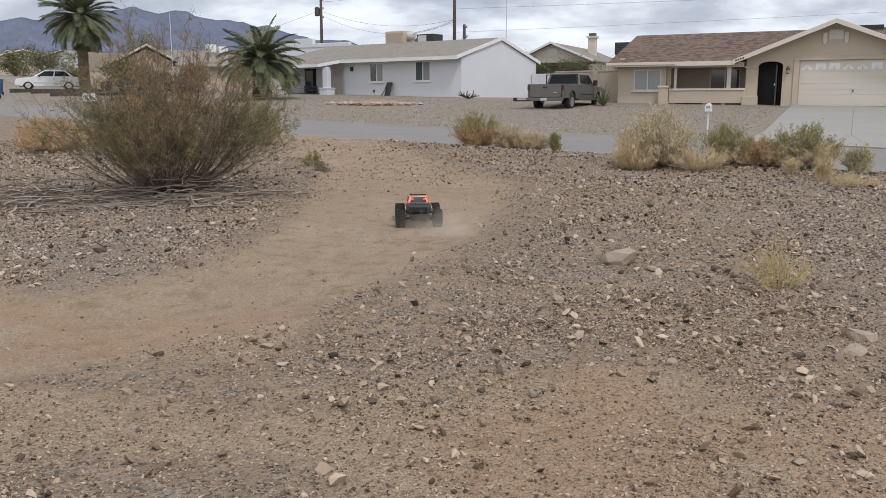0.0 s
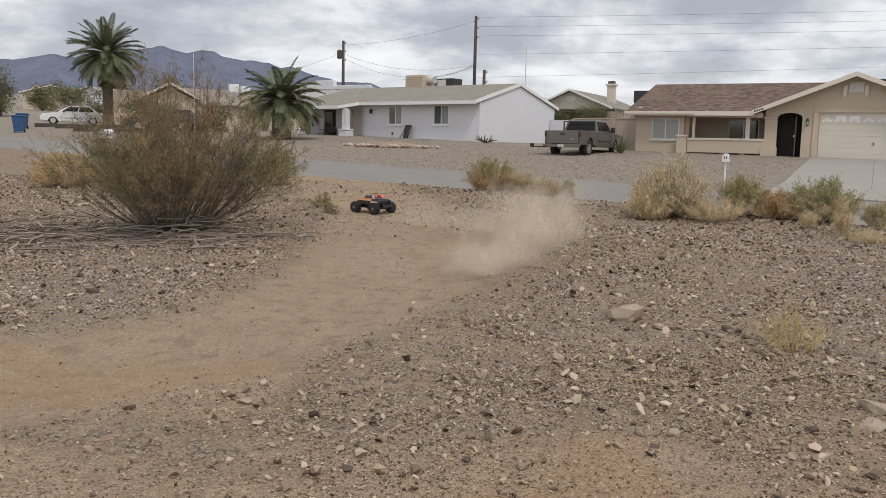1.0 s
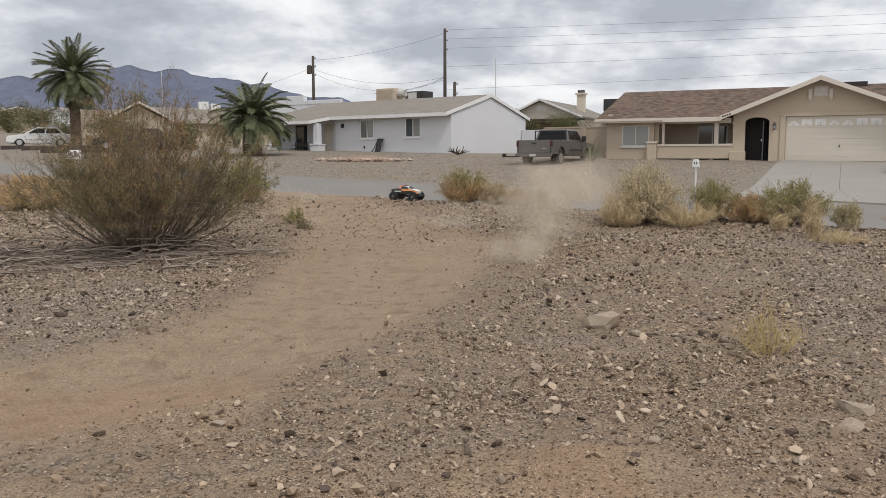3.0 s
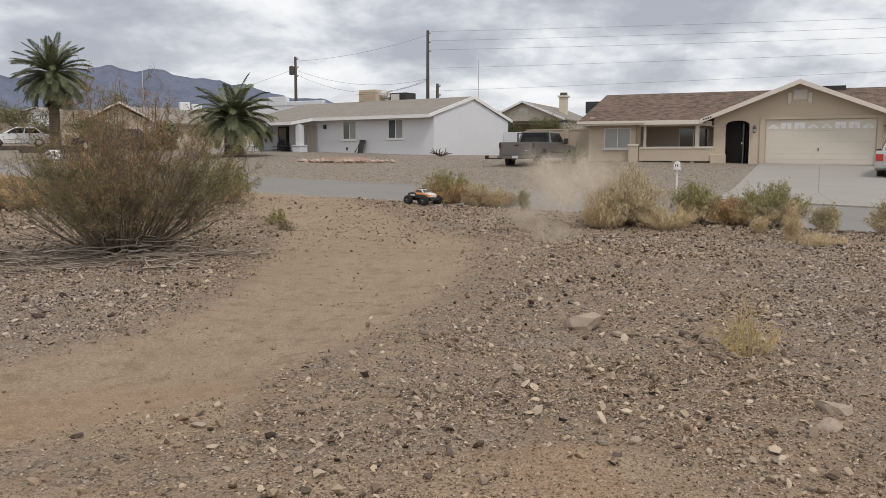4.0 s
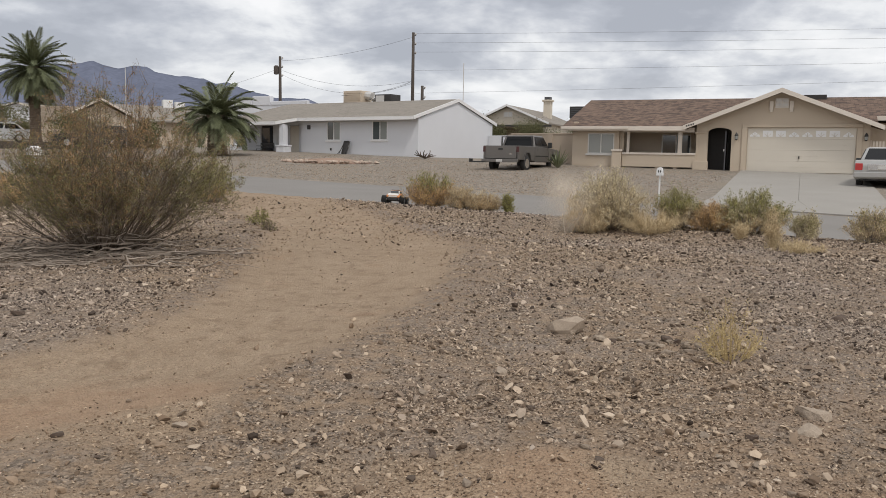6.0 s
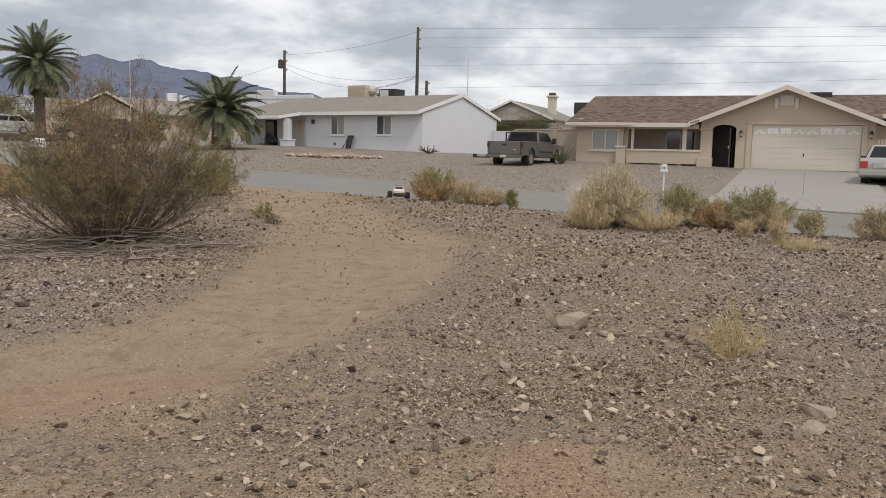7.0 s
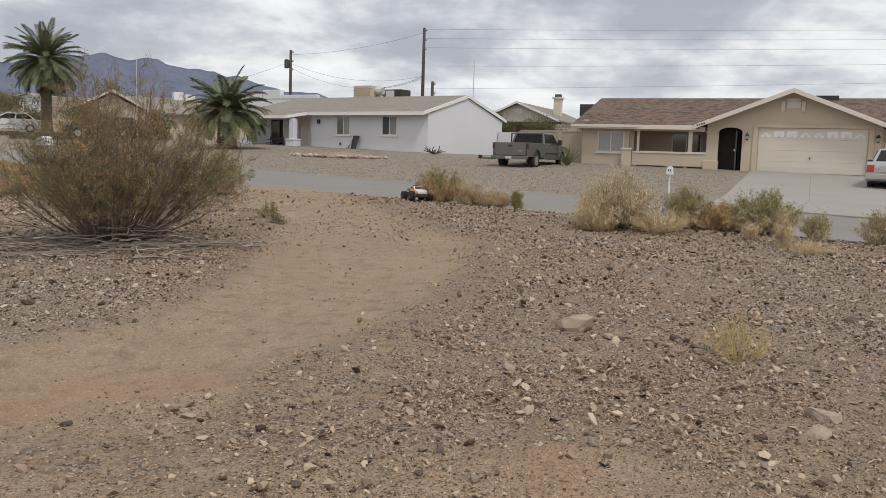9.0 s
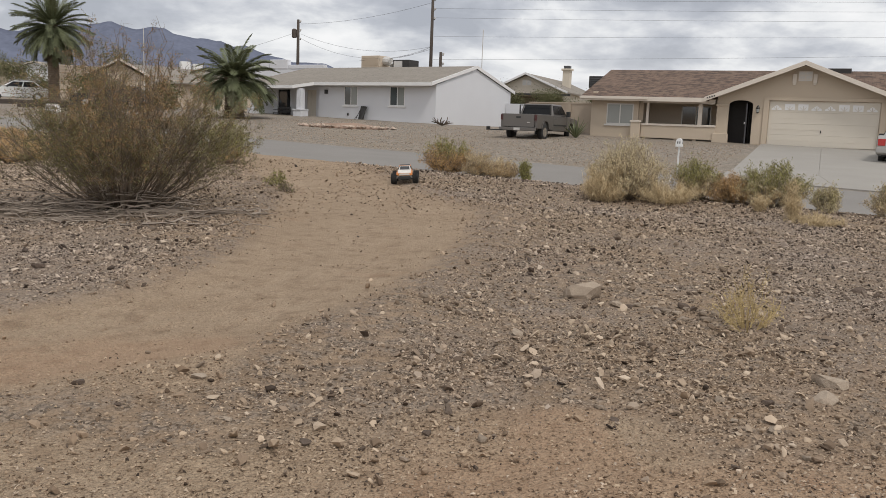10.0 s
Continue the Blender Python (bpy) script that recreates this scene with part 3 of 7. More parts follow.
    part("column_base", boxes((-2.42, -1.74, -0.12, T + 0.05, -0.3, 0.46), bevel=0.02), M_STUCCO, h, "thick stucco column base")
    part("column_cap", boxes((-2.36, -1.78, -0.06, -0.003, 1.72, 1.80), bevel=0.01), M_STUCCO, h)
    part("entry_floor", boxes((-2.0, -0.2, T, 1.6, -0.25, 0.0)), M_CONCRETE, h)
    # the back wall of the entry is coloured near-black for the recess's shade
    for r in ((-2.1, -0.05, 1.25, 1.4, 0, 2.4), (-0.3, -0.1, T, 1.25, 0, 2.3)):
        part("entry_wall", boxes(r), M_DOOR_ENTRY_SHADE if r[2] > 1 else M_STUCCO, h)
    d = part("front_door", boxes((ax0 + 0.02, ax1 - 0.30, 1.19, 1.24, 0.01, 1.98)), M_DOOR_ENTRY_SHADE, h, "dark front door deep in the entry")
    part("door_rail", boxes((ax0 + 0.10, ax1 - 0.38, 1.175, 1.188, 0.95, 1.02)), M_DARK, d)
    scr = part("screen_door", boxes((-1.02, -0.99, 0.20, 1.1, 0.03, 1.85), bevel=0.004), M_DARK, h, "dark metal screen door standing ajar")
    part("screen_stile", boxes((-1.035, -0.975, 0.16, 0.198, 0.03, 1.85)), M_IRON, scr, "grey iron stile")
    part("door_handle", boxes((-1.09, -1.037, 0.15, 0.19, 0.92, 1.02), bevel=0.01), M_ALU, scr, "bright metal door handle")
    # trim round the garage opening
    part("garage_trim", boxes((-0.29, -0.07, -0.05, -0.002, -0.2, 2.01), (4.45, 4.66, -0.05, -0.002, -0.2, 2.01), (-0.29, 4.66, -0.05, -0.002, 2.012, 2.17), bevel=0.008), M_STUCCO, h)
    g = part("garage_door", boxes((gx0, gx1, 0.10, 0.12, -0.05, 2.01)), M_GARAGE, h, "cream sectional garage door with a row of sunburst lights")
    for i in range(4):
        z0 = 0.005 + i * 0.5
        part("panel", boxes((gx0 + 0.01, gx1 - 0.01, 0.065, 0.098, z0, z0 + 0.497), bevel=0.006), M_GARAGE, g)
        part("rib", boxes((gx0 + 0.06, gx1 - 0.06, 0.058, 0.064, z0 + 0.235, z0 + 0.255)), M_GARAGE, g) if i < 3 else None
    for k in range(8):
        a = gx0 + 0.10 + k * 0.55
        hi = 0.27 if k in (1, 2, 5, 6) else 0.22
        lite = prism([(a, 1.60), (a + 0.42, 1.60)] + ([(a + 0.42, 1.60 + hi), (a, 1.60 + hi)] if hi > 0.25 else [(a + 0.42, 1.66), (a + 0.21, 1.60 + hi), (a, 1.66)]), "y", 0.052, 0.064)
        # white paint on each lite stands for the sky reflected in its glass
        o = part("lite", lite, M_WHITE_TRIM, g, "sunburst window with its white reflection painted on")
        for j in range(3):
            x = a + 0.21
            ang = math.pi * (0.25 + 0.25 * j)
            bm = bmesh.new()
            tube(bm, [(x, 0.046, 1.60), (x + 0.19 * math.cos(ang), 0.046, 1.60 + 0.19 * math.sin(ang))], 0.012, 4)
            part("ray_bar", bm, M_GARAGE, o)
    part("door_pull", boxes((2.14, 2.18, 0.03, 0.055, 0.62, 0.74)), M_DARK, g)
    # wall lanterns
    for x in (-0.52, 4.80):
        l = part("lantern", lathe(bmesh.new(), [(0.02, 1.42), (0.06, 1.46), (0.075, 1.62), (0.09, 1.64), (0.05, 1.72), (0.015, 1.78)], 8, centre=(x, -0.13, 0)), M_DARK, h, "bronze wall lantern")
        part("lantern_glass", lathe(bmesh.new(), [(0.063, 1.475), (0.078, 1.61)], 8, centre=(x, -0.13, 0)), M_GLASS_PALE, l)
        part("bracket", boxes((x - 0.02, x + 0.02, -0.12, 0.0, 1.50, 1.58)), M_DARK, l)
    # gable vent with two corbels
    v = part("gable_vent", boxes((1.05, 1.62, -0.03, -0.002, 2.88, 3.32)), M_TRIM, h, "louvred gable vent")
    for x in (1.07, 1.35):
        for k in range(7):
            part("slat", boxes((x, x + 0.25, -0.045, -0.031, 2.90 + k * 0.058, 2.935 + k * 0.058)), M_ALU, v)
    for x in (0.82, 1.66):
        part("corbel", boxes((x, x + 0.16, -0.10, -0.002, 2.78, 3.18), (x + 0.02, x + 0.14, -0.07, -0.002, 2.70, 2.779), bevel=0.006), M_TRIM, h)
    # roofs: main ridge along x, wing ridge along y
    RY, RZ, EZ = 5.5, 3.74, 2.02
    rise = (RZ - EZ) / (RY + 0.5)
    for x0, x1, y0 in ((-8.65, -2.62, -0.5), (-2.62, 5.25, 0.6), (5.25, 13, 1.4)):
        slope_slab("roof", [(x0, y0, EZ + rise * (y0 + 0.5)), (x1, y0, EZ + rise * (y0 + 0.5)), (x1, RY, RZ), (x0, RY, RZ)], 0.12, M_SHINGLE, h, "brown mottled shingle roof slope")
    part("fascia", boxes((5.25, 13, 1.35, 1.398, 2.38, 2.58)), M_TRIM, h)
    slope_slab("roof", [(-8.65, RY, RZ), (13, RY, RZ), (13, 12.1, EZ), (-8.65, 12.1, EZ)], 0.12, M_SHINGLE, h)
    part("gable_wall", prism([(0, 2.0), (11.5, 2.0), (5.5, 3.58)], "x", -8.2, -8.0), M_STUCCO, h)
    part("fascia", boxes((-8.65, -2.75, -0.55, -0.502, 1.84, 2.04), bevel=0.006), M_TRIM, h, "cream painted fascia board")
    bm = bmesh.new()
    box(bm, -8.66, -5.4, -0.62, -0.552, 1.92, 2.03)
    part("gutter", bm, M_TRIM, h)
    WZ, WE, yb = 3.70, 2.05, 5.6
    for side in (-1, 1):
        xe = 1.31 + side * 4.15
        slope_slab("wing_roof", [(1.31, -0.55, WZ), (xe, -0.55, WE), (xe, 1.0, WE), (1.31, yb, WZ)][::side], 0.11, M_SHINGLE, h, "brown shingle wing roof")
        bm = prism([(1.31, WZ + 0.03), (xe, WE + 0.03), (xe, WE - 0.17), (1.31, WZ - 0.17)], "y", -0.61, -0.552)
        part("rake_board", bm, M_TRIM, h, "cream painted rake board")
    part("number_sign", boxes((-2.72, -2.66, -0.625, -0.612, 2.02, 2.09), (-2.62, -2.56, -0.625, -0.612, 2.05, 2.12), (-2.52, -2.46, -0.625, -0.612, 2.08, 2.15), (-2.42, -2.36, -0.625, -0.612, 2.11, 2.18)), M_DARK, h, "four dark plain bars on the rake board")
    # dark box added at the ridge to stand for another roof farther back
    part("ridge_box", boxes((2.2, 3.25, 5.0, 5.6, 3.5, 3.84), bevel=0.02), M_DARK, h, "low dark box in place of a farther roof")
    # recess beyond the garage wing
    part("wall", boxes((4.96, 12, 2.2, 2.4, -0.3, 2.3)), M_STUCCO, h)
    gate = part("side_gate", boxes((5.05, 5.10, 1.0, 1.05, -0.2, 1.5), (6.2, 6.25, 1.0, 1.05, -0.2, 1.5)), M_TRIM, h, "cream picket side gate")
    for k in range(8):
        part("picket", boxes((5.14 + k * 0.13, 5.22 + k * 0.13, 1.0, 1.03, -0.1, 1.45)), M_TRIM, gate)
    return h


tan_house()

# ---- the white house ----


def white_house():
    h = thing("house", pose(-0.87, 49.0, 1.47, 0, 0, -34), "single-storey white stucco ranch house with tan roof", "house")
    T, D = 0.2, 8.4
    wall_with_holes(h, "wall", -8.95, 0, 0, T, -0.4, 2.36, ((-7.0, -5.9, 1.03, 2.2), (-3.4, -2.25, 1.05, 2.2)), M_WHITE)
    window_unit(h, -7.0, -5.9, 0.03, 1.03, 2.2, M_WHITE_TRIM, (M_GLASS, M_GLASS_PALE))
    window_unit(h, -3.4, -2.25, 0.03, 1.05, 2.2, M_WHITE_TRIM, (M_GLASS, M_GLASS_PALE))
    part("gable_wall", prism([(T, -0.4), (D, -0.4), (D, 2.36), (D / 2, 3.54), (T, 2.36)], "x", -T, 0), M_WHITE, h)
    part("wall", boxes((-15.2, 0, D, D + T, -0.4, 2.36)), M_WHITE, h)
    part("wall", boxes((-15.4, -15.2, 0, D, -0.4, 2.1)), M_WHITE, h)
    # recessed porch with pillars
    PD, FD = -13.35, -10.75
    part("wall", boxes((-9.15, -8.95, 0, 0.6, -0.4, 2.3)), M_WHITE, h)
    wall_with_holes(h, "wall", -15.2, -9.15, 0.6, 0.8, -0.4, 2.4, ((PD, PD + 1.1, 0.0, 2.0), (FD, FD + 0.85, 0.0, 2.0)), M_WHITE)
    part("porch_door", boxes((PD + 0.02, PD + 1.08, 0.65, 0.70, 0.0, 1.99)), M_GLASS_DARK, h, "dark glass sliding porch door")
    d = part("front_door", boxes((FD + 0.02, FD + 0.83, 0.64, 0.70, 0.0, 1.99), bevel=0.01), M_GARAGE, h, "pale front door")
    for x in (FD + 0.12, FD + 0.46):
        for z in (0.2, 0.85, 1.45):
            part("door_panel", boxes((x, x + 0.26, 0.622, 0.639, z, z + 0.42), bevel=0.006), M_GARAGE, d)
    part("porch_floor", boxes((-15.2, -9.3, -1.3, 0.6, -0.4, 0.02)), M_CONCRETE, h)
    for x in (-9.75, -13.9):
        p = part("pillar", boxes((x - 0.19, x + 0.19, -1.19, -0.81, 0.02, 2.0), bevel=0.02), M_WHITE, h, "square white stucco pillar")
        part("pillar_base", boxes((x - 0.34, x + 0.34, -1.34, -0.66, 0.0, 0.62), (x - 0.38, x + 0.38, -1.38, -0.62, 0.622, 0.70), bevel=0.02), M_WHITE, p)
    # roof, eaves and rakes
    E0, RZ, RY, sl = 2.40, 3.70, D / 2, 0.0
    sl = (RZ - E0) / (RY + 0.55)
    ez = E0 - 0.9 * sl
    slope_slab("roof", [(-9.0, -0.55, E0), (0.06, -0.55, E0), (0.06, RY, RZ), (-9.0, RY, RZ)], 0.10, M_ROOF_TAN, h, "tan rolled roof slope")
    slope_slab("roof", [(-15.8, -1.45, ez), (-10.0, -1.45, ez), (-9.0, -0.55, E0), (-9.0, RY, RZ), (-14.2, RY, RZ)], 0.10, M_ROOF_TAN, h, "tan rolled roof over the porch")
    slope_slab("hip_roof", [(-15.8, D + 0.55, ez), (-15.8, -1.45, ez), (-14.2, RY, RZ)], 0.10, M_ROOF_TAN, h, "tan rolled hip end")
    slope_slab("roof", [(-14.2, RY, RZ), (0.06, RY, RZ), (0.06, D + 0.55, E0), (-15.8, D + 0.55, ez)], 0.10, M_ROOF_TAN, h)
    part("fascia", boxes((-9.0, 0.06, -0.60, -0.552, E0 - 0.18, E0 + 0.02)), M_WHITE_TRIM, h, "white fascia board")
    part("fascia", boxes((-15.8, -10.0, -1.50, -1.452, ez - 0.18, ez + 0.02)), M_WHITE_TRIM, h)
    bm = bmesh.new()
    vs = [bm.verts.new(p) for p in ((-10.0, -1.5, ez + 0.02), (-9.0, -0.6, E0 + 0.02), (-9.0, -0.6, E0 - 0.18), (-10.0, -1.5, ez - 0.18))]
    vs2 = [bm.verts.new(v.co + Vector((-0.03, 0.04, 0))) for v in vs]
    bm.faces.new(vs)
    bm.faces.new(vs2[::-1])
    for i in range(4):
        bm.faces.new((vs[i], vs2[i], vs2[(i + 1) % 4], vs[(i + 1) % 4]))
    part("fascia", bm, M_WHITE_TRIM, h)
    for a, b in (((-0.6, E0), (RY, RZ)), ((RY, RZ), (D + 0.6, E0))):
        part("rake_board", prism([(a[0], a[1] + 0.03), (b[0], b[1] + 0.03), (b[0], b[1] - 0.17), (a[0], a[1] - 0.17)], "x", 0.062, 0.11), M_WHITE_TRIM, h, "white rake board")
    part("wall_lamp", boxes((-8.56, -8.36, -0.12, -0.002, 1.72, 1.98), bevel=0.02), M_DARK, h, "small dark wall lamp")
    part("outlet_box", boxes((-6.7, -6.6, -0.05, -0.002, 0.40, 0.55)), M_DARK, h)
    # roof-top coolers
    c = part("evaporative_cooler", boxes((-9.55, -8.0, 4.6, 5.8, 3.55, 4.52), bevel=0.03), M_STUCCO_PALE, h, "beige evaporative cooler on the roof")
    for k in range(6):
        part("louvre", boxes((-9.45, -8.1, 4.575, 4.597, 3.75 + k * 0.12, 3.80 + k * 0.12)), M_STUCCO_PALE, c)
    tube_bm = bmesh.new()
    tube(tube_bm, [(-8.0, 5.2, 4.2), (-7.5, 5.2, 4.15), (-7.25, 5.2, 3.95), (-7.25, 5.2, 3.5)], 0.28, 10)
    part("duct", tube_bm, M_ALU, c, "bent metal duct")
    a = part("air_conditioner", boxes((-6.9, -5.55, 4.7, 5.8, 3.55, 4.22), bevel=0.03), M_DARK, h, "dark grey rooftop air conditioner")
    part("grille", boxes((-6.8, -6.1, 4.67, 4.697, 3.68, 4.14)), M_ALU, a)
    bm = bmesh.new()
    tube(bm, [(-0.85, 6.2, 2.8), (-0.85, 6.2, 6.15)], 0.03, 6)
    part("antenna_mast", bm, M_ALU, h, "thin grey antenna mast")
    part("lean_to", boxes((0.05, 2.0, 8.0, 8.2, -0.4, 1.6)), M_WHITE, h, "low white side wall")
    return h


white_house()

# ---- buildings behind ----


def simple_house(x, y, z, yaw, w, d, eave, rise, wall, roof, label, overhang=0.5, gable_windows=True):
    """A house whose gable end faces -y: ridge along y."""
    h = thing("house", pose(x, y, z, 0, 0, yaw), label, "house")
    part("wall", prism([(-w / 2, -1.5), (w / 2, -1.5), (w / 2, eave), (0, eave + rise * w / (w + 2 * overhang)), (-w / 2, eave)], "y", 0, 0.2), wall, h)
    part("wall", boxes((-w / 2, -w / 2 + 0.2, 0.2, d, -1.5, eave)), wall, h)
    part("wall", boxes((w / 2 - 0.2, w / 2, 0.2, d, -1.5, eave)), wall, h)
    part("wall", prism([(-w / 2, -1.5), (w / 2, -1.5), (w / 2, eave), (0, eave + rise * w / (w + 2 * overhang)), (-w / 2, eave)], "y", d, d + 0.2), wall, h)
    top, xe = eave + rise + 0.08, w / 2 + overhang
    low = eave + 0.08 - overhang * 0.1
    for s in (-1, 1):
        slope_slab("roof", [(0, -overhang, top), (s * xe, -overhang, low), (s * xe, d + overhang, low), (0, d + overhang, top)][::s], 0.1, roof, h)
        part("rake_board", prism([(0, top + 0.03), (s * xe, low + 0.03), (s * xe, low - 0.15), (0, top - 0.15)], "y", -overhang - 0.05, -overhang - 0.002), M_TRIM, h)
    if gable_windows:
        v = part("gable_vent", boxes((-0.4, 0.4, -0.03, -0.002, eave + rise * 0.25, eave + rise * 0.6)), M_TRIM, h)
        for a in (-0.36, 0.04):
            part("louvre_panel", boxes((a, a + 0.32, -0.045, -0.031, eave + rise * 0.28, eave + rise * 0.57)), M_ALU, v)
    return h




def chimney_house():
    """Uneven gable towards the street, the ridge running back, an open patio under the eave."""
    h = thing("house", pose(5.5, 62.0, 1.9, 0, 0, -24), "cream gabled house with a tall chimney behind the garden wall", "house")
    L, R, top, zl, zr, d = -2.1, 3.2, 3.62, 2.68, 2.30, 10.0
    part("gable_wall", prism([(L + 0.3, 2.1), (R - 0.3, 2.1), (R - 0.3, zr + 0.05), (0, top - 0.14), (L + 0.3, zl + 0.05)], "y", 0, 0.2), M_CREAM, h)
    part("wall", boxes((L + 0.3, L + 0.5, 0.2, d, -1.5, zl)), M_CREAM, h)
    part("wall", boxes((R - 0.5, R - 0.3, 0.2, d, -1.5, zr)), M_CREAM, h)
    # patio wall and ceiling take a darker tan than the cream, for shade
    part("patio_wall", boxes((L + 0.5, R - 0.5, 2.6, 2.8, -1.5, 2.1)), M_BLOCK, h, "wall at the back of the patio, darker tan for its shade")
    part("patio_ceiling", boxes((L + 0.5, R - 0.5, 0.2, 2.6, 2.0, 2.1)), M_BLOCK, h)
    for x in (L + 0.3, R - 0.5):
        part("patio_post", boxes((x, x + 0.2, 0, 0.2, -1.5, 2.098)), M_CREAM, h)
    for xe, ze, s in ((L, zl, -1), (R, zr, 1)):
        slope_slab("roof", [(0, -0.4, top), (xe, -0.4, ze), (xe, d + 0.4, ze), (0, d + 0.4, top)][::s], 0.1, M_ROOF_TAN, h, "tan shingle roof slope")
        part("rake_board", prism([(0, top + 0.03), (xe, ze + 0.03), (xe, ze - 0.12), (0, top - 0.12)], "y", -0.45, -0.402), M_WHITE_TRIM, h)
    part("shade_beam", boxes((L - 1.6, R + 0.2, -0.42, -0.30, 2.02, 2.16)), M_DARK, h, "dark patio cover edge")
    v = part("gable_vent", boxes((-0.36, 0.36, -0.03, -0.002, 2.72, 3.14)), M_TRIM, h)
    for a in (-0.32, 0.03):
        part("louvre_panel", boxes((a, a + 0.29, -0.045, -0.031, 2.76, 3.10)), M_ALU, v)
    c = part("chimney", boxes((1.35, 1.92, 4.4, 4.95, 2.4, 4.15), bevel=0.015), M_CREAM, h, "pale stuccoed chimney")
    part("chimney_crown", boxes((1.25, 2.02, 4.3, 5.05, 4.152, 4.30), bevel=0.02), M_CREAM, c)
    part("flue_cap", boxes((1.40, 1.87, 4.45, 4.90, 4.302, 4.52), bevel=0.02), M_IRON, c, "grey metal flue cap")
    u = part("air_conditioner", boxes((2.15, 3.35, 9.3, 10.4, 3.15, 4.1), bevel=0.03), M_DARK, h, "dark air conditioner on a stand")
    for x in (2.2, 3.24):
        part("stand_leg", boxes((x, x + 0.06, 9.4, 9.46, 2.2, 3.148)), M_IRON, u)
    for k in range(5):
        part("louvre", boxes((2.25, 3.25, 9.27, 9.297, 3.28 + k * 0.15, 3.34 + k * 0.15)), M_IRON, u)


M_CREAM = mat("cream_stucco", (0.62, 0.555, 0.46), 0.95, vary=0.05, scale=0.8, bump=0.2)
chimney_house()

# flat-roofed white building with a stepped parapet
fw = thing("house", pose(-15.2, 70.0, 2.0, 0, 0, -30), "white flat-roofed stucco building with a stepped parapet", "house")
part("wall", boxes((-3.0, 6.0, 0, 8, -1.5, 3.72), bevel=0.03), M_WHITE, fw)
part("parapet", boxes((0.3, 2.2, -0.05, 0.4, 3.60, 4.35), (-3.0, 0.2, -0.05, 0.3, 3.60, 4.10), (2.3, 6.0, -0.05, 0.3, 3.60, 3.92), bevel=0.04), M_WHITE, fw)
part("ledge", boxes((-3.1, 0.8, -0.3, -0.06, 2.3, 2.5)), M_WHITE_TRIM, fw)

# the left-hand street side
lh = simple_house(-25.1, 64.0, 2.1, 25, 3.5, 14, 2.25, 1.15, M_STUCCO_PALE, M_ROOF_TAN, "tan gabled house behind the creosote bush", gable_windows=False)
w = part("wall", boxes((2.6, 10.5, 2.0, 2.2, -1.5, 2.2)), M_STUCCO_PALE, lh)
slope_slab("roof", [(0.5, 1.4, 2.0), (11.0, 1.4, 2.0), (11.0, 7.0, 3.5), (0.5, 7.0, 3.5)], 0.1, M_ROOF_TAN, lh, "long tan side roof")
for x in (5.3, 6.3):
    part("rooftop_unit", boxes((x, x + 0.8, 6.4, 7.4, 3.2, 4.0 - 0.15 * (x > 6)), bevel=0.03), M_WHITE_TRIM, lh, "pale metal rooftop cooler")
rb = thing("house", pose(-31.5, 70.0, 2.3, 0, 0, 20), "low tan flat-roofed building", "house")
part("wall", boxes((-1.0, 4.5, 0, 5, -1.5, 3.0)), M_STUCCO_PALE, rb)
for k in range(6):
    part("plank", boxes((-1.05, 4.55, -0.06, -0.005, 1.5 + k * 0.25, 1.7 + k * 0.25)), M_BLOCK, rb)


def block_wall(x0, y0, x1, y1, high, label):
    """A free-standing wall with a cap between two points."""
    d = math.hypot(x1 - x0, y1 - y0)
    w = thing("garden_wall", pose(x0, y0, height_at((x0 + x1) / 2, (y0 + y1) / 2), 0, 0, math.degrees(math.atan2(y1 - y0, x1 - x0))), label, "wall")
    part("wall_body", boxes((0, d, -0.1, 0.1, -0.4, high - 0.08)), M_BLOCK, w)
    part("cap", boxes((-0.02, d + 0.02, -0.13, 0.13, high - 0.078, high), bevel=0.01), M_BLOCK, w)
    for k in range(int(d / 2.4) + 1):
        part("pilaster", boxes((k * 2.4 - 0.15, k * 2.4 + 0.15, -0.16, 0.16, -0.4, high - 0.081), bevel=0.01), M_BLOCK, w)
    return w


block_wall(4.3, 46.0, 8.2, 43.2, 1.55, "tan stuccoed garden wall between the houses")

# ---- driveway ----


def slab_patch(name, quad, n, m, lift, label):
    """Concrete that follows the ground between four corners."""
    a, b, c, d = (np.array(q) for q in quad)
    S, Tt = np.meshgrid(np.linspace(0, 1, n), np.linspace(0, 1, m))
    s, t = S.ravel()[:, None], Tt.ravel()[:, None]
    P = (a * (1 - s) + b * s) * (1 - t) + (d * (1 - s) + c * s) * t
    z = land(P[:, 0], P[:, 1]) + lift
    top = np.concatenate([P, z[:, None]], 1)
    bot = top - np.array((0, 0, 0.15))
    F = grid_faces(n, m)
    ring = [i for i in range(n)] + [n * j + n - 1 for j in range(1, m)] + [n * (m - 1) + i for i in range(n - 2, -1, -1)] + [n * j for j in range(m - 2, 0, -1)]
    k = n * m
    sides = np.array([(ring[i], ring[i] + k, ring[(i + 1) % len(ring)] + k, ring[(i + 1) % len(ring)]) for i in range(len(ring))])
    me = fast_mesh(name, np.concatenate([top, bot]), np.concatenate([F, sides]))
    return tagged(finish(name, me, M_CONCRETE), label, kind="structure", category="driveway")


def between(p, q, k):
    return (p[0] + (q[0] - p[0]) * k, p[1] + (q[1] - p[1]) * k)


A0, A1 = (14.15, 38.45), (18.75, 36.45)      # at the garage
B0, B1 = (8.6, 25.6), (12.6, 23.0)      # where it flares
C0, C1 = (7.2, 22.9), (12.2, 19.5)      # at the street
ROWS = [(A0, A1), (between(A0, B0, 0.5), between(A1, B1, 0.5)), (B0, B1), (C0, C1)]
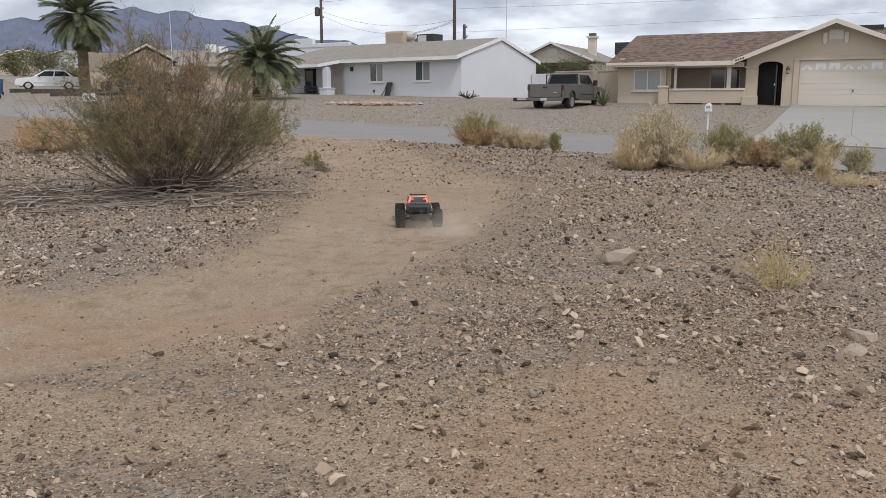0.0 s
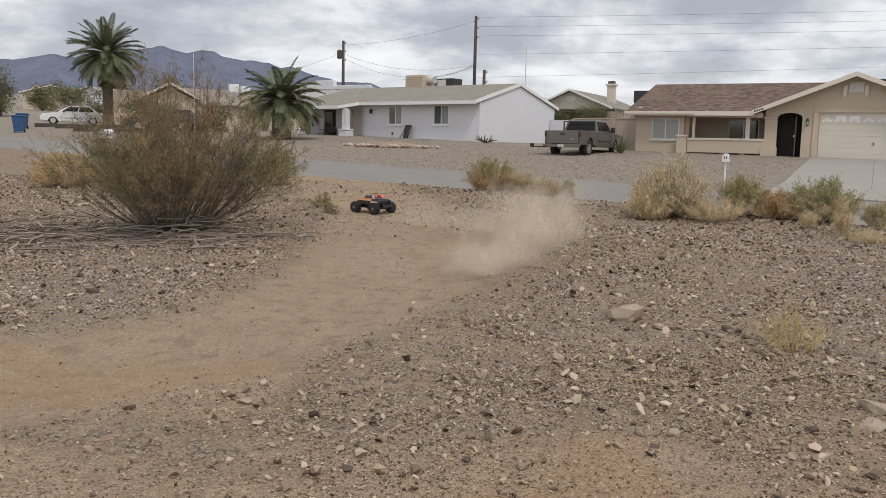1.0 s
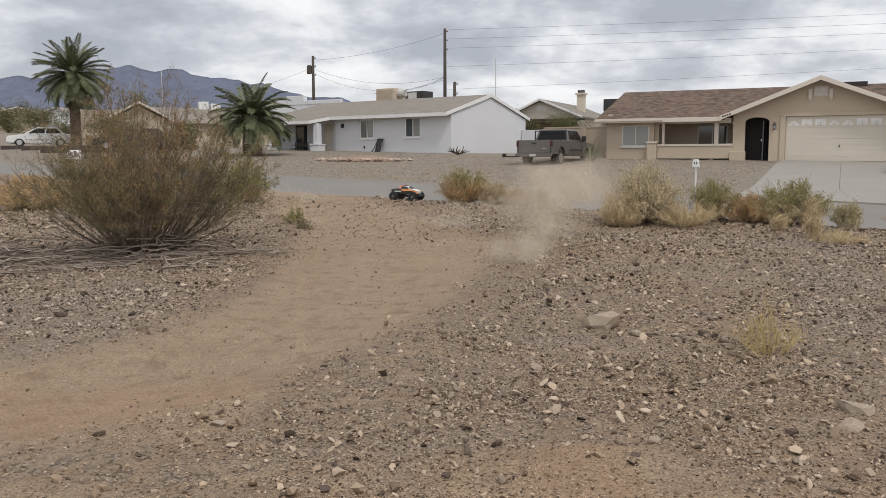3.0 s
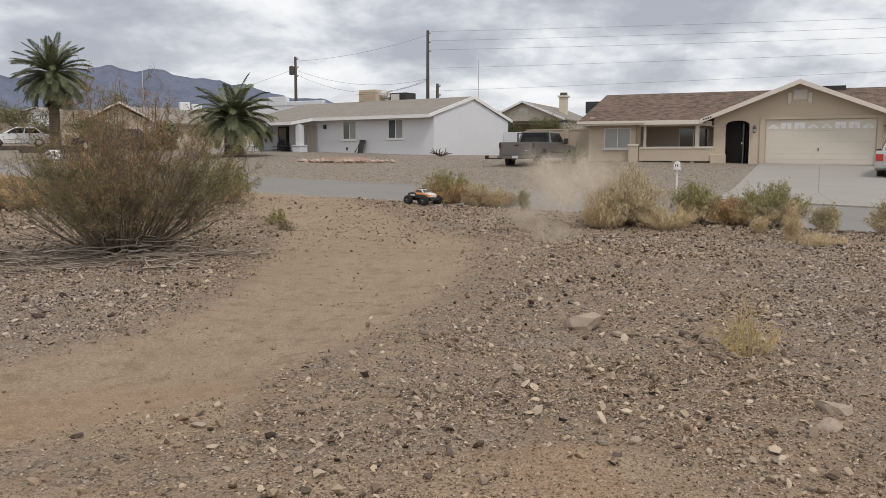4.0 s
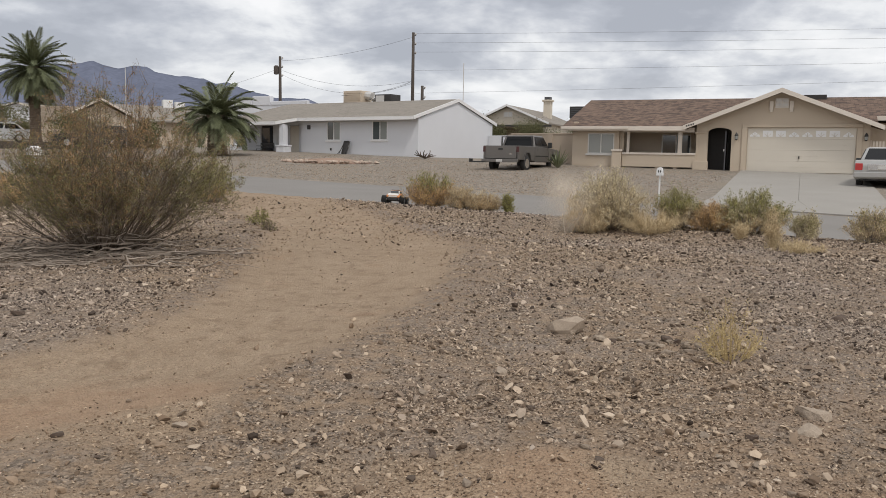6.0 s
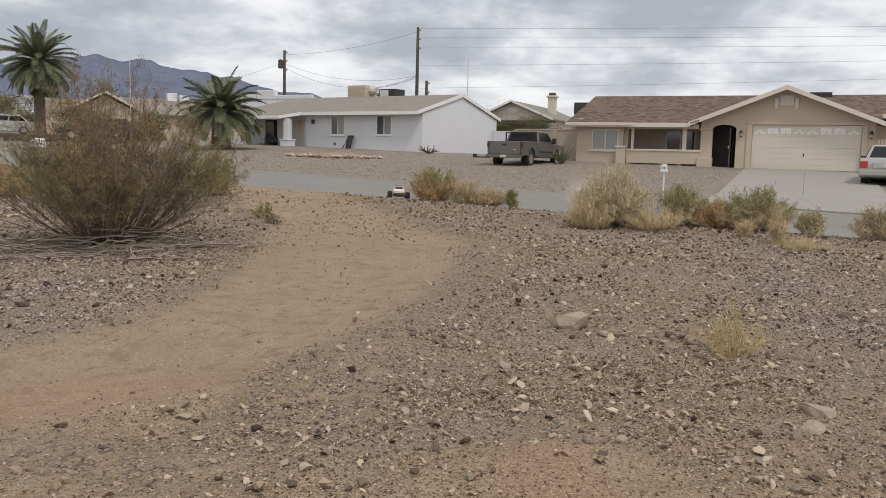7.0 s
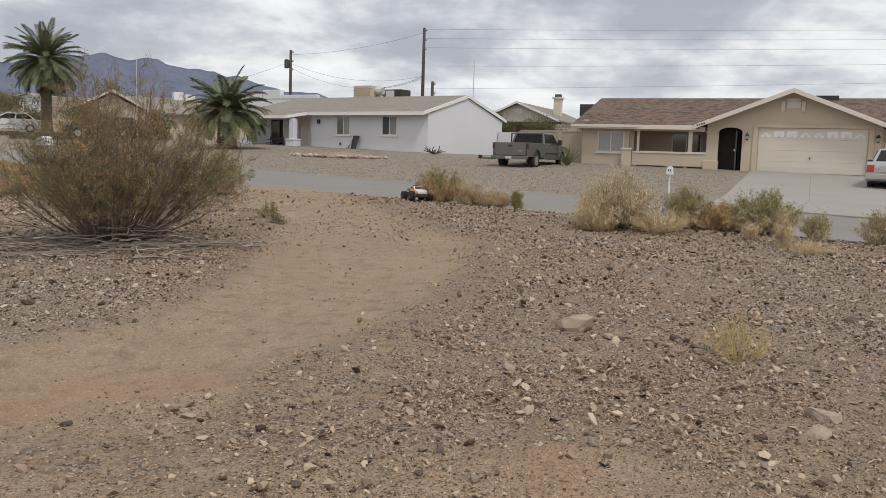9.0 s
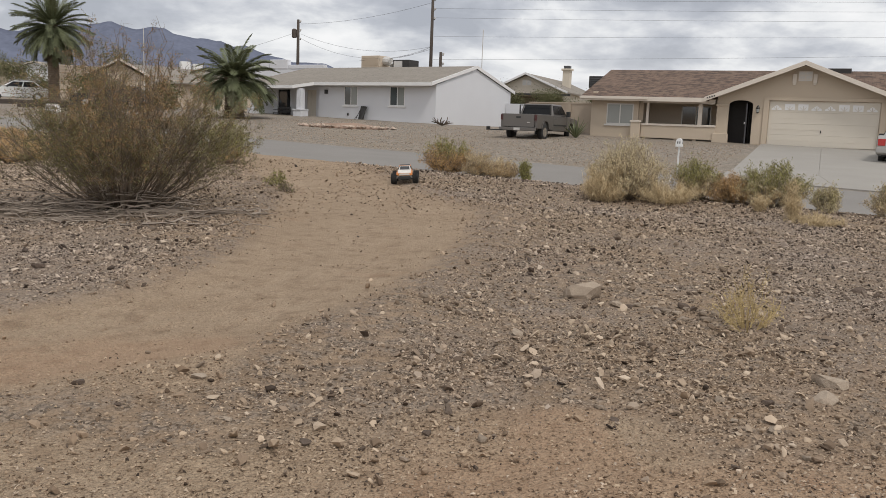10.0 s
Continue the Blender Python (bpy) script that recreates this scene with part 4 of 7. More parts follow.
for (p, q), (r, s) in zip(ROWS, ROWS[1:]):
    mid0, mid1 = between(p, q, 0.5), between(r, s, 0.5)
    slab_patch("driveway", (p, between(p, q, 0.4992), between(r, s, 0.4992), r), 6, 12, 0.035, "pale worn concrete driveway slab")
    slab_patch("driveway", (between(p, q, 0.5008), q, s, between(r, s, 0.5008)), 6, 12, 0.035, "pale worn concrete driveway slab")
slab_patch("driveway", (between(B1, C1, 0.0), (15.8, 21.2), (15.0, 17.6), between(B1, C1, 0.995)), 8, 6, 0.03, "pale concrete apron beside the driveway")

# ---- plants ----
M_STEM = mat("grey_stem", (0.205, 0.162, 0.122), 0.9, vary=0.35, scale=4.0, bump=0.2, island=0.8, tint=(0.085, 0.064, 0.047))
M_TWIG = mat("dead_twig", (0.36, 0.30, 0.245), 0.95, vary=0.3, scale=5.0, bump=0.2, island=1.2, tint=(0.10, 0.078, 0.06))
M_CREOSOTE = mat("creosote_leaf", (0.25, 0.23, 0.094), 0.75, vary=0.25, scale=1.5, bump=0.0, island=1.4, tint=(0.108, 0.10, 0.043), gloss=0.3)
M_CREO_DRY = mat("creosote_dry", (0.44, 0.27, 0.135), 0.85, vary=0.25, scale=2.0, bump=0.0, island=1.2, tint=(0.17, 0.10, 0.055), gloss=0.2)
M_SAGE = mat("green_brush", (0.36, 0.33, 0.13), 0.8, vary=0.25, scale=2.0, bump=0.0, island=1.2, tint=(0.20, 0.19, 0.075), gloss=0.2)
M_STRAW = mat("straw_brush", (0.68, 0.55, 0.35), 0.9, vary=0.2, scale=3.0, bump=0.0, island=1.2, tint=(0.38, 0.285, 0.165), gloss=0.2)
M_RUST = mat("rusty_brush", (0.60, 0.40, 0.19), 0.9, vary=0.2, scale=3.0, bump=0.0, island=1.2, tint=(0.38, 0.23, 0.11), gloss=0.2)
M_PALE_BRUSH = mat("pale_brush", (0.72, 0.62, 0.41), 0.9, vary=0.2, scale=3.0, bump=0.0, island=1.2, tint=(0.42, 0.345, 0.215), gloss=0.2)
M_YELLOW = mat("yellow_weed", (0.56, 0.44, 0.23), 0.9, vary=0.15, scale=5.0, bump=0.0, island=1.0, tint=(0.40, 0.30, 0.15), gloss=0.2)
M_PALM = mat("palm_leaf", (0.185, 0.20, 0.105), 0.6, vary=0.25, scale=1.0, bump=0.0, island=0.8, tint=(0.085, 0.10, 0.05), gloss=0.4)
M_PALM_DRY = mat("dry_palm_leaf", (0.22, 0.18, 0.11), 0.85, vary=0.3, scale=1.0, bump=0.0, island=0.8)
M_PALM_TRUNK = mat("palm_trunk", (0.16, 0.12, 0.085), 0.95, vary=0.35, scale=3.0, bump=0.5, fine=14.0)
M_TREE = mat("tree_leaf", (0.17, 0.165, 0.08), 0.8, vary=0.25, scale=0.6, bump=0.0, island=1.0, tint=(0.10, 0.10, 0.05), gloss=0.2)


def tubes_np(P, R):
    """Three-sided tubes along many paths: P is (n, k, 3), R is (n, k)."""
    n, k, _ = P.shape
    d = np.gradient(P, axis=1)
    d /= np.linalg.norm(d, axis=2, keepdims=True) + 1e-9
    ref = np.where(np.abs(d[..., 2:3]) > 0.8, np.array((1.0, 0, 0)), np.array((0, 0, 1.0)))
    s = np.cross(d, ref)
    s /= np.linalg.norm(s, axis=2, keepdims=True) + 1e-9
    t = np.cross(d, s)
    V = np.stack([P + R[..., None] * (math.cos(a) * s + math.sin(a) * t) for a in (0, 2.094, 4.189)], 2)
    base = (np.arange(n)[:, None, None] * k + np.arange(k - 1)[None, :, None]) * 3
    j = np.arange(3)[None, None, :]
    F = np.stack([base + j, base + (j + 1) % 3, base + 3 + (j + 1) % 3, base + 3 + j], -1)
    return V.reshape(-1, 3), F.reshape(-1, 4)


def leaves_np(C, length, width, r, upright=0.0):
    """Small rhombic leaves at the points C, each turned its own way."""
    n = len(C)
    a = r.normal(size=(n, 3))
    a[:, 2] = a[:, 2] * (1 - upright) + upright * 1.5
    a /= np.linalg.norm(a, axis=1, keepdims=True)
    b = np.cross(a, r.normal(size=(n, 3)))
    b /= np.linalg.norm(b, axis=1, keepdims=True) + 1e-9
    L, W = (length * r.uniform(0.6, 1.4, (n, 1))), (width * r.uniform(0.6, 1.4, (n, 1)))
    V = np.stack([C - a * L / 2, C + b * W / 2, C + a * L / 2, C - b * W / 2], 1).reshape(-1, 3)
    return V, np.arange(4 * n).reshape(n, 4)


def stem_paths(r, n, foot, spread, tall, k=7, lean=0.9, jitter=0.03):
    """Stems that rise from a small foot and fan out to the given spread."""
    ang = r.uniform(0, 2 * math.pi, n)
    out = np.sqrt(r.uniform(0.0, 1, n))
    f = np.linspace(0, 1, k)[None, :]
    rad = foot * out[:, None] + (spread - foot) * out[:, None] * f ** lean
    h = tall * (1 - 0.45 * out ** 2)[:, None] * np.where(r.random(n) < 0.12, 1.16, r.uniform(0.5, 1.02, n))[:, None] * f
    bend = ang[:, None] + r.normal(0, 0.25, n)[:, None] * f
    P = np.stack([rad * np.cos(bend), rad * np.sin(bend), h], 2)
    P[:, 1:, :] += r.normal(0, jitter, (n, k - 1, 3)) * f[:, 1:, None]
    P[..., 2] = np.maximum(P[..., 2], 0.005)
    return P


def side_shoots(r, P, per, lo, reach, k=4):
    """Short shoots that leave the stems."""
    n, kk, _ = P.shape
    i = np.repeat(np.arange(n), per)
    f = r.uniform(lo, 1.0, len(i)) * (kk - 1)
    a = np.minimum(f.astype(int), kk - 2)
    w = (f - a)[:, None]
    S = P[i, a] * (1 - w) + P[i, a + 1] * w
    d = P[i, a + 1] - P[i, a]
    d /= np.linalg.norm(d, axis=1, keepdims=True) + 1e-9
    d = d + r.normal(0, 0.65, d.shape) + np.array((0, 0, 0.25))
    d /= np.linalg.norm(d, axis=1, keepdims=True)
    L = reach * r.uniform(0.4, 1.2, (len(i), 1, 1))
    g = np.linspace(0, 1, k)[None, :, None]
    Q = S[:, None, :] + d[:, None, :] * L * g
    Q[:, 1:] += r.normal(0, 0.02, (len(i), k - 1, 3))
    return Q


def along(r, P, per):
    """Random points on the paths."""
    n, k, _ = P.shape
    i = np.repeat(np.arange(n), per)
    f = r.uniform(0.1, 1, len(i)) * (k - 1)
    a = np.minimum(f.astype(int), k - 2)
    w = (f - a)[:, None]
    return P[i, a] * (1 - w) + P[i, a + 1] * w


def mesh_part(name, pieces, material, parent, label="", smooth=False):
    V, F, o = [], [], 0
    for v, f in pieces:
        V.append(v)
        F.append(f + o)
        o += len(v)
    return tagged(finish(name, fast_mesh(name, np.concatenate(V), np.concatenate(F)), material, parent, label, smooth), kind="stuff")


def taper(n, k, r0, r1, r):
    return np.linspace(r0, r1, k)[None, :] * r.uniform(0.6, 1.3, (n, 1))


def creosote(x, y):
    r = np.random.default_rng(21)
    b = thing("creosote_bush", pose(x, y, height_at(x, y) - 0.02), "large olive and rust-brown creosote bush with many bare grey stems", "bush")
    n = 300
    P = stem_paths(r, n, 0.34, 1.72, 2.0, 9, 0.85, 0.035)
    P = P[(P[:, -1, 0] > -0.75) | (r.random(n) < 0.38)]
    n = len(P)
    Q = side_shoots(r, P, 9, 0.28, 0.34)
    Q2 = side_shoots(r, Q, 3, 0.3, 0.15, 3)
    mesh_part("stem_tangle", [tubes_np(P, taper(n, 9, 0.0085, 0.002, r)), tubes_np(Q, taper(len(Q), 4, 0.0032, 0.0016, r)), tubes_np(Q2, taper(len(Q2), 3, 0.002, 0.001, r))], M_STEM, b, "thin grey-brown stems")
    bare = 0.62 * (1 + np.sin(3.1 * np.arctan2(P[:, -1, 1], P[:, -1, 0]) + 1.0) * 0.35)
    leafy = np.repeat(r.random(n) < bare + 0.15, 9) & (r.random(len(Q)) < 0.85)
    C = np.concatenate([along(r, Q[leafy], 32), along(r, Q2[np.repeat(leafy, 3)], 18)])
    C += r.normal(0, 0.018, C.shape)
    rad = np.hypot(C[:, 0], C[:, 1])
    C = C[C[:, 2] > 0.12 + 0.42 * rad * r.random(len(C)) + 0.3 * r.random(len(C))]
    side = np.sin(2.2 * C[:, 0] + 0.7) * 0.25 + 0.35 * (vnoise(C[:, 0] + 9, C[:, 2] + C[:, 1], 0.4, 3) - 0.5)
    dry = r.random(len(C)) < np.clip(0.10 + 0.42 * smooth(0.7, 1.6, C[:, 2]) + side, 0.04, 0.85)
    mesh_part("foliage", [leaves_np(C[~dry], 0.021, 0.0095, r)], M_CREOSOTE, b, "small olive leaves")
    mesh_part("dry_foliage", [leaves_np(C[dry], 0.019, 0.008, r)], M_CREO_DRY, b, "rust-brown seed heads and dry leaves")
    return b


creosote(-4.35, 11.35)


def dead_branches(x, y, n, seed):
    r = np.random.default_rng(seed)
    k = 8
    b = thing("dead_branch_pile", pose(x, y, 0), "pile of dead grey branches lying under the bush", "branches")
    cx, cy = r.normal(0, 0.85, n), r.normal(0, 0.36, n)
    ang = r.normal(0.0, 1.0, n) + np.where(r.random(n) < 0.5, math.pi, 0)
    L = r.uniform(0.3, 1.3, n)
    f = np.linspace(-0.5, 0.5, k)[None, :]
    px = cx[:, None] + np.cos(ang)[:, None] * L[:, None] * f + np.cumsum(r.normal(0, 0.03, (n, k)), 1)
    py = cy[:, None] + np.sin(ang)[:, None] * L[:, None] * f + np.cumsum(r.normal(0, 0.03, (n, k)), 1)
    pz = land(px + x, py + y) + relief(px + x, py + y) + 0.012 + r.uniform(0, 0.3, n)[:, None] * np.exp(-(cx[:, None] ** 2) / 2.0) * np.exp(-(cy[:, None] ** 2) / 0.12) + np.abs(r.normal(0, 0.022, (n, k)))
    P = np.stack([px, py, pz], 2)
    R = taper(n, k, 0.011, 0.003, r)
    for i in range(45):
        V, F = tubes_np(P[i:i + 1], R[i:i + 1] * 1.2)
        finish("branch", fast_mesh("branch", V, F), M_TWIG, b)
    mesh_part("branch_tangle", [tubes_np(P[45:], R[45:])], M_TWIG, b)
    return b


dead_branches(-5.4, 10.4, 200, 5)
dead_branches(-4.0, 10.65, 70, 6)


def log_piece(x, y, yaw, length, radius):
    o = thing("dead_stick", pose(x, y, height_at(x, y) + radius * 0.7, 0, 0, yaw), "bleached dead stick lying on the gravel", "stick")
    r = np.random.default_rng(int(length * 100))
    pts = [(length * (k / 6 - 0.5), r.normal(0, 0.02), r.normal(0, 0.008)) for k in range(7)]
    part("wood", tube(bmesh.new(), pts, [radius * (1 - 0.09 * k) for k in range(7)], 7), M_TWIG, o, smooth=True)


log_piece(-2.75, 10.75, 12, 0.95, 0.025)
log_piece(-3.1, 10.2, -10, 0.5, 0.015)


def brush(name, x, y, spread, tall, layers, seed, label, stems=60, leaf=(0.03, 0.010), per=10, lean=0.8, grass=False):
    """A desert shrub: fans of stems, with layers of (material, low, high, share) leaves by height."""
    r = np.random.default_rng(seed)
    b = thing(name, pose(x, y, height_at(x, y) - 0.02, 0, 0, r.uniform(0, 360)), label, "bush" if not grass else "grass")
    if not grass and stems >= 24:
        stems = int(stems * 1.4)
    P = stem_paths(r, stems, spread * 0.25, spread, tall, 6, lean, 0.03 * tall)
    if not grass:
        # a rounded crown: every stem ends near the dome, a few short of it
        out = np.hypot(P[:, -1, 0], P[:, -1, 1]) / spread
        goal = tall * np.sqrt(np.clip(1 - (0.92 * out) ** 2, 0.05, 1)) * r.uniform(0.72, 1.0, stems)
        P[..., 2] *= (goal / np.maximum(P[:, -1, 2], 0.05))[:, None]
    Q = side_shoots(r, P, 7, 0.2, 0.16 * tall + 0.04)
    mesh_part("stem_tangle", [tubes_np(P, taper(stems, 6, 0.005, 0.002, r)), tubes_np(Q, taper(len(Q), 4, 0.0025, 0.0012, r))], layers[0][0] if grass else M_TWIG if layers[0][0] in (M_PALE_BRUSH, M_STRAW, M_RUST) else M_STEM, b)
    C = along(r, Q, max(3, int(per * 0.75)))
    C += r.normal(0, 0.02, C.shape)
    z = C[:, 2] / tall + r.normal(0, 0.10, len(C)) + 0.10 * np.sin(5 * C[:, 0] / spread)
    for m, lo, hi, share in layers:
        keep = (z >= lo) & (z < hi) & (r.random(len(C)) < share)
        if keep.sum() > 20:
            mesh_part("foliage", [leaves_np(C[keep], leaf[0] * (1.5 if grass else 1.15), leaf[1] * 0.9, r, 0.72)], m, b)
    return b


GREEN_TOP = ((M_RUST, -1, 0.66, 0.85), (M_SAGE, 0.60, 2, 1.0))
brush("desert_shrub", -0.03, 17.95, 0.56, 0.77, GREEN_TOP, 31, "rounded shrub, rusty below and green on top", 90, (0.036, 0.010), 26)
brush("desert_shrub", 0.60, 17.45, 0.42, 0.50, ((M_STRAW, -1, 2, 0.9), (M_RUST, -1, 0.5, 0.4)), 32, "straw-coloured dry shrub at the road edge", 70, (0.040, 0.008), 20)
brush("desert_shrub", 1.05, 17.1, 0.36, 0.42, ((M_STRAW, -1, 2, 0.8), (M_RUST, -1, 0.6, 0.4)), 33, "low straw-coloured dry shrub", 60, (0.040, 0.008), 20)
brush("desert_shrub", 1.50, 17.0, 0.10, 0.46, ((M_SAGE, -1, 2, 1.0),), 34, "slim upright green shrub", 24, (0.05, 0.012), 12)
brush("desert_shrub", 3.0, 14.4, 0.66, 1.02, ((M_PALE_BRUSH, -1, 2, 1.0), (M_STRAW, -1, 0.6, 0.6), (M_SAGE, 0.8, 2, 0.15)), 35, "large pale dried shrub with a rounded crown", 130, (0.034, 0.008), 28)
brush("dry_grass", 2.55, 14.0, 0.42, 0.55, ((M_STRAW, -1, 2, 1.0),), 36, "tuft of straw-coloured dry grass", 90, (0.09, 0.006), 7, 0.9, True)
brush("dry_grass", 3.55, 13.9, 0.55, 0.38, ((M_STRAW, -1, 2, 1.0),), 37, "tuft of bleached dry grass", 90, (0.09, 0.006), 7, 0.9, True)
brush("desert_shrub", 4.15, 14.4, 0.42, 0.70, ((M_STRAW, -1, 0.5, 0.9), (M_SAGE, 0.45, 2, 1.0)), 38, "green-topped shrub with a straw skirt", 80, (0.034, 0.009), 24)
brush("desert_shrub", 4.65, 14.1, 0.40, 0.48, ((M_RUST, -1, 2, 1.0),), 39, "low rust-brown dry shrub", 70, (0.034, 0.008), 22)
brush("desert_shrub", 5.2, 13.85, 0.60, 0.76, ((M_PALE_BRUSH, -1, 0.55, 0.9), (M_RUST, -1, 0.4, 0.4), (M_SAGE, 0.4, 2, 1.0)), 40, "broad green and straw shrub", 110, (0.034, 0.009), 26)
brush("desert_shrub", 5.85, 13.3, 0.22, 0.44, ((M_PALE_BRUSH, -1, 2, 0.8), (M_SAGE, 0.4, 2, 0.5)), 41, "small upright olive shrub", 46, (0.034, 0.008), 22)
brush("dry_grass", 4.98, 12.4, 0.16, 0.55, ((M_STRAW, -1, 2, 1.0),), 42, "tall tuft of straw-coloured dry grass", 34, (0.11, 0.006), 4, 1.3, True)
brush("dry_grass", 5.15, 12.1, 0.42, 0.16, ((M_STRAW, -1, 2, 1.0),), 53, "flattened straw-coloured dry grass", 50, (0.09, 0.006), 4, 0.8, True)
brush("dry_grass", 4.75, 13.1, 0.14, 0.26, ((M_STRAW, -1, 2, 1.0),), 43, "small dry grass tuft", 24, (0.07, 0.006), 5, 1.3, True)
brush("desert_shrub", 6.75, 13.0, 0.38, 0.55, ((M_STRAW, -1, 2, 0.8), (M_SAGE, 0.5, 2, 0.5)), 44, "yellowish shrub at the road edge", 60, (0.034, 0.008), 22)
brush("weed", 2.05, 5.95, 0.30, 0.35, ((M_YELLOW, -1, 2, 1.0),), 45, "small airy yellow desert weed", 26, (0.013, 0.005), 3, 0.9, True)
brush("desert_shrub", -2.85, 14.3, 0.26, 0.28, ((M_SAGE, -1, 2, 0.9),), 46, "small sparse olive shrub", 12, (0.04, 0.016), 7)
brush("desert_shrub", -2.6, 13.6, 0.14, 0.20, ((M_CREOSOTE, -1, 2, 0.6),), 47, "tiny sparse olive shrub", 12, (0.03, 0.012), 6)
brush("desert_shrub", -9.6, 18.6, 0.85, 0.62, ((M_RUST, -1, 2, 1.0), (M_STRAW, 0.3, 2, 0.4)), 48, "low orange-brown dry shrub", 120, (0.06, 0.010), 14)
brush("desert_shrub", -8.3, 18.4, 0.65, 0.50, ((M_RUST, -1, 2, 1.0), (M_STRAW, 0.3, 2, 0.4)), 49, "low orange-brown dry shrub", 100, (0.06, 0.010), 14)
brush("desert_shrub", -8.9, 17.3, 0.80, 0.50, ((M_RUST, -1, 2, 1.0), (M_STRAW, 0.2, 2, 0.6)), 52, "low orange-brown dry shrub", 110, (0.06, 0.010), 14)
brush("desert_shrub", -4.9, 18.6, 0.60, 0.95, ((M_RUST, -1, 0.35, 0.8), (M_SAGE, 0.2, 2, 1.0)), 50, "yellow-green shrub behind the creosote bush", 90, (0.036, 0.010), 26)
brush("desert_shrub", -7.6, 12.2, 0.3, 0.35, ((M_CREOSOTE, -1, 2, 0.5),), 51, "small sparse olive shrub", 20, (0.03, 0.012), 5)


def frond_mesh(name, length, droop, seed):
    """A feather palm leaf: bent midrib with two rows of narrow leaflets, along +x."""
    r = np.random.default_rng(seed)
    k = 14
    f = np.linspace(0, 1, k)
    ang = -droop * f ** 1.5
    step = length / (k - 1)
    x, z = np.concatenate([[0], np.cumsum(np.cos(ang[1:]) * step)]), np.concatenate([[0], np.cumsum(np.sin(ang[1:]) * step)])
    P = np.stack([x, 0 * x, z], 1)[None]
    V, F = tubes_np(P, np.linspace(0.045, 0.012, k)[None])
    pieces = [(V, F)]
    m = 74
    g = np.linspace(0.10, 1.0, m)
    cx, cz, ca = np.interp(g, f, x), np.interp(g, f, z), np.interp(g, f, ang)
    for s in (-1, 1):
        L = length * 0.175 * (np.sin(math.pi * np.clip(g * 0.85 + 0.12, 0, 1)) ** 0.6 + 0.1) * r.uniform(0.85, 1.1, m)
        sweep = np.radians(38 + 12 * r.random(m))
        d = np.stack([np.cos(ca) * np.sin(sweep), s * np.cos(sweep), np.sin(ca) * np.sin(sweep) + 0.18 - 0.35 * r.random(m)], 1)
        base = np.stack([cx, 0 * cx, cz], 1)
        wid = np.stack([np.cos(ca), 0 * ca, np.sin(ca)], 1) * 0.030
        tip = base + d * L[:, None] - np.array((0, 0, 1)) * (0.12 * L)[:, None]
        mid = base + d * L[:, None] * 0.5
        q = np.stack([base - wid, mid - wid, tip, mid + wid], 1).reshape(-1, 3)
        pieces.append((q, np.arange(4 * m).reshape(m, 4)))
    o, Vs, Fs = 0, [], []
    for v, ff in pieces:
        Vs.append(v)
        Fs.append(ff + o)
        o += len(v)
    return fast_mesh(name, np.concatenate(Vs), np.concatenate(Fs))


def palm(x, y, trunk_h, trunk_r, frond_len, count, seed, label, low=-50, dry=10, droop_by=1.0, top=0.93):
    r = np.random.default_rng(seed)
    p = thing("palm_tree", pose(x, y, height_at(x, y) - 0.05, 0, 0, 0), label, "palm tree")
    bm = bmesh.new()
    k = int(trunk_h / 0.16) + 2
    prof = []
    for i in range(k):
        h = trunk_h * i / (k - 1)
        flare = 1.0 + 0.25 * math.exp(-h / 0.4) + 0.12 * math.exp((h - trunk_h) / 0.5)
        prof += [(trunk_r * flare * 0.93, h), (trunk_r * flare * 1.05, h + trunk_h / (k - 1) * 0.8)]
    lathe(bm, prof, 14)
    for v in bm.verts:
        v.co.x += r.normal(0, 0.012)
        v.co.y += r.normal(0, 0.012)
    part("trunk", bm, M_PALM_TRUNK, p, "rough ringed palm trunk")
    kinds = []
    for i, droop in enumerate((0.45, 0.75, 1.05, 1.35)):
        me = frond_mesh("frond", frond_len, droop * droop_by, seed + i)
        me.materials.append(M_PALM)
        kinds.append(me)
    me = frond_mesh("frond", frond_len * 0.85, 0.9, seed + 9)
    me.materials.append(M_PALM_DRY)
    for i in range(count + dry):
        old = i >= count
        f = i / count
        el = math.degrees(math.asin(1 - (1 - math.sin(radians(low))) * f)) * top + r.normal(0, 5) if not old else r.uniform(low - 30, low - 8)
        az = i * 137.5 + r.normal(0, 10)
        mesh = me if old else kinds[min(3, max(0, int(1.2 + 1.5 * math.sin(f * 2.6) + r.normal(0, 0.6))))]
        o = new("frond", mesh)
        o.parent = p
        o.matrix_basis = pose(0, 0, trunk_h + 0.12 - 0.25 * f, 0, -el, az) @ Matrix.Translation((0.10, 0, 0)) @ pose(0, 0, 0, r.normal(0, 14), 0, 0)
        if old and i == count:
            tagged(o, "dry brown hanging frond")
    return p


palm(-29.3, 62.4, 5.55, 0.38, 2.8, 100, 3, "tall date palm with a full grey-green crown", -58, 34, 0.75)
palm(-12.35, 48.3, 2.2, 0.52, 2.55, 84, 14, "short thick date palm with arching green fronds", -22, 0, 1.05, 0.85)


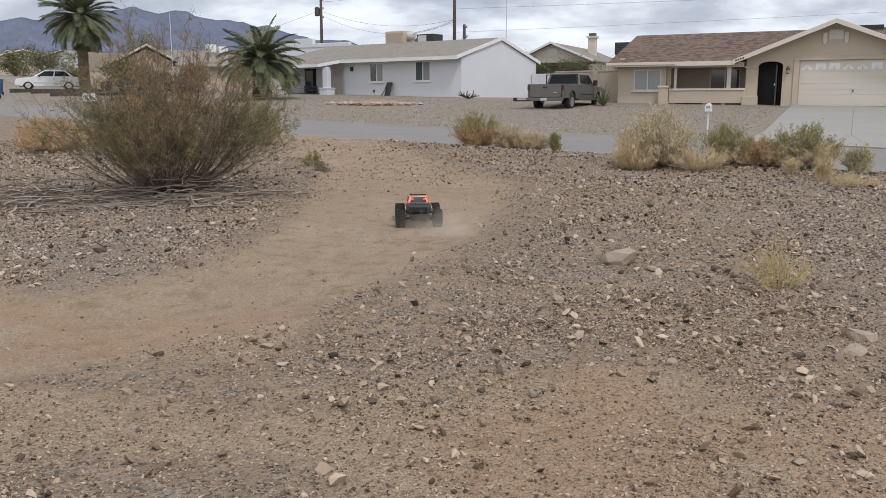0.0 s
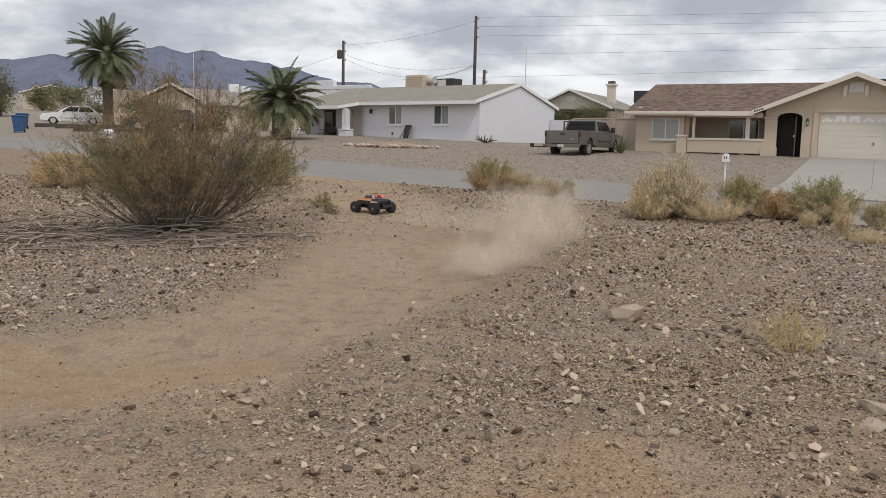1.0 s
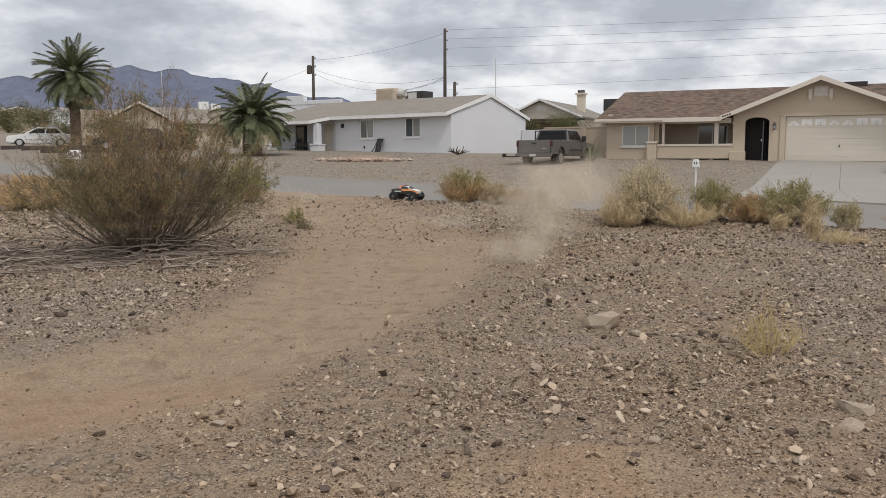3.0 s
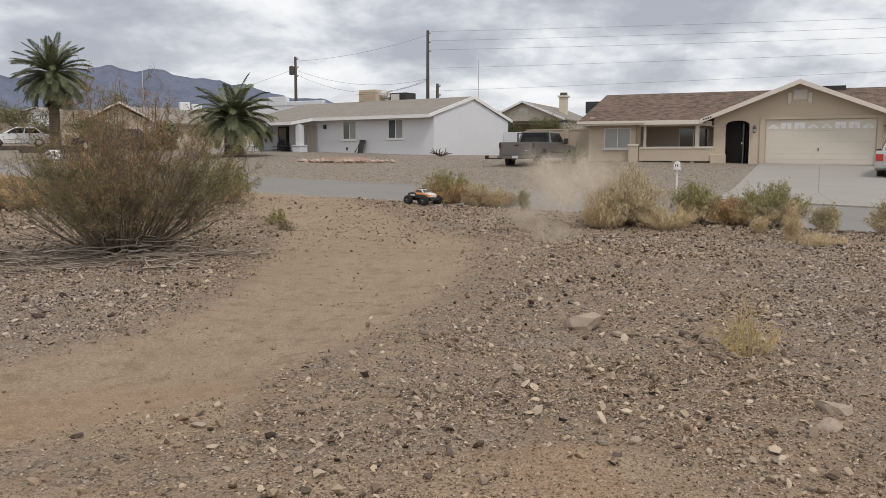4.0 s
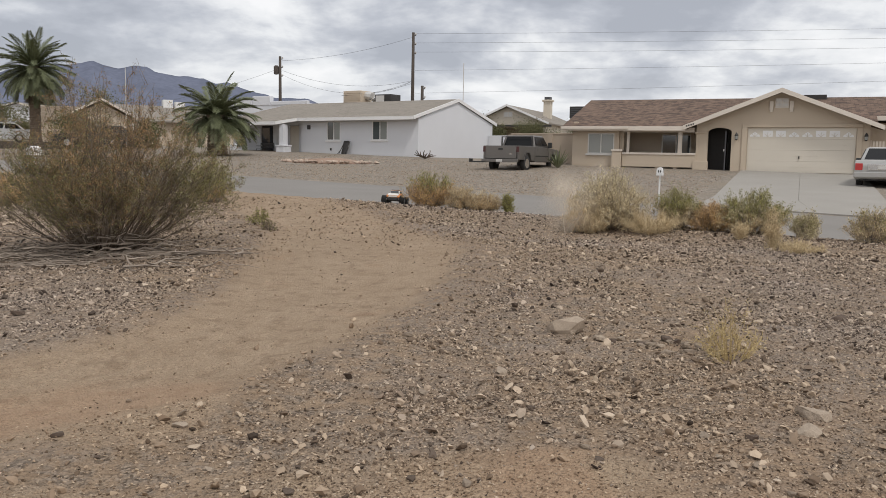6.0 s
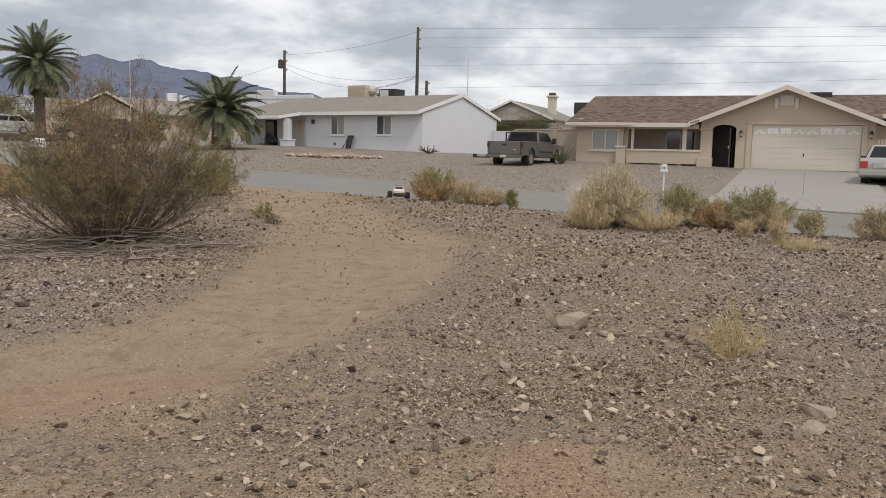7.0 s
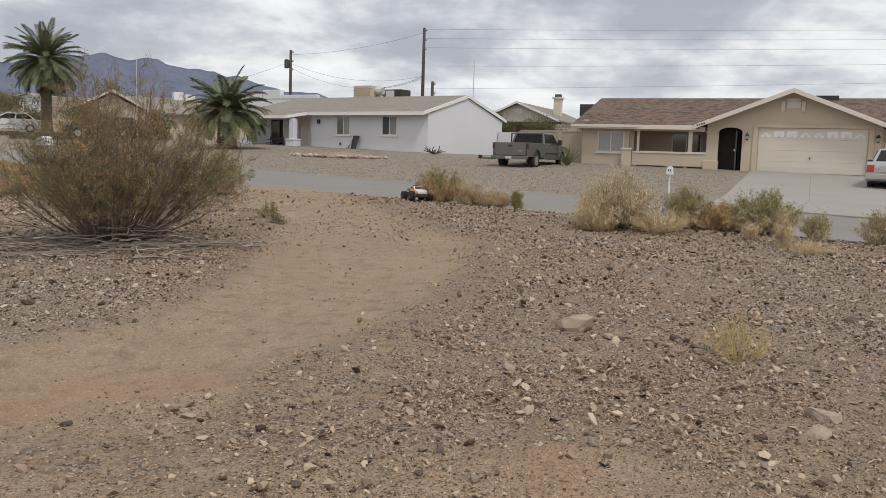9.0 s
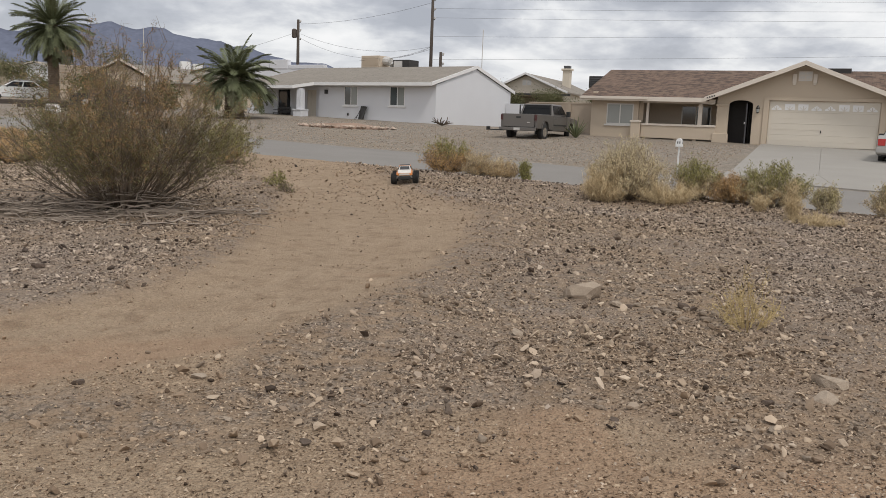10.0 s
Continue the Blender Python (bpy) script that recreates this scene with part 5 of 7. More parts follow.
def tree(x, y, tall, wide, seed, label, trunk=0.12, leaf=0.19, clumps=26, material=None):
    """A low desert tree: tapered trunk, limbs and a ragged crown of leaf clumps."""
    r = np.random.default_rng(seed)
    t = thing("tree", pose(x, y, height_at(x, y) - 0.05), label, "tree")
    n = 9
    P = stem_paths(r, n, 0.15, wide * 0.7, tall * 0.85, 7, 1.6, 0.06 * tall)
    part("trunk", tube(bmesh.new(), [(0, 0, 0), (0.05, 0.02, tall * 0.15), (0.0, 0.05, tall * 0.3)], [trunk * 1.4, trunk, trunk * 0.8], 8), M_STEM, t)
    mesh_part("limb_spread", [tubes_np(P, taper(n, 7, trunk * 0.5, 0.015, r)), ], M_STEM, t)
    C = []
    for i in range(clumps):
        q = P[r.integers(n), r.integers(3, 7)] + r.normal(0, 0.13 * wide, 3)
        C.append(q + r.normal(0, 1, (170, 3)) * np.array((0.14 * wide, 0.14 * wide, 0.09 * tall)))
    mesh_part("crown", [leaves_np(np.concatenate(C), leaf, leaf * 0.45, r)], material or M_TREE, t)
    return t


tree(-33.0, 84.0, 6.6, 3.4, 61, "bushy olive tree behind the tan house", clumps=30)
tree(-48.5, 80.0, 5.0, 3.2, 62, "olive desert tree beside the street")
tree(-42.5, 82.0, 4.2, 3.0, 63, "olive desert tree beside the street")
tree(-54.0, 84.0, 6.5, 3.0, 64, "dark olive tree far down the street")
tree(-37.8, 78.0, 3.6, 2.0, 65, "low olive tree beside the street", clumps=16)
tree(-24.0, 58.0, 2.6, 2.4, 66, "olive shrub tree before the tan house", trunk=0.07, clumps=30)
tree(-19.5, 57.0, 2.6, 2.0, 67, "olive shrub tree beside the house", clumps=20)
tree(7.0, 57.0, 2.7, 2.0, 68, "dark green shrub behind the garden wall", leaf=0.09, clumps=320)
tree(3.6, 58.0, 2.6, 1.6, 69, "dark green shrub behind the garden wall", leaf=0.09, clumps=318)
tree(10.2, 56.0, 2.6, 1.4, 70, "dark green shrub behind the garden wall", leaf=0.09, clumps=314)
for i, (x, y, s) in enumerate(((-62, 112, 4.5), (-70, 130, 5.5), (-58, 125, 4.0), (-76, 122, 5.0), (-64, 140, 6.0), (-50, 130, 5.0))):
    tree(x, y, s, s * 0.7, 80 + i, "distant olive tree in the town", leaf=0.3, clumps=14)
for i, (x, y) in enumerate(((-66.0, 122.0), (-58.0, 118.0), (-78.0, 140.0))):
    simple_house(x, y, height_at(x, y), 20 - 25 * i, 8, 7, 2.4, 1.2, (M_STUCCO_PALE, M_WHITE, M_STUCCO)[i], M_ROOF_TAN, "distant low house in the town", gable_windows=False)


def spiky_plant(x, y, n, length, material, label, spread=1.1, width=0.05, seed=3):
    r = np.random.default_rng(seed)
    p = thing("agave", pose(x, y, height_at(x, y) - 0.01), label, "plant")
    for i in range(n):
        a, e = i * 2.4, r.uniform(0.15, spread)
        L = length * r.uniform(0.7, 1.1)
        bm = bmesh.new()
        d = Vector((math.cos(a) * math.sin(e), math.sin(a) * math.sin(e), math.cos(e)))
        side = Vector((-math.sin(a), math.cos(a), 0)) * width
        lift = d.cross(side).normalized() * 0.015
        base, mid, tip = Vector((0, 0, 0)), d * L * 0.45, d * L
        vs = [bm.verts.new(v) for v in (base - side * 0.6, base + side * 0.6, mid + side, tip, mid - side, mid - lift * 2, base - lift * 2)]
        for f in ((0, 1, 2, 4), (4, 2, 3), (1, 6, 5, 2), (2, 5, 3), (5, 4, 3), (6, 0, 4, 5)):
            bm.faces.new([vs[j] for j in f])
        part("leaf", bm, material, p)
    return p


spiky_plant(5.9, 39.6, 26, 1.0, M_PALM, "spiky grey-green agave beside the tan wall")


def dried_cactus(x, y):
    r = np.random.default_rng(20)
    p = thing("dried_cactus", pose(x, y, height_at(x, y)), "dark sprawling dried cactus before the white wall", "plant")
    for i in range(15):
        a, reach, rise = i * 2.4 + r.normal(0, 0.3), r.uniform(0.35, 0.85), r.uniform(0.15, 0.62)
        pts = []
        for k in range(6):
            f = k / 5
            w = reach * math.sin(1.4 * f) + r.normal(0, 0.02)
            pts.append((w * math.cos(a + 0.5 * f), 0.5 * w * math.sin(a + 0.5 * f), 0.02 + rise * f ** 1.6 + 0.10 * math.sin(3.1 * f)))
        part("arm", tube(bmesh.new(), pts, [0.04, 0.045, 0.04, 0.035, 0.03, 0.015], 6), M_DRY_CACTUS, p)
    return p


M_DRY_CACTUS = mat("dried_cactus", (0.13, 0.095, 0.07), 0.9, vary=0.3, scale=6.0, bump=0.4, per_object=0.8, tint=(0.06, 0.048, 0.04))
dried_cactus(-0.45, 46.9).scale = (0.9, 0.9, 0.75)

# ---- poles and cables ----


def utility_pole(x, y, top, label, transformer=False):
    z = height_at(x, y)
    p = thing("utility_pole", pose(x, y, z), label, "utility pole")
    h = top - z
    part("pole", tube(bmesh.new(), [(0, 0, -0.3), (0, 0, h * 0.5), (0, 0, h)], [0.17, 0.15, 0.12], 12), M_WOOD_POLE, p, smooth=True)
    for k, d in enumerate((0.15, 0.95, 1.75)):
        part("insulator", lathe(bmesh.new(), [(0.03, h - d - 0.08), (0.09, h - d - 0.04), (0.05, h - d), (0.09, h - d + 0.04), (0.03, h - d + 0.10)], 8, centre=(0.22, 0, 0)), M_ALU, p)
        part("arm", boxes((0.0, 0.24, -0.03, 0.03, h - d - 0.13, h - d - 0.08)), M_WOOD_POLE, p)
    if transformer:
        part("transformer", lathe(bmesh.new(), [(0.10, h - 1.7), (0.24, h - 1.65), (0.24, h - 0.95), (0.12, h - 0.85)], 14, centre=(-0.36, 0, 0)), M_WOOD_POLE, p, "dark transformer can")
    return p


utility_pole(-1.9, 75.4, 12.6, "tall dark wooden utility pole")
utility_pole(-14.6, 80.4, 10.9, "dark wooden utility pole with a transformer", True)
utility_pole(-1.0, 72.4, 7.7, "short dark wooden pole")


def cable(a, b, sag, r, label):
    pts = []
    for k in range(25):
        f = k / 24
        pts.append((a[0] + (b[0] - a[0]) * f, a[1] + (b[1] - a[1]) * f, a[2] + (b[2] - a[2]) * f - sag * 4 * f * (1 - f)))
    tagged(part("overhead_cable", tube(bmesh.new(), pts, r, 5), M_WIRE), label, "cable", group="overhead cables")


for z0, z1 in ((12.5, 12.9), (11.7, 12.2), (10.9, 11.5), (9.3, 10.7), (7.3, 9.8)):
    cable((-1.7, 75.4, z0), (72.0, 60.0, z1), 0.25, 0.009, "thin dark overhead power line")
for z0, z1, s in ((9.6, 8.4, 0.9), (9.2, 8.2, 1.3), (10.5, 12.2, 0.4)):
    cable((-14.4, 80.4, z0), (-1.9, 75.4, z1), s, 0.011, "slack dark service cable between the poles")
for x, y, z in ((-6.2, 57.0, 5.6), (-5.0, 56.5, 5.7)):
    cable((-1.9, 75.4, 8.4), (x, y, z), 0.3, 0.011, "dark service drop to the white house")
cable((-14.6, 80.4, 9.8), (-32.0, 86.0, 6.0), 0.5, 0.011, "slack dark service cable")

# ---- street furniture and yard things ----
mast = thing("antenna_mast", pose(-18.25, 50.4, height_at(-18.25, 50.4)), "thin grey mast before the tan house", "mast")
part("tube", tube(bmesh.new(), [(0, 0, 0), (0, 0, 5.0)], [0.03, 0.02], 8), M_ALU, mast)


def mailbox(x, y):
    m = thing("mailbox", pose(x, y, height_at(x, y), 0, 0, -20), "white curbside mailbox on a white post", "mailbox")
    m.scale = (0.7, 0.7, 1.06)
    part("post", boxes((-0.03, 0.03, -0.03, 0.03, -0.1, 0.72), bevel=0.004), M_WHITE_TRIM, m)
    prof = [(-0.12, 0.722), (0.12, 0.722), (0.12, 0.84)] + [(0.12 * math.cos(a), 0.84 + 0.10 * math.sin(a)) for a in (math.pi * k / 8 for k in range(1, 8))] + [(-0.12, 0.84)]
    b = part("box", prism(prof, "y", -0.25, 0.25), M_WHITE_TRIM, m)
    part("door", prism([(p * 0.96, 0.726 + (q - 0.722) * 0.96) for p, q in prof], "y", -0.262, -0.252), M_WHITE_TRIM, b)
    part("flag", boxes((0.122, 0.13, -0.1, 0.05, 0.80, 0.83), (0.122, 0.13, -0.1, -0.06, 0.83, 0.92)), M_DARK, b)
    for a in (-0.06, 0.02):
        part("dark_bar", boxes((a, a + 0.04, -0.268, -0.263, 0.80, 0.86)), M_DARK, b)


mailbox(6.38, 23.7)
mailbox(-10.45, 22.4)


def bench(x, y, z, yaw):
    b = thing("bench", pose(x, y, z, 0, 0, yaw), "black metal porch bench", "bench")
    for sx in (-0.6, 0.57):
        for sy in (-0.22, 0.2):
            part("leg", boxes((sx, sx + 0.03, sy, sy + 0.03, 0, 0.45 if sy < 0 else 0.85)), M_DARK, b)
        part("armrest", boxes((sx, sx + 0.03, -0.22, 0.2, 0.62, 0.65)), M_DARK, b)
    for k in range(5):
        part("seat_slat", boxes((-0.6, 0.6, -0.2 + k * 0.085, -0.13 + k * 0.085, 0.42, 0.445)), M_DARK, b)
    for k in range(4):
        part("back_slat", boxes((-0.6, 0.6, 0.205, 0.225, 0.50 + k * 0.09, 0.55 + k * 0.09)), M_DARK, b)


WH = pose(-0.87, 49.0, 1.47, 0, 0, -34)
p = WH @ Vector((-12.2, -0.2, 0.02))
bench(p.x, p.y, p.z, -34)


def leaning_frame():
    m = WH @ pose(-5.3, -0.45, -0.02) @ Matrix.Scale(0.8, 4)
    o = thing("folding_lounger", m, "black folded lounger leaning against the white wall", "chair")
    for x in (-0.28, 0.25):
        part("rail", tube(bmesh.new(), [(x, -0.35, 0.0), (x + 0.05, 0.1, 0.7), (x + 0.1, 0.42, 1.25)], 0.025, 6), M_DARK, o)
    part("sling", prism([(0.02, 0.10), (0.36, 1.22), (0.40, 1.20), (0.06, 0.08)], "x", -0.24, 0.27), M_DARK, o, "black fabric sling")
    part("strut", tube(bmesh.new(), [(-0.65, -0.2, 0.0), (-0.3, 0.0, 0.5), (-0.2, 0.3, 0.95)], 0.02, 6), M_DARK, o)
    part("headrest", boxes((-0.2, 0.3, 0.33, 0.40, 1.12, 1.27), bevel=0.02), M_DARK, o)


leaning_frame()


def bin_(x, y):
    b = thing("wheelie_bin", pose(x, y, height_at(x, y), 0, 0, 20), "blue plastic wheeled rubbish bin", "bin")
    M_BLUE = mat("blue_plastic", (0.03, 0.09, 0.22), 0.5, vary=0.1, bump=0.05)
    bm = bmesh.new()
    lo = [bm.verts.new(v) for v in ((-0.25, -0.28, 0.06), (0.25, -0.28, 0.06), (0.25, 0.28, 0.06), (-0.25, 0.28, 0.06))]
    hi = [bm.verts.new(v) for v in ((-0.34, -0.40, 1.0), (0.34, -0.40, 1.0), (0.34, 0.40, 1.0), (-0.34, 0.40, 1.0))]
    bm.faces.new(lo[::-1])
    bm.faces.new(hi)
    for i in range(4):
        bm.faces.new((lo[i], lo[(i + 1) % 4], hi[(i + 1) % 4], hi[i]))
    body = part("body", bm, M_BLUE, b)
    part("lid", boxes((-0.38, 0.38, -0.44, 0.46, 1.003, 1.09), bevel=0.03), M_BLUE, b)
    part("handle", tube(bmesh.new(), [(-0.28, 0.48, 0.98), (0.28, 0.48, 0.98)], 0.02, 6), M_BLUE, body)
    for s in (-0.3, 0.27):
        part("wheel", lathe(bmesh.new(), [(0.12, s - 0.03), (0.12, s + 0.03)], 14, "x", (0, 0.3, 0.12)), M_TYRE, b)


bin_(-30.2, 51.9)
bin_(-33.2, 57.5)
for x, y, yaw, ln in ((-31.5, 62.6, 27, 6.5), (-28.5, 60.4, 20, 7.0), (-25.0, 55.0, 10, 6.0)):
    o = thing("timber_edging", pose(x, y, height_at(x, y), 0, 0, yaw), "weathered timber edging beside the parked car", "edging")
    part("timber", boxes((-ln / 2, ln / 2, -0.12, 0.12, -0.1, 0.2), bevel=0.02), M_WOOD_POLE, o)


def stone_mesh(seed, flat=0.6, detail=2):
    """A worn angular stone, about 1 m across."""
    r = np.random.default_rng(seed)
    bm = bmesh.new()
    bmesh.ops.create_icosphere(bm, subdivisions=detail, radius=0.5)
    cuts = [(Vector(r.normal(0, 1, 3)).normalized(), r.uniform(0.14, 0.36)) for _ in range(11)]
    for v in bm.verts:
        for n, d in cuts:
            over = v.co.dot(n) - d
            if over > 0:
                v.co -= n * over
        v.co += Vector(r.normal(0, 0.012, 3))
        v.co.z *= flat
        v.co.y *= 0.8
    me = bpy.data.meshes.new("stone")
    bm.to_mesh(me)
    bm.free()
    return me


STONES = {}
for kind, m in (("pale", M_ROCK_PALE), ("mid", M_ROCK_MID), ("dark", M_ROCK_DARK)):
    STONES[kind] = [stone_mesh(k, 0.5 + 0.07 * (k % 4)) for k in range(5)]
    for me in STONES[kind]:
        me.materials.append(m)
M_RED_SOIL = mat("red_soil", (0.30, 0.205, 0.15), 0.95, vary=0.2, scale=1.5, bump=0.4, fine=20.0)
M_RING_STONE = mat("tan_stone", (0.52, 0.42, 0.34), 0.9, vary=0.25, scale=3.0, bump=0.4, fine=20.0, per_object=0.7, tint=(0.34, 0.24, 0.185))


def stone_ring():
    c = np.array((-5.3, 42.3))
    b = thing("rock_planter", pose(c[0], c[1], float(land(*c)), 0, 0, -20), "low rock-edged planter of reddish soil in the yard", "planter")
    b.scale = (0.82, 0.95, 1.0)
    bm = bmesh.new()
    lathe(bm, [(3.0, -0.35), (2.9, -0.02), (2.0, 0.12), (0.9, 0.20), (0.02, 0.22)], 36)
    for v in bm.verts:
        v.co.y *= 0.42
        v.co.z += 0.05 * math.sin(v.co.x * 3) * math.cos(v.co.y * 4)
    part("soil", bm, M_RED_SOIL, b)
    meshes = [stone_mesh(100 + k, 0.5, 1) for k in range(4)]
    for me in meshes:
        me.materials.append(M_RING_STONE)
    r = np.random.default_rng(4)
    for k in range(74):
        a = r.uniform(0, 2 * math.pi) if k < 50 else r.uniform(math.pi, 2 * math.pi)
        q = r.normal(1.0, 0.06) if k % 4 else r.uniform(0.3, 0.9)
        o = new("stone", meshes[k % 4])
        o.parent = b
        w = r.uniform(0.18, 0.5)
        o.matrix_basis = pose(2.95 * q * math.cos(a), 1.22 * q * math.sin(a), 0.05 + 0.16 * (1 - q), r.normal(0, 5), r.normal(0, 5), r.uniform(0, 360)) @ Matrix.Diagonal((w * 1.3, w, w * r.uniform(0.7, 1.1), 1))


stone_ring()

LOOSE = ((-1.25, 4.43, 0.103, 2), (-1.78, 4.28, 0.081, 0), (-0.96, 3.93, 0.064, 2), (-0.42, 4.18, 0.049, 2), (-0.8, 5.68, 0.043, 0), (-0.61, 5.93, 0.057, 0), (-0.18, 6.43, 0.102, 1),
         (-0.04, 5.08, 0.098, 1), (-0.28, 5.43, 0.068, 1), (-0.9, 4.28, 0.043, 0), (-0.58, 3.68, 0.081, 0), (-3.42, 7.23, 0.145, 0), (0.46, 5.58, 0.131, 2))
LOOSE2 = ((1.01, 6.73, 0.37, 2), (0.55, 4.83, 0.076, 0), (0.77, 4.08, 0.071, 0), (0.73, 4.23, 0.066, 1), (1.38, 4.43, 0.09, 1), (1.58, 4.38, 0.09, 0), (1.36, 4.18, 0.06, 2),
          (1.51, 4.08, 0.1, 1), (2.05, 4.73, 0.24, 2), (1.95, 4.48, 0.20, 2), (1.5, 3.73, 0.062, 1), (1.69, 6.18, 0.155, 1), (1.43, 6.18, 0.061, 0))
LOOSE3 = ((0.16, 3.78, 0.085, 1), (3.53, 7.38, 0.192, 0), (-3.13, 9.63, 0.146, 2), (-2.97, 9.93, 0.102, 2), (1.21, 11.78, 0.156, 2), (-1.28, 11.39, 0.075, 0), (-1.48, 4.03, 0.048, 0),
          (1.85, 6.3, 0.11, 1), (1.55, 6.45, 0.09, 2), (1.95, 6.05, 0.08, 1), (3.3, 12.2, 0.17, 2))
heap = np.random.default_rng(91)
LOOSE4 = tuple((1.25 + 0.75 * k / 17 + heap.normal(0, 0.05), 6.42 - 0.16 * k / 17 + heap.normal(0, 0.09), heap.uniform(0.05, 0.13), (1, 2, 1, 0)[k % 4]) for k in range(18))
for i, (x, y, w, shade) in enumerate(LOOSE + LOOSE2 + LOOSE3 + LOOSE4):
    kind = ("dark", "mid", "pale")[shade]
    o = new("rock", STONES[kind][i % 5])
    o.matrix_basis = pose(x, y, height_at(x, y) + w * (0.10 if w > 0.3 or w < 0.15 else 0.02), 0, 0, i * 67) @ Matrix.Diagonal((w * 1.1, w * 1.1, w * 1.1, 1))
    tagged(o, {"dark": "dark brown angular rock lying on the gravel", "mid": "grey angular rock lying on the gravel", "pale": "pale tan angular rock lying on the gravel"}[kind], "rock", "loose rocks on the lot")

# ---- vehicles ----
M_TINT = mat("tinted_glass", (0.012, 0.012, 0.013), 0.25, vary=0.05, bump=0.0, gloss=0.25)
M_TRUCK = mat("grey_brown_paint", (0.165, 0.153, 0.143), 0.32, 0.45, vary=0.06, scale=2.0, bump=0.0, gloss=0.6)
M_SILVER = mat("silver_paint", (0.42, 0.41, 0.39), 0.3, 0.4, vary=0.05, scale=2.0, bump=0.0, gloss=0.6)
M_CAR_WHITE = mat("white_paint", (0.78, 0.78, 0.77), 0.3, 0.0, vary=0.04, scale=2.0, bump=0.0, gloss=0.6)
M_CHROME = mat("chrome", (0.6, 0.6, 0.6), 0.2, 0.9, vary=0.05, bump=0.0)
M_RED_LENS = mat("red_lens", (0.45, 0.03, 0.03), 0.2, vary=0.1, bump=0.0, gloss=0.7)
M_TRUCK_LENS = mat("dark_red_lens", (0.07, 0.015, 0.015), 0.3, vary=0.1, bump=0.0, gloss=0.6)
M_PLASTIC = mat("black_plastic", (0.03, 0.03, 0.03), 0.6, vary=0.1, bump=0.05)


def loft(rings, bm=None):
    """Joins closed rings with the same number of points."""
    bm = bm or bmesh.new()
    R = [[bm.verts.new(p) for p in ring] for ring in rings]
    n = len(R[0])
    for a, b in zip(R, R[1:]):
        for k in range(n):
            bm.faces.new((a[k], a[(k + 1) % n], b[(k + 1) % n], b[k]))
    bm.faces.new(R[0][::-1])
    bm.faces.new(R[-1])
    return bm


def road_wheel(parent, x, y, r, w):
    t = part("wheel", lathe(bmesh.new(), [(r * 0.6, x - w / 2), (r * 0.94, x - w / 2), (r, x - w * 0.36), (r, x + w * 0.36), (r * 0.94, x + w / 2), (r * 0.6, x + w / 2)], 28, "x", (0, y, r)), M_TYRE, parent, smooth=True)
    s = 1 if x > 0 else -1
    part("rim", lathe(bmesh.new(), [(r * 0.16, x + s * w * 0.34), (r * 0.60, x + s * w * 0.40), (r * 0.62, x + s * w * 0.53)][::1], 20, "x", (0, y, r)), M_CHROME, t)
    return t


def quad_pane(pts, material, parent, name="window", label=""):
    bm = bmesh.new()
    c = sum((Vector(p) for p in pts), Vector()) / len(pts)
    n = (Vector(pts[1]) - Vector(pts[0])).cross(Vector(pts[2]) - Vector(pts[0])).normalized() * 0.012
    a = [bm.verts.new(Vector(p) + n) for p in pts]
    b = [bm.verts.new(Vector(p) - n) for p in pts]
    bm.faces.new(a)
    bm.faces.new(b[::-1])
    k = len(pts)
    for i in range(k):
        bm.faces.new((a[i], b[i], b[(i + 1) % k], a[(i + 1) % k]))
    return part(name, bm, material, parent, label)


def greenhouse(parent, paint, w0, w1, y0, y1, y2, y3, z0, z1, doors=2, glass=None, round_by=0.05):
    """A cab: belt from y0 (rear) to y3 (front) at z0, roof from y1 to y2 at z1, with panes."""
    glass = glass or M_TINT
    a, b = w0 / 2, w1 / 2
    belt = [(-a, y0, z0), (a, y0, z0), (a, y3, z0), (-a, y3, z0)]
    roof = [(-b, y1, z1), (b, y1, z1), (b, y2, z1), (-b, y2, z1)]
    bm = loft([belt, roof])
    bmesh.ops.bevel(bm, geom=list(bm.edges), offset=round_by, segments=3, profile=0.5, affect="EDGES")
    cab = part("cab", bm, paint, parent, smooth=False)

    def mixp(p, q, k):
        return tuple(p[i] + (q[i] - p[i]) * k for i in range(3))

    def pane(p, q, r, s, u0, u1, v0, v1, out):
        pts = []
        for u, v in ((u0, v0), (u1, v0), (u1, v1), (u0, v1)):
            e = mixp(mixp(p, q, u), mixp(s, r, u), v)
            pts.append(tuple(e[i] + out[i] * 0.006 for i in range(3)))
        quad_pane(pts, glass, cab)
    pane(belt[0], belt[1], roof[1], roof[0], 0.08, 0.92, 0.12, 0.88, (0, -1, 0))
    pane(belt[3], belt[2], roof[2], roof[3], 0.08, 0.92, 0.10, 0.90, (0, 1, 0))
    for p, q, r, s, out in ((belt[0], belt[3], roof[3], roof[0], (-1, 0, 0)), (belt[1], belt[2], roof[2], roof[1], (1, 0, 0))):
        step = 0.9 / doors
        for k in range(doors):
            pane(p, q, r, s, 0.05 + k * step + 0.02, 0.05 + (k + 1) * step - 0.02, 0.14, 0.86, out)
    return cab


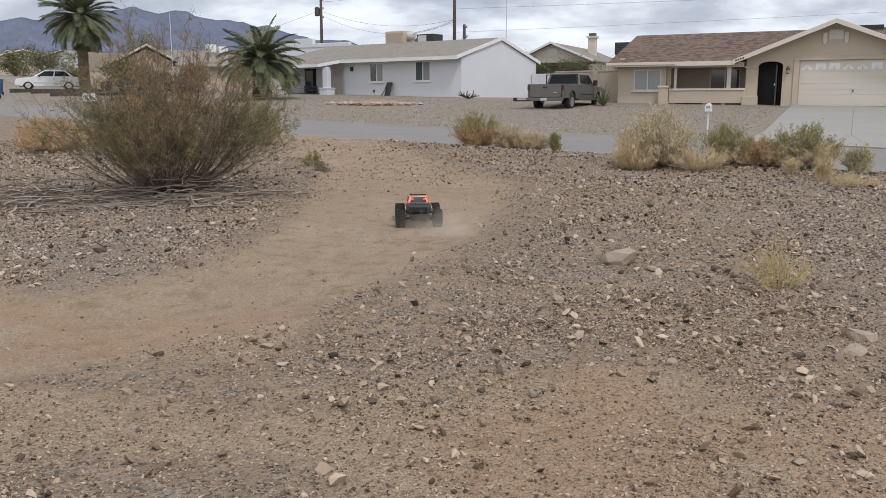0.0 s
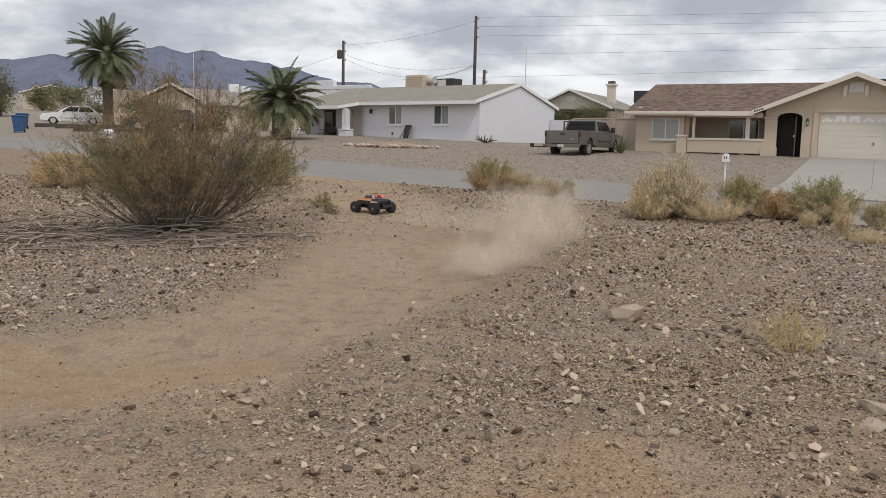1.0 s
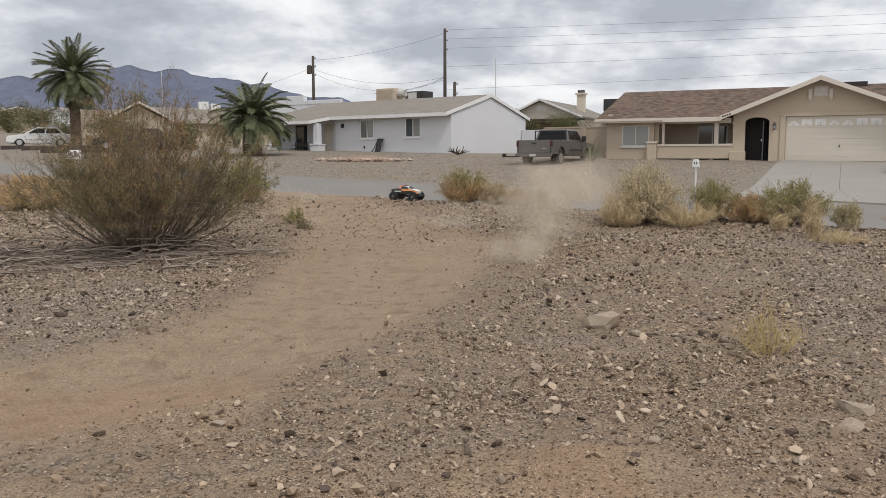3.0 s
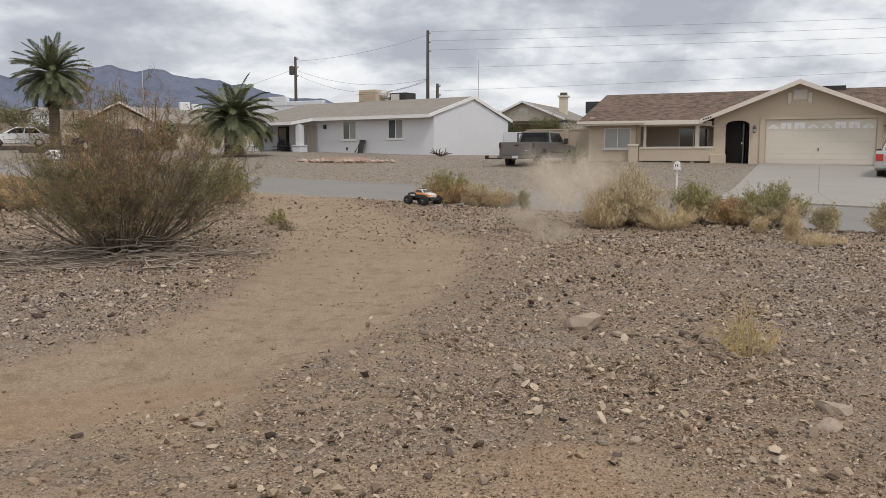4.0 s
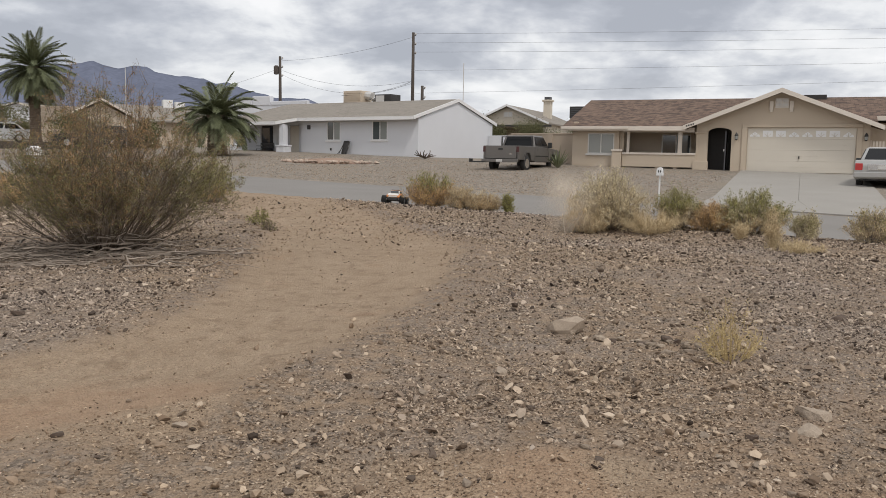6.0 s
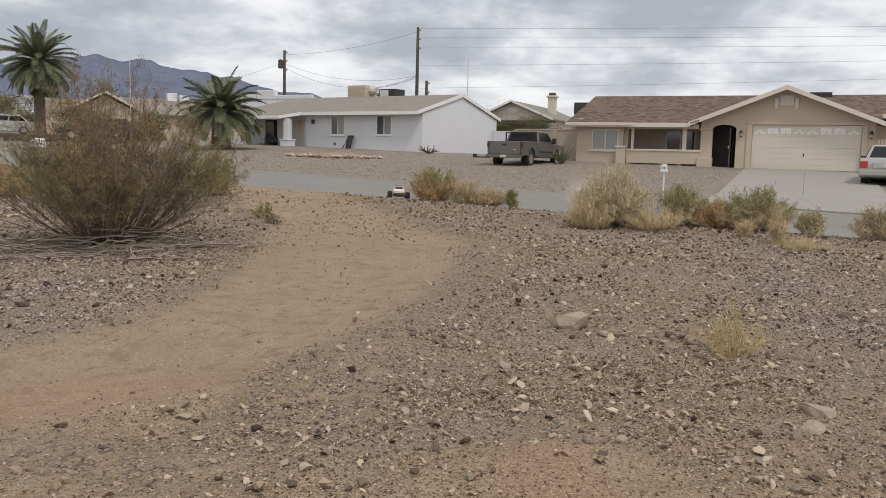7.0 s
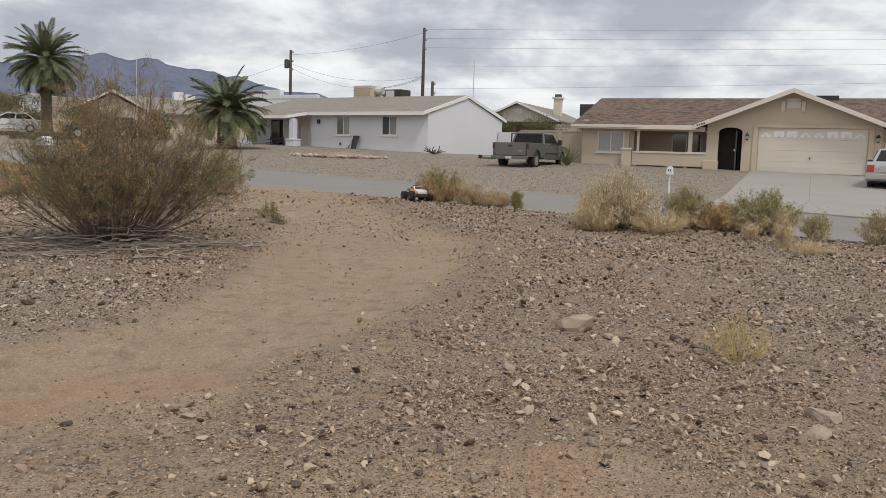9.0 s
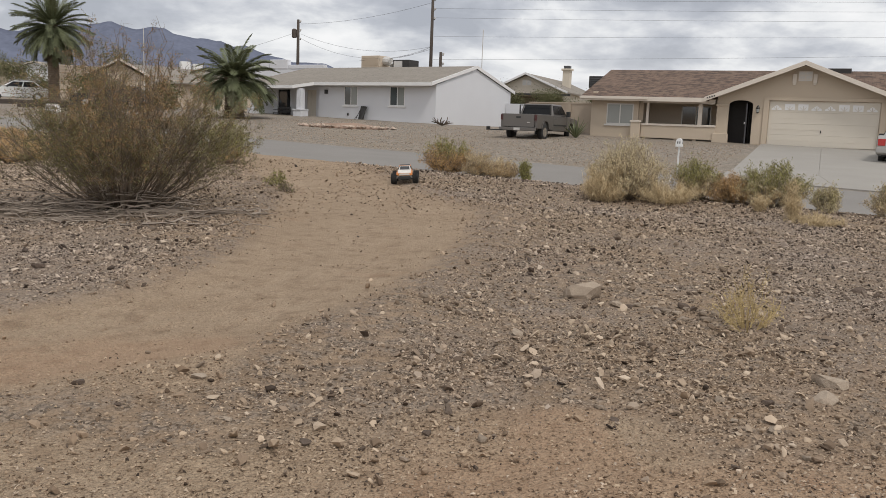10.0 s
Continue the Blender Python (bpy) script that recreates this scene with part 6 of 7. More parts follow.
def pickup(x, y, yaw):
    t = thing("pickup_truck", pose(x, y, height_at(x, y) - 0.03, 0, 0, yaw), "grey-brown crew-cab pickup truck parked on gravel", "pickup truck")
    W = 0.95
    # bed: floor, two sides and tailgate, open above
    part("bed", boxes((-W + 0.1, W - 0.1, 0.10, 1.95, 0.62, 0.70)), M_PLASTIC, t)
    for s in (-1, 1):
        prof = [(0.06, 0.55), (0.62, 0.55), (0.70, 0.78), (0.90, 0.92), (1.20, 0.92), (1.40, 0.78), (1.48, 0.55), (2.0, 0.50), (2.0, 1.22), (0.06, 1.22)]
        part("bed_side", prism(prof, "x", s * W - (0.1 if s > 0 else 0), s * W + (0.1 if s < 0 else 0), 0.015), M_TRUCK, t)
        part("wheel_arch", prism([(0.58, 0.55), (0.66, 0.80), (0.88, 0.96), (1.22, 0.96), (1.44, 0.80), (1.52, 0.55), (1.46, 0.55), (1.38, 0.78), (1.19, 0.91), (0.91, 0.91), (0.72, 0.78), (0.64, 0.55)], "x", s * (W + 0.002), s * (W + 0.04)), M_TRUCK, t)
        part("tail_light", boxes((s * W - (0.13 if s > 0 else -0.0), s * W + (0.13 if s < 0 else 0.0), 0.015, 0.06, 0.92, 1.18), bevel=0.008), M_TRUCK_LENS, t, "dark red tail light")
    g = part("tailgate", boxes((-W + 0.135, W - 0.135, 0.0, 0.09, 0.60, 1.22), bevel=0.015), M_TRUCK, t)
    part("handle", boxes((-0.12, 0.12, -0.02, -0.003, 1.02, 1.10), bevel=0.01), M_PLASTIC, g)
    part("badge", boxes((0.45, 0.62, -0.012, -0.003, 0.80, 0.84)), M_CHROME, g)
    b = part("rear_bumper", boxes((-W, W, -0.16, -0.01, 0.42, 0.58), bevel=0.02), M_TRUCK, t, "grey rear step bumper")
    part("number_plate", boxes((-0.16, 0.16, -0.175, -0.163, 0.44, 0.56)), M_ALU, b)
    part("hitch", boxes((-0.05, 0.05, -0.34, -0.162, 0.34, 0.42)), M_DARK, b)
    part("cargo_rack", boxes((-1.55, -0.75, -0.30, 0.02, 0.40, 0.46), (-1.55, -1.50, -0.30, 0.02, 0.46, 0.58)), M_DARK, t, "dark rear cargo rack")
    # cab and bonnet
    part("body", prism([(2.02, 0.45), (3.85, 0.45), (3.85, 1.18), (2.02, 1.24)], "x", -W, W, 0.04), M_TRUCK, t)
    prof = [(3.87, 0.45), (4.05, 0.45), (4.15, 0.75), (4.35, 0.9), (4.65, 0.9), (4.85, 0.75), (4.95, 0.45), (5.35, 0.45), (5.38, 1.0), (5.2, 1.10), (3.87, 1.20)]
    part("front_body", prism(prof, "x", -W, W, 0.03), M_TRUCK, t)
    cab = greenhouse(t, M_TRUCK, 1.84, 1.52, 2.05, 2.22, 3.45, 4.0, 1.20, 1.78, 2)
    for s in (-1, 1):
        part("mirror", boxes((s * 1.0, s * 1.22, 3.55, 3.66, 1.18, 1.46) if s > 0 else (-1.22, -1.0, 3.55, 3.66, 1.18, 1.46), bevel=0.03), M_PLASTIC, t, "black towing mirror")
        part("door_handle", boxes((s * W if s > 0 else -W - 0.02, W + 0.02 if s > 0 else -W, 2.25, 2.40, 1.05, 1.09)), M_CHROME, t)
        part("side_trim", boxes((s * W if s > 0 else -W - 0.015, W + 0.015 if s > 0 else -W, 2.1, 3.8, 0.72, 0.78)), M_PLASTIC, t)
    for x0 in (-0.85, 0.80):
        part("rack_post", boxes((x0, x0 + 0.05, 1.90, 1.96, 1.22, 1.72)), M_DARK, t)
    part("rack_bar", tube(bmesh.new(), [(-0.82, 1.93, 1.70), (0.82, 1.93, 1.70)], 0.022, 6), M_DARK, t, "black headache rack bar")
    for x0 in (-0.83, 0.83):
        for y0 in (1.05, 4.5):
            road_wheel(t, x0, y0, 0.38, 0.24)
    return t


TRUCK = pickup(3.0, 37.4, -29.5)
TRUCK.scale = (0.92, 0.92, 0.92)


def sedan(x, y, yaw, paint, label, wagon=False, rack=False):
    t = thing("car", pose(x, y, height_at(x, y) + 0.01, 0, 0, yaw), label, "car")
    W, L = 0.93, 4.75
    arch0, arch1 = 1.05, 3.85
    prof = [(0.0, 0.32), (arch0 - 0.38, 0.25), (arch0 - 0.32, 0.48), (arch0 - 0.15, 0.64), (arch0 + 0.15, 0.64), (arch0 + 0.32, 0.48), (arch0 + 0.38, 0.22),
            (arch1 - 0.38, 0.22), (arch1 - 0.32, 0.48), (arch1 - 0.15, 0.64), (arch1 + 0.15, 0.64), (arch1 + 0.32, 0.48), (arch1 + 0.38, 0.25), (L, 0.32), (L, 0.62), (L - 0.15, 0.80), (L - 1.25, 0.95), (0.12, 0.98), (0.0, 0.80)]
    part("body", prism(prof, "x", -W, W, 0.05), paint, t)
    part("underside", boxes((-W + 0.15, W - 0.15, 0.3, L - 0.3, 0.24, 0.6)), M_PLASTIC, t)
    if wagon:
        greenhouse(t, paint, 1.68, 1.34, 0.10, 0.55, 2.75, 3.65, 0.95, 1.45, 3)
    else:
        greenhouse(t, paint, 1.62, 1.28, 0.62, 1.25, 2.65, 3.55, 0.95, 1.46, 2, M_TINT, 0.10)
    for s in (-1, 1):
        part("tail_light", boxes((min(s * 0.90, s * 0.66), max(s * 0.90, s * 0.66), -0.02, 0.05, 0.62, 0.86), bevel=0.012), M_RED_LENS, t, "red tail light")
        part("mirror", boxes((min(s * 0.93, s * 1.1), max(s * 0.93, s * 1.1), 3.0, 3.12, 0.95, 1.08), bevel=0.03), M_PLASTIC, t)
        part("head_light", boxes((min(s * 0.88, s * 0.6), max(s * 0.88, s * 0.6), L - 0.06, L + 0.01, 0.58, 0.72), bevel=0.01), M_CHROME, t)
        part("rocker_trim", boxes((min(s * 0.932, s * 0.95), max(s * 0.932, s * 0.95), 1.45, 3.45, 0.50, 0.55)), M_CHROME, t)
    part("rear_bumper", boxes((-0.94, 0.94, -0.10, -0.003, 0.36, 0.56), bevel=0.03), paint, t)
    part("plate_panel", boxes((-0.5, 0.5, -0.03, -0.002, 0.62, 0.84), bevel=0.01), M_CHROME, t)
    part("number_plate", boxes((-0.17, 0.17, -0.045, -0.032, 0.66, 0.80)), M_ALU, t)
    for x0 in (-0.80, 0.80):
        for y0 in (arch0, arch1):
            road_wheel(t, x0, y0, 0.32, 0.2)
    if rack:
        for s in (-0.5, 0.5):
            part("roof_rail", tube(bmesh.new(), [(s, 0.8, 1.53), (s, 2.5, 1.53)], 0.02, 6), M_CHROME, t)
        for y0 in (1.0, 2.2):
            part("cross_bar", boxes((-0.6, 0.6, y0, y0 + 0.05, 1.45, 1.55)), M_PLASTIC, t)
    return t


sedan(15.75, 29.3, -31, M_SILVER, "silver sedan with red tail lights parked on the driveway side")
sedan(-20.2, 56.5, 110, M_PLASTIC, "dark station wagon parked behind the creosote bush", True)
sedan(-30.6, 64.9, 117, M_CAR_WHITE, "white sedan with a roof rack parked by the street", False, True)

# ---- the radio-controlled monster truck ----
M_ORANGE = mat("orange_body_shell", (0.72, 0.27, 0.07), 0.4, vary=0.12, scale=10.0, bump=0.0, gloss=0.5)
M_SHELL_WHITE = mat("pale_body_graphic", (0.70, 0.66, 0.61), 0.4, vary=0.1, scale=12.0, bump=0.0)
M_TAIL = mat("lit_tail_lamp", (0.6, 0.03, 0.02), 0.3, vary=0.1, bump=0.0, emit=(1.0, 0.05, 0.03), power=2.5)
M_LAMP = mat("lit_white_lamp", (0.8, 0.8, 0.78), 0.3, vary=0.05, bump=0.0, emit=(1.0, 0.93, 0.8), power=2.5)


def rc_truck():
    t = thing("toy_truck", pose(-0.76, 8.6, 0.07), "orange, white and black radio-controlled monster truck", "toy truck")
    t.scale = (0.91, 0.91, 0.91)
    part("chassis", boxes((-0.085, 0.085, -0.30, 0.30, 0.085, 0.135), (-0.06, 0.06, -0.34, -0.25, 0.10, 0.16), (-0.06, 0.06, 0.25, 0.34, 0.10, 0.16), bevel=0.01), M_PLASTIC, t, "black chassis tub")
    # shell: orange front with a pale bonnet, black bed
    def hull(rows):
        return loft([[(-w, y, z0), (w, y, z0), (w * 1.04, y, (z0 + z1) / 2), (w * 0.86, y, z1), (-w * 0.86, y, z1), (-w * 1.04, y, (z0 + z1) / 2)] for y, w, z0, z1 in rows])
    body = part("body_shell", hull(((-0.08, 0.148, 0.157, 0.265), (0.12, 0.15, 0.155, 0.262), (0.24, 0.14, 0.16, 0.243), (0.31, 0.12, 0.17, 0.215))), M_ORANGE, t, "orange painted front shell")
    part("bed_shell", hull(((-0.30, 0.13, 0.185, 0.245), (-0.27, 0.145, 0.165, 0.262), (-0.082, 0.148, 0.157, 0.264))), M_PLASTIC, body, "black rear bed shell")
    part("nose_panel", prism([(-0.11, 0.176), (0.11, 0.176), (0.098, 0.212), (-0.098, 0.212)], "y", 0.311, 0.318), M_SHELL_WHITE, body, "pale nose panel")
    part("bonnet_panel", prism([(0.13, 0.264), (0.24, 0.246), (0.308, 0.218), (0.308, 0.223), (0.24, 0.252), (0.13, 0.270)], "x", -0.128, 0.128), M_SHELL_WHITE, body, "pale bonnet panel")
    cab = loft([[(-0.125, -0.13, 0.262), (0.125, -0.13, 0.262), (0.125, 0.15, 0.262), (-0.125, 0.15, 0.262)], [(-0.10, -0.085, 0.335), (0.10, -0.085, 0.335), (0.10, 0.055, 0.335), (-0.10, 0.055, 0.335)]])
    bmesh.ops.bevel(cab, geom=list(cab.edges), offset=0.012, segments=2, profile=0.5, affect="EDGES")
    c = part("cab", cab, M_SHELL_WHITE, body, "pale cab")
    quad_pane([(-0.095, -0.128, 0.275), (0.095, -0.128, 0.275), (0.082, -0.098, 0.325), (-0.082, -0.098, 0.325)], M_GLASS_DARK, c)
    quad_pane([(-0.10, 0.138, 0.272), (0.10, 0.138, 0.272), (0.085, 0.073, 0.322), (-0.085, 0.073, 0.322)], M_GLASS_DARK, c)
    for s in (-1, 1):
        quad_pane([(s * 0.122, -0.10, 0.275), (s * 0.122, 0.11, 0.275), (s * 0.108, 0.045, 0.322), (s * 0.108, -0.07, 0.322)], M_GLASS_DARK, c)
        part("side_graphic", prism([(-0.26, 0.195), (-0.10, 0.195), (-0.06, 0.225), (-0.24, 0.225)], "x", s * 0.150, s * 0.1545), M_SHELL_WHITE, body, "pale side graphic")
        part("fender_graphic", prism([(0.13, 0.185), (0.30, 0.18), (0.26, 0.225), (0.16, 0.235)], "x", s * 0.130, s * 0.158), M_ORANGE, body, "orange wing flare")
        part("side_skirt", prism([(-0.08, 0.157), (0.24, 0.16), (0.30, 0.17), (0.28, 0.205), (0.20, 0.230), (-0.08, 0.230)], "x", s * 0.1585, s * 0.164), M_PLASTIC, body, "black lower side")
        part("tail_lamp", boxes((min(s * 0.06, s * 0.095), max(s * 0.06, s * 0.095), -0.142, -0.132, 0.302, 0.318)), M_TAIL, body, "glowing red rear lamp")
        part("head_lamp", boxes((min(s * 0.03, s * 0.10), max(s * 0.03, s * 0.10), 0.302, 0.315, 0.182, 0.205), bevel=0.004), M_LAMP, body, "lit white headlamp")
    part("roof_graphic", boxes((-0.092, 0.092, -0.080, 0.0, 0.336, 0.340)), M_ORANGE, c, "orange rear roof panel")
    for s in (-1, 1):
        part("cab_pillar", tube(bmesh.new(), [(s * 0.127, -0.134, 0.264), (s * 0.100, -0.090, 0.338), (s * 0.104, -0.02, 0.338), (s * 0.128, 0.05, 0.266)], 0.009, 6), M_ORANGE, c, "orange cab hoop")
    part("bed_cover", boxes((-0.11, 0.11, -0.265, -0.14, 0.262, 0.270), bevel=0.003), M_PLASTIC, body)
    part("light_bar", boxes((-0.10, 0.10, -0.03, 0.0, 0.341, 0.356), bevel=0.004), M_PLASTIC, c)
    # bumpers, wheelie bar, shock towers, suspension
    part("front_bumper", boxes((-0.13, 0.13, 0.33, 0.365, 0.10, 0.155), (-0.05, 0.05, 0.30, 0.33, 0.10, 0.13), bevel=0.008), M_PLASTIC, t)
    part("rear_bumper", boxes((-0.12, 0.12, -0.37, -0.335, 0.12, 0.165), (-0.11, -0.09, -0.345, -0.30, 0.16, 0.25), (0.09, 0.11, -0.345, -0.30, 0.16, 0.25), (-0.11, 0.11, -0.35, -0.335, 0.235, 0.255), bevel=0.005), M_PLASTIC, t)
    wheels = []
    for y in (-0.24, 0.24):
        part("shock_tower", boxes((-0.11, 0.11, y - 0.008, y + 0.008, 0.13, 0.175 + 0.02)), M_PLASTIC, t)
        for s in (-1, 1):
            part("suspension_arm", tube(bmesh.new(), [(s * 0.06, y, 0.11), (s * 0.19, y, 0.10)], 0.014, 6), M_PLASTIC, t)
            part("shock", tube(bmesh.new(), [(s * 0.09, y + 0.02, 0.19), (s * 0.17, y + 0.02, 0.11)], 0.016, 8), M_ALU, t, "metal shock absorber")
            w = new("wheel")
            w.parent = t
            w.matrix_basis = pose(s * 0.215, y, 0.102)
            r, wd = 0.102, 0.115
            bm = lathe(bmesh.new(), [(r * 0.55, -wd / 2), (r * 0.86, -wd / 2), (r * 0.94, -wd * 0.38), (r * 0.94, wd * 0.38), (r * 0.86, wd / 2), (r * 0.55, wd / 2)], 24, "x")
            for j in range(16):
                for side in (-1, 1):
                    a = 2 * math.pi * (j + (0.5 if side > 0 else 0)) / 16
                    m = Matrix.Rotation(a, 4, "X") @ Matrix.Translation((side * wd * 0.22, 0, r * 0.965)) @ Matrix.Rotation(side * 0.5, 4, "Z") @ Matrix.Diagonal((wd * 0.42, 0.016, 0.014, 1))
                    bmesh.ops.create_cube(bm, size=1.0, matrix=m)
            part("tyre", bm, M_TYRE, w, "chunky black rubber tyre")
            part("rim", lathe(bmesh.new(), [(r * 0.12, s * wd * 0.40), (r * 0.30, s * wd * 0.30), (r * 0.52, s * wd * 0.42), (r * 0.56, s * wd * 0.51)], 16, "x"), M_PLASTIC, w)
            part("hub_nut", lathe(bmesh.new(), [(0.012, s * wd * 0.38), (0.012, s * wd * 0.52)], 6, "x"), M_ALU, w)
            wheels.append(w)
    return t, wheels


RC, RC_WHEELS = rc_truck()

# ---- dust thrown up by the wheels ----


def dust_mat():
    """Thin airborne dust: each flake is densest at its middle and fades to nothing at its rim."""
    m = bpy.data.materials.new("airborne_dust")
    m.use_nodes = True
    t, l = m.node_tree.nodes, m.node_tree.links
    t.remove(t["Principled BSDF"])
    d, tr, cl = t.new("ShaderNodeBsdfDiffuse"), t.new("ShaderNodeBsdfTranslucent"), t.new("ShaderNodeBsdfTransparent")
    d.inputs[0].default_value = tr.inputs[0].default_value = (0.78, 0.69, 0.575, 1)
    body, out = t.new("ShaderNodeMixShader"), t.new("ShaderNodeMixShader")
    body.inputs[0].default_value = 0.5
    l.new(d.outputs[0], body.inputs[1])
    l.new(tr.outputs[0], body.inputs[2])
    at, tc, n = t.new("ShaderNodeAttribute"), t.new("ShaderNodeTexCoord"), t.new("ShaderNodeTexNoise")
    at.attribute_name = "haze"
    n.inputs["Scale"].default_value, n.inputs["Detail"].default_value = 3.5, 4.0
    l.new(tc.outputs["Object"], n.inputs["Vector"])
    r, k = t.new("ShaderNodeMapRange"), t.new("ShaderNodeMath")
    r.inputs[1].default_value, r.inputs[2].default_value, r.inputs[3].default_value = 0.32, 0.62, 0.15
    k.operation = "MULTIPLY"
    l.new(n.outputs["Fac"], r.inputs[0])
    l.new(r.outputs[0], k.inputs[0])
    l.new(at.outputs["Fac"], k.inputs[1])
    l.new(k.outputs[0], out.inputs[0])
    l.new(cl.outputs[0], out.inputs[1])
    l.new(body.outputs[0], out.inputs[2])
    l.new(out.outputs[0], t["Material Output"].inputs[0])
    return m


M_DUST = dust_mat()
scene.cycles.transparent_max_bounces = 48


def dust_puff(seed, wide, tall, flakes, density):
    """A loose cloud of soft lens-shaped flakes turned every way."""
    r = np.random.default_rng(seed)
    seg, rings = 14, ((0.0, 1.0), (0.28, 0.82), (0.55, 0.42), (0.8, 0.11), (1.0, 0.0))
    V, F, A, o = [], [], [], 0
    for i in range(flakes):
        c = r.normal(0, 0.45, 3) * np.array((wide, wide, tall))
        c[2] = abs(c[2]) + 0.3 * tall
        nrm = r.normal(0, 1, 3) * np.array((1, 1, 0.45))
        nrm /= np.linalg.norm(nrm)
        u = np.cross(nrm, (0.3, 0.2, 1.0))
        u /= np.linalg.norm(u)
        v = np.cross(nrm, u)
        size = r.uniform(0.55, 1.1)
        peak = density * r.uniform(0.6, 1.3)
        for q, d in rings:
            for k in range(seg):
                a = 2 * math.pi * k / seg
                lump = 1 + 0.18 * math.sin(2 * a + i) + 0.12 * math.sin(3 * a + 2 * i)
                w = q * size * lump
                p = c + u * (w * wide * math.cos(a)) + v * (w * (wide * abs(v[0] + v[1]) * 0.5 + tall * abs(v[2])) * math.sin(a)) + nrm * (0.10 * wide * (1 - q * q))
                V.append(p)
                A.append(peak * d)
        for j in range(len(rings) - 1):
            for k in range(seg):
                F.append((o + j * seg + k, o + j * seg + (k + 1) % seg, o + (j + 1) * seg + (k + 1) % seg, o + (j + 1) * seg + k))
        o += seg * len(rings)
    me = fast_mesh("dust_cloud", np.array(V), np.array(F))
    me.attributes.new("haze", "FLOAT", "POINT").data.foreach_set("value", np.array(A[:len(me.vertices)], np.float32))
    ob = finish("dust_cloud", me, M_DUST, smooth=True)
    return tagged(ob, "pale tan dust hanging in the air behind the toy truck", "dust", "dust clouds", "stuff")


# car track: seconds, x, y, heading (degrees left of straight ahead)
DRIVE = ((0.0, -0.72, 9.05, 6), (0.1, -0.69, 9.64, 28), (0.2, -0.685, 10.22, 48), (0.3, -0.73, 10.76, 55), (0.4, -0.77, 11.39, 50), (0.5, -0.835, 12.03, 47), (0.6, -0.99, 12.55, 42), (0.7, -1.215, 13.12, 38),
         (0.8, -1.46, 13.35, 40), (0.9, -1.72, 13.8, 48), (1.0, -2.00, 14.25, 54), (1.1, -2.29, 14.9, 46), (1.2, -2.62, 15.75, 34), (1.3, -2.86, 16.35, 20), (1.4, -3.05, 16.9, 6), (1.5, -3.20, 17.45, -10))
DRIVE2 = ((1.6, -3.25, 17.85, -34), (1.8, -3.08, 18.25, -70), (2.0, -2.73, 18.45, -92), (2.2, -2.36, 18.45, -96), (2.5, -1.85, 18.4, -98), (2.7, -1.60, 18.2, -101), (3.2, -1.05, 17.9, -115), (3.8, -0.62, 17.4, -130), (4.3, -0.46, 17.3, -132),
          (4.6, -0.53, 17.4, -140), (5.0, -0.74, 18.2, -164), (5.3, -0.78, 18.5, -180), (5.7, -0.77, 18.3, -192))
DRIVE3 = ((6.2, -0.85, 18.8, -186), (6.8, -0.86, 19.0, -178), (7.6, -0.74, 19.1, -172), (8.2, -0.62, 19.0, -165), (8.6, -0.52, 18.3, -158), (8.8, -0.50, 17.95, -156), (9.2, -0.57, 17.6, -160), (9.4, -0.67, 17.6, -170), (9.6, -0.76, 17.4, -178), (9.8, -0.79, 16.8, -180), (10.0, -0.80, 15.7, -180))


def drive_pose(t, x, y, yaw):
    h = Matrix.Rotation(radians(yaw), 3, "Z")
    f = h @ Vector((0, 0.24, 0))
    s = h @ Vector((0.21, 0, 0))
    zf, zb = height_at(x + f.x, y + f.y), height_at(x - f.x, y - f.y)
    zr, zl = height_at(x + s.x, y + s.y), height_at(x - s.x, y - s.y)
    pitch = math.degrees(math.atan2(zf - zb, 0.48))
    roll = -math.degrees(math.atan2(zr - zl, 0.42))
    return pose(x, y, (zf + zb + zr + zl) / 4, 0, 0, yaw) @ pose(0, 0, 0, pitch * 0.6, roll * 0.6, 0)


# dust: seconds of birth, place of birth, width, height, flakes, density, throw to the side, throw away from the start
PUFFS = ((-0.6, -1.3, 7.6, 0.60, 0.12, 6, 0.10, 0.2, 0.1), (-0.3, -0.95, 8.0, 0.50, 0.14, 6, 0.16, 0.3, 0.1), (-0.1, -0.65, 8.2, 0.42, 0.18, 7, 0.24, 0.4, 0.1),
         (0.02, -0.60, 8.4, 0.44, 0.24, 8, 0.34, 0.6, 0.2), (0.08, -0.55, 8.7, 0.46, 0.30, 9, 0.36, 0.9, 0.4), (0.15, -0.50, 9.0, 0.48, 0.38, 10, 0.38, 1.4, 0.7),
         (0.2, -0.45, 9.3, 0.48, 0.44, 10, 0.42, 1.8, 1.0), (0.26, -0.45, 9.6, 0.48, 0.46, 10, 0.42, 1.9, 1.4), (0.34, -0.5, 10.1, 0.48, 0.42, 9, 0.38, 1.6, 1.3),
         (0.42, -0.55, 10.7, 0.48, 0.36, 9, 0.32, 1.2, 0.9), (0.5, -0.65, 11.2, 0.48, 0.30, 8, 0.28, 0.9, 0.7), (0.6, -0.85, 11.8, 0.48, 0.26, 8, 0.24, 0.7, 0.6), (0.75, -1.1, 12.5, 0.50, 0.22, 7, 0.20, 0.5, 0.4),
         (0.95, -1.6, 13.4, 0.55, 0.20, 7, 0.18, 0.4, 0.3), (1.25, -2.4, 15.3, 0.55, 0.18, 6, 0.14, 0.3, 0.3), (1.6, -3.5, 17.6, 0.55, 0.30, 7, 0.26, -0.2, 0.1), (1.85, -3.6, 18.1, 0.65, 0.32, 7, 0.28, 0.1, 0.1), (2.1, -3.0, 18.2, 0.6, 0.26, 6, 0.22, 0.0, 0.1))
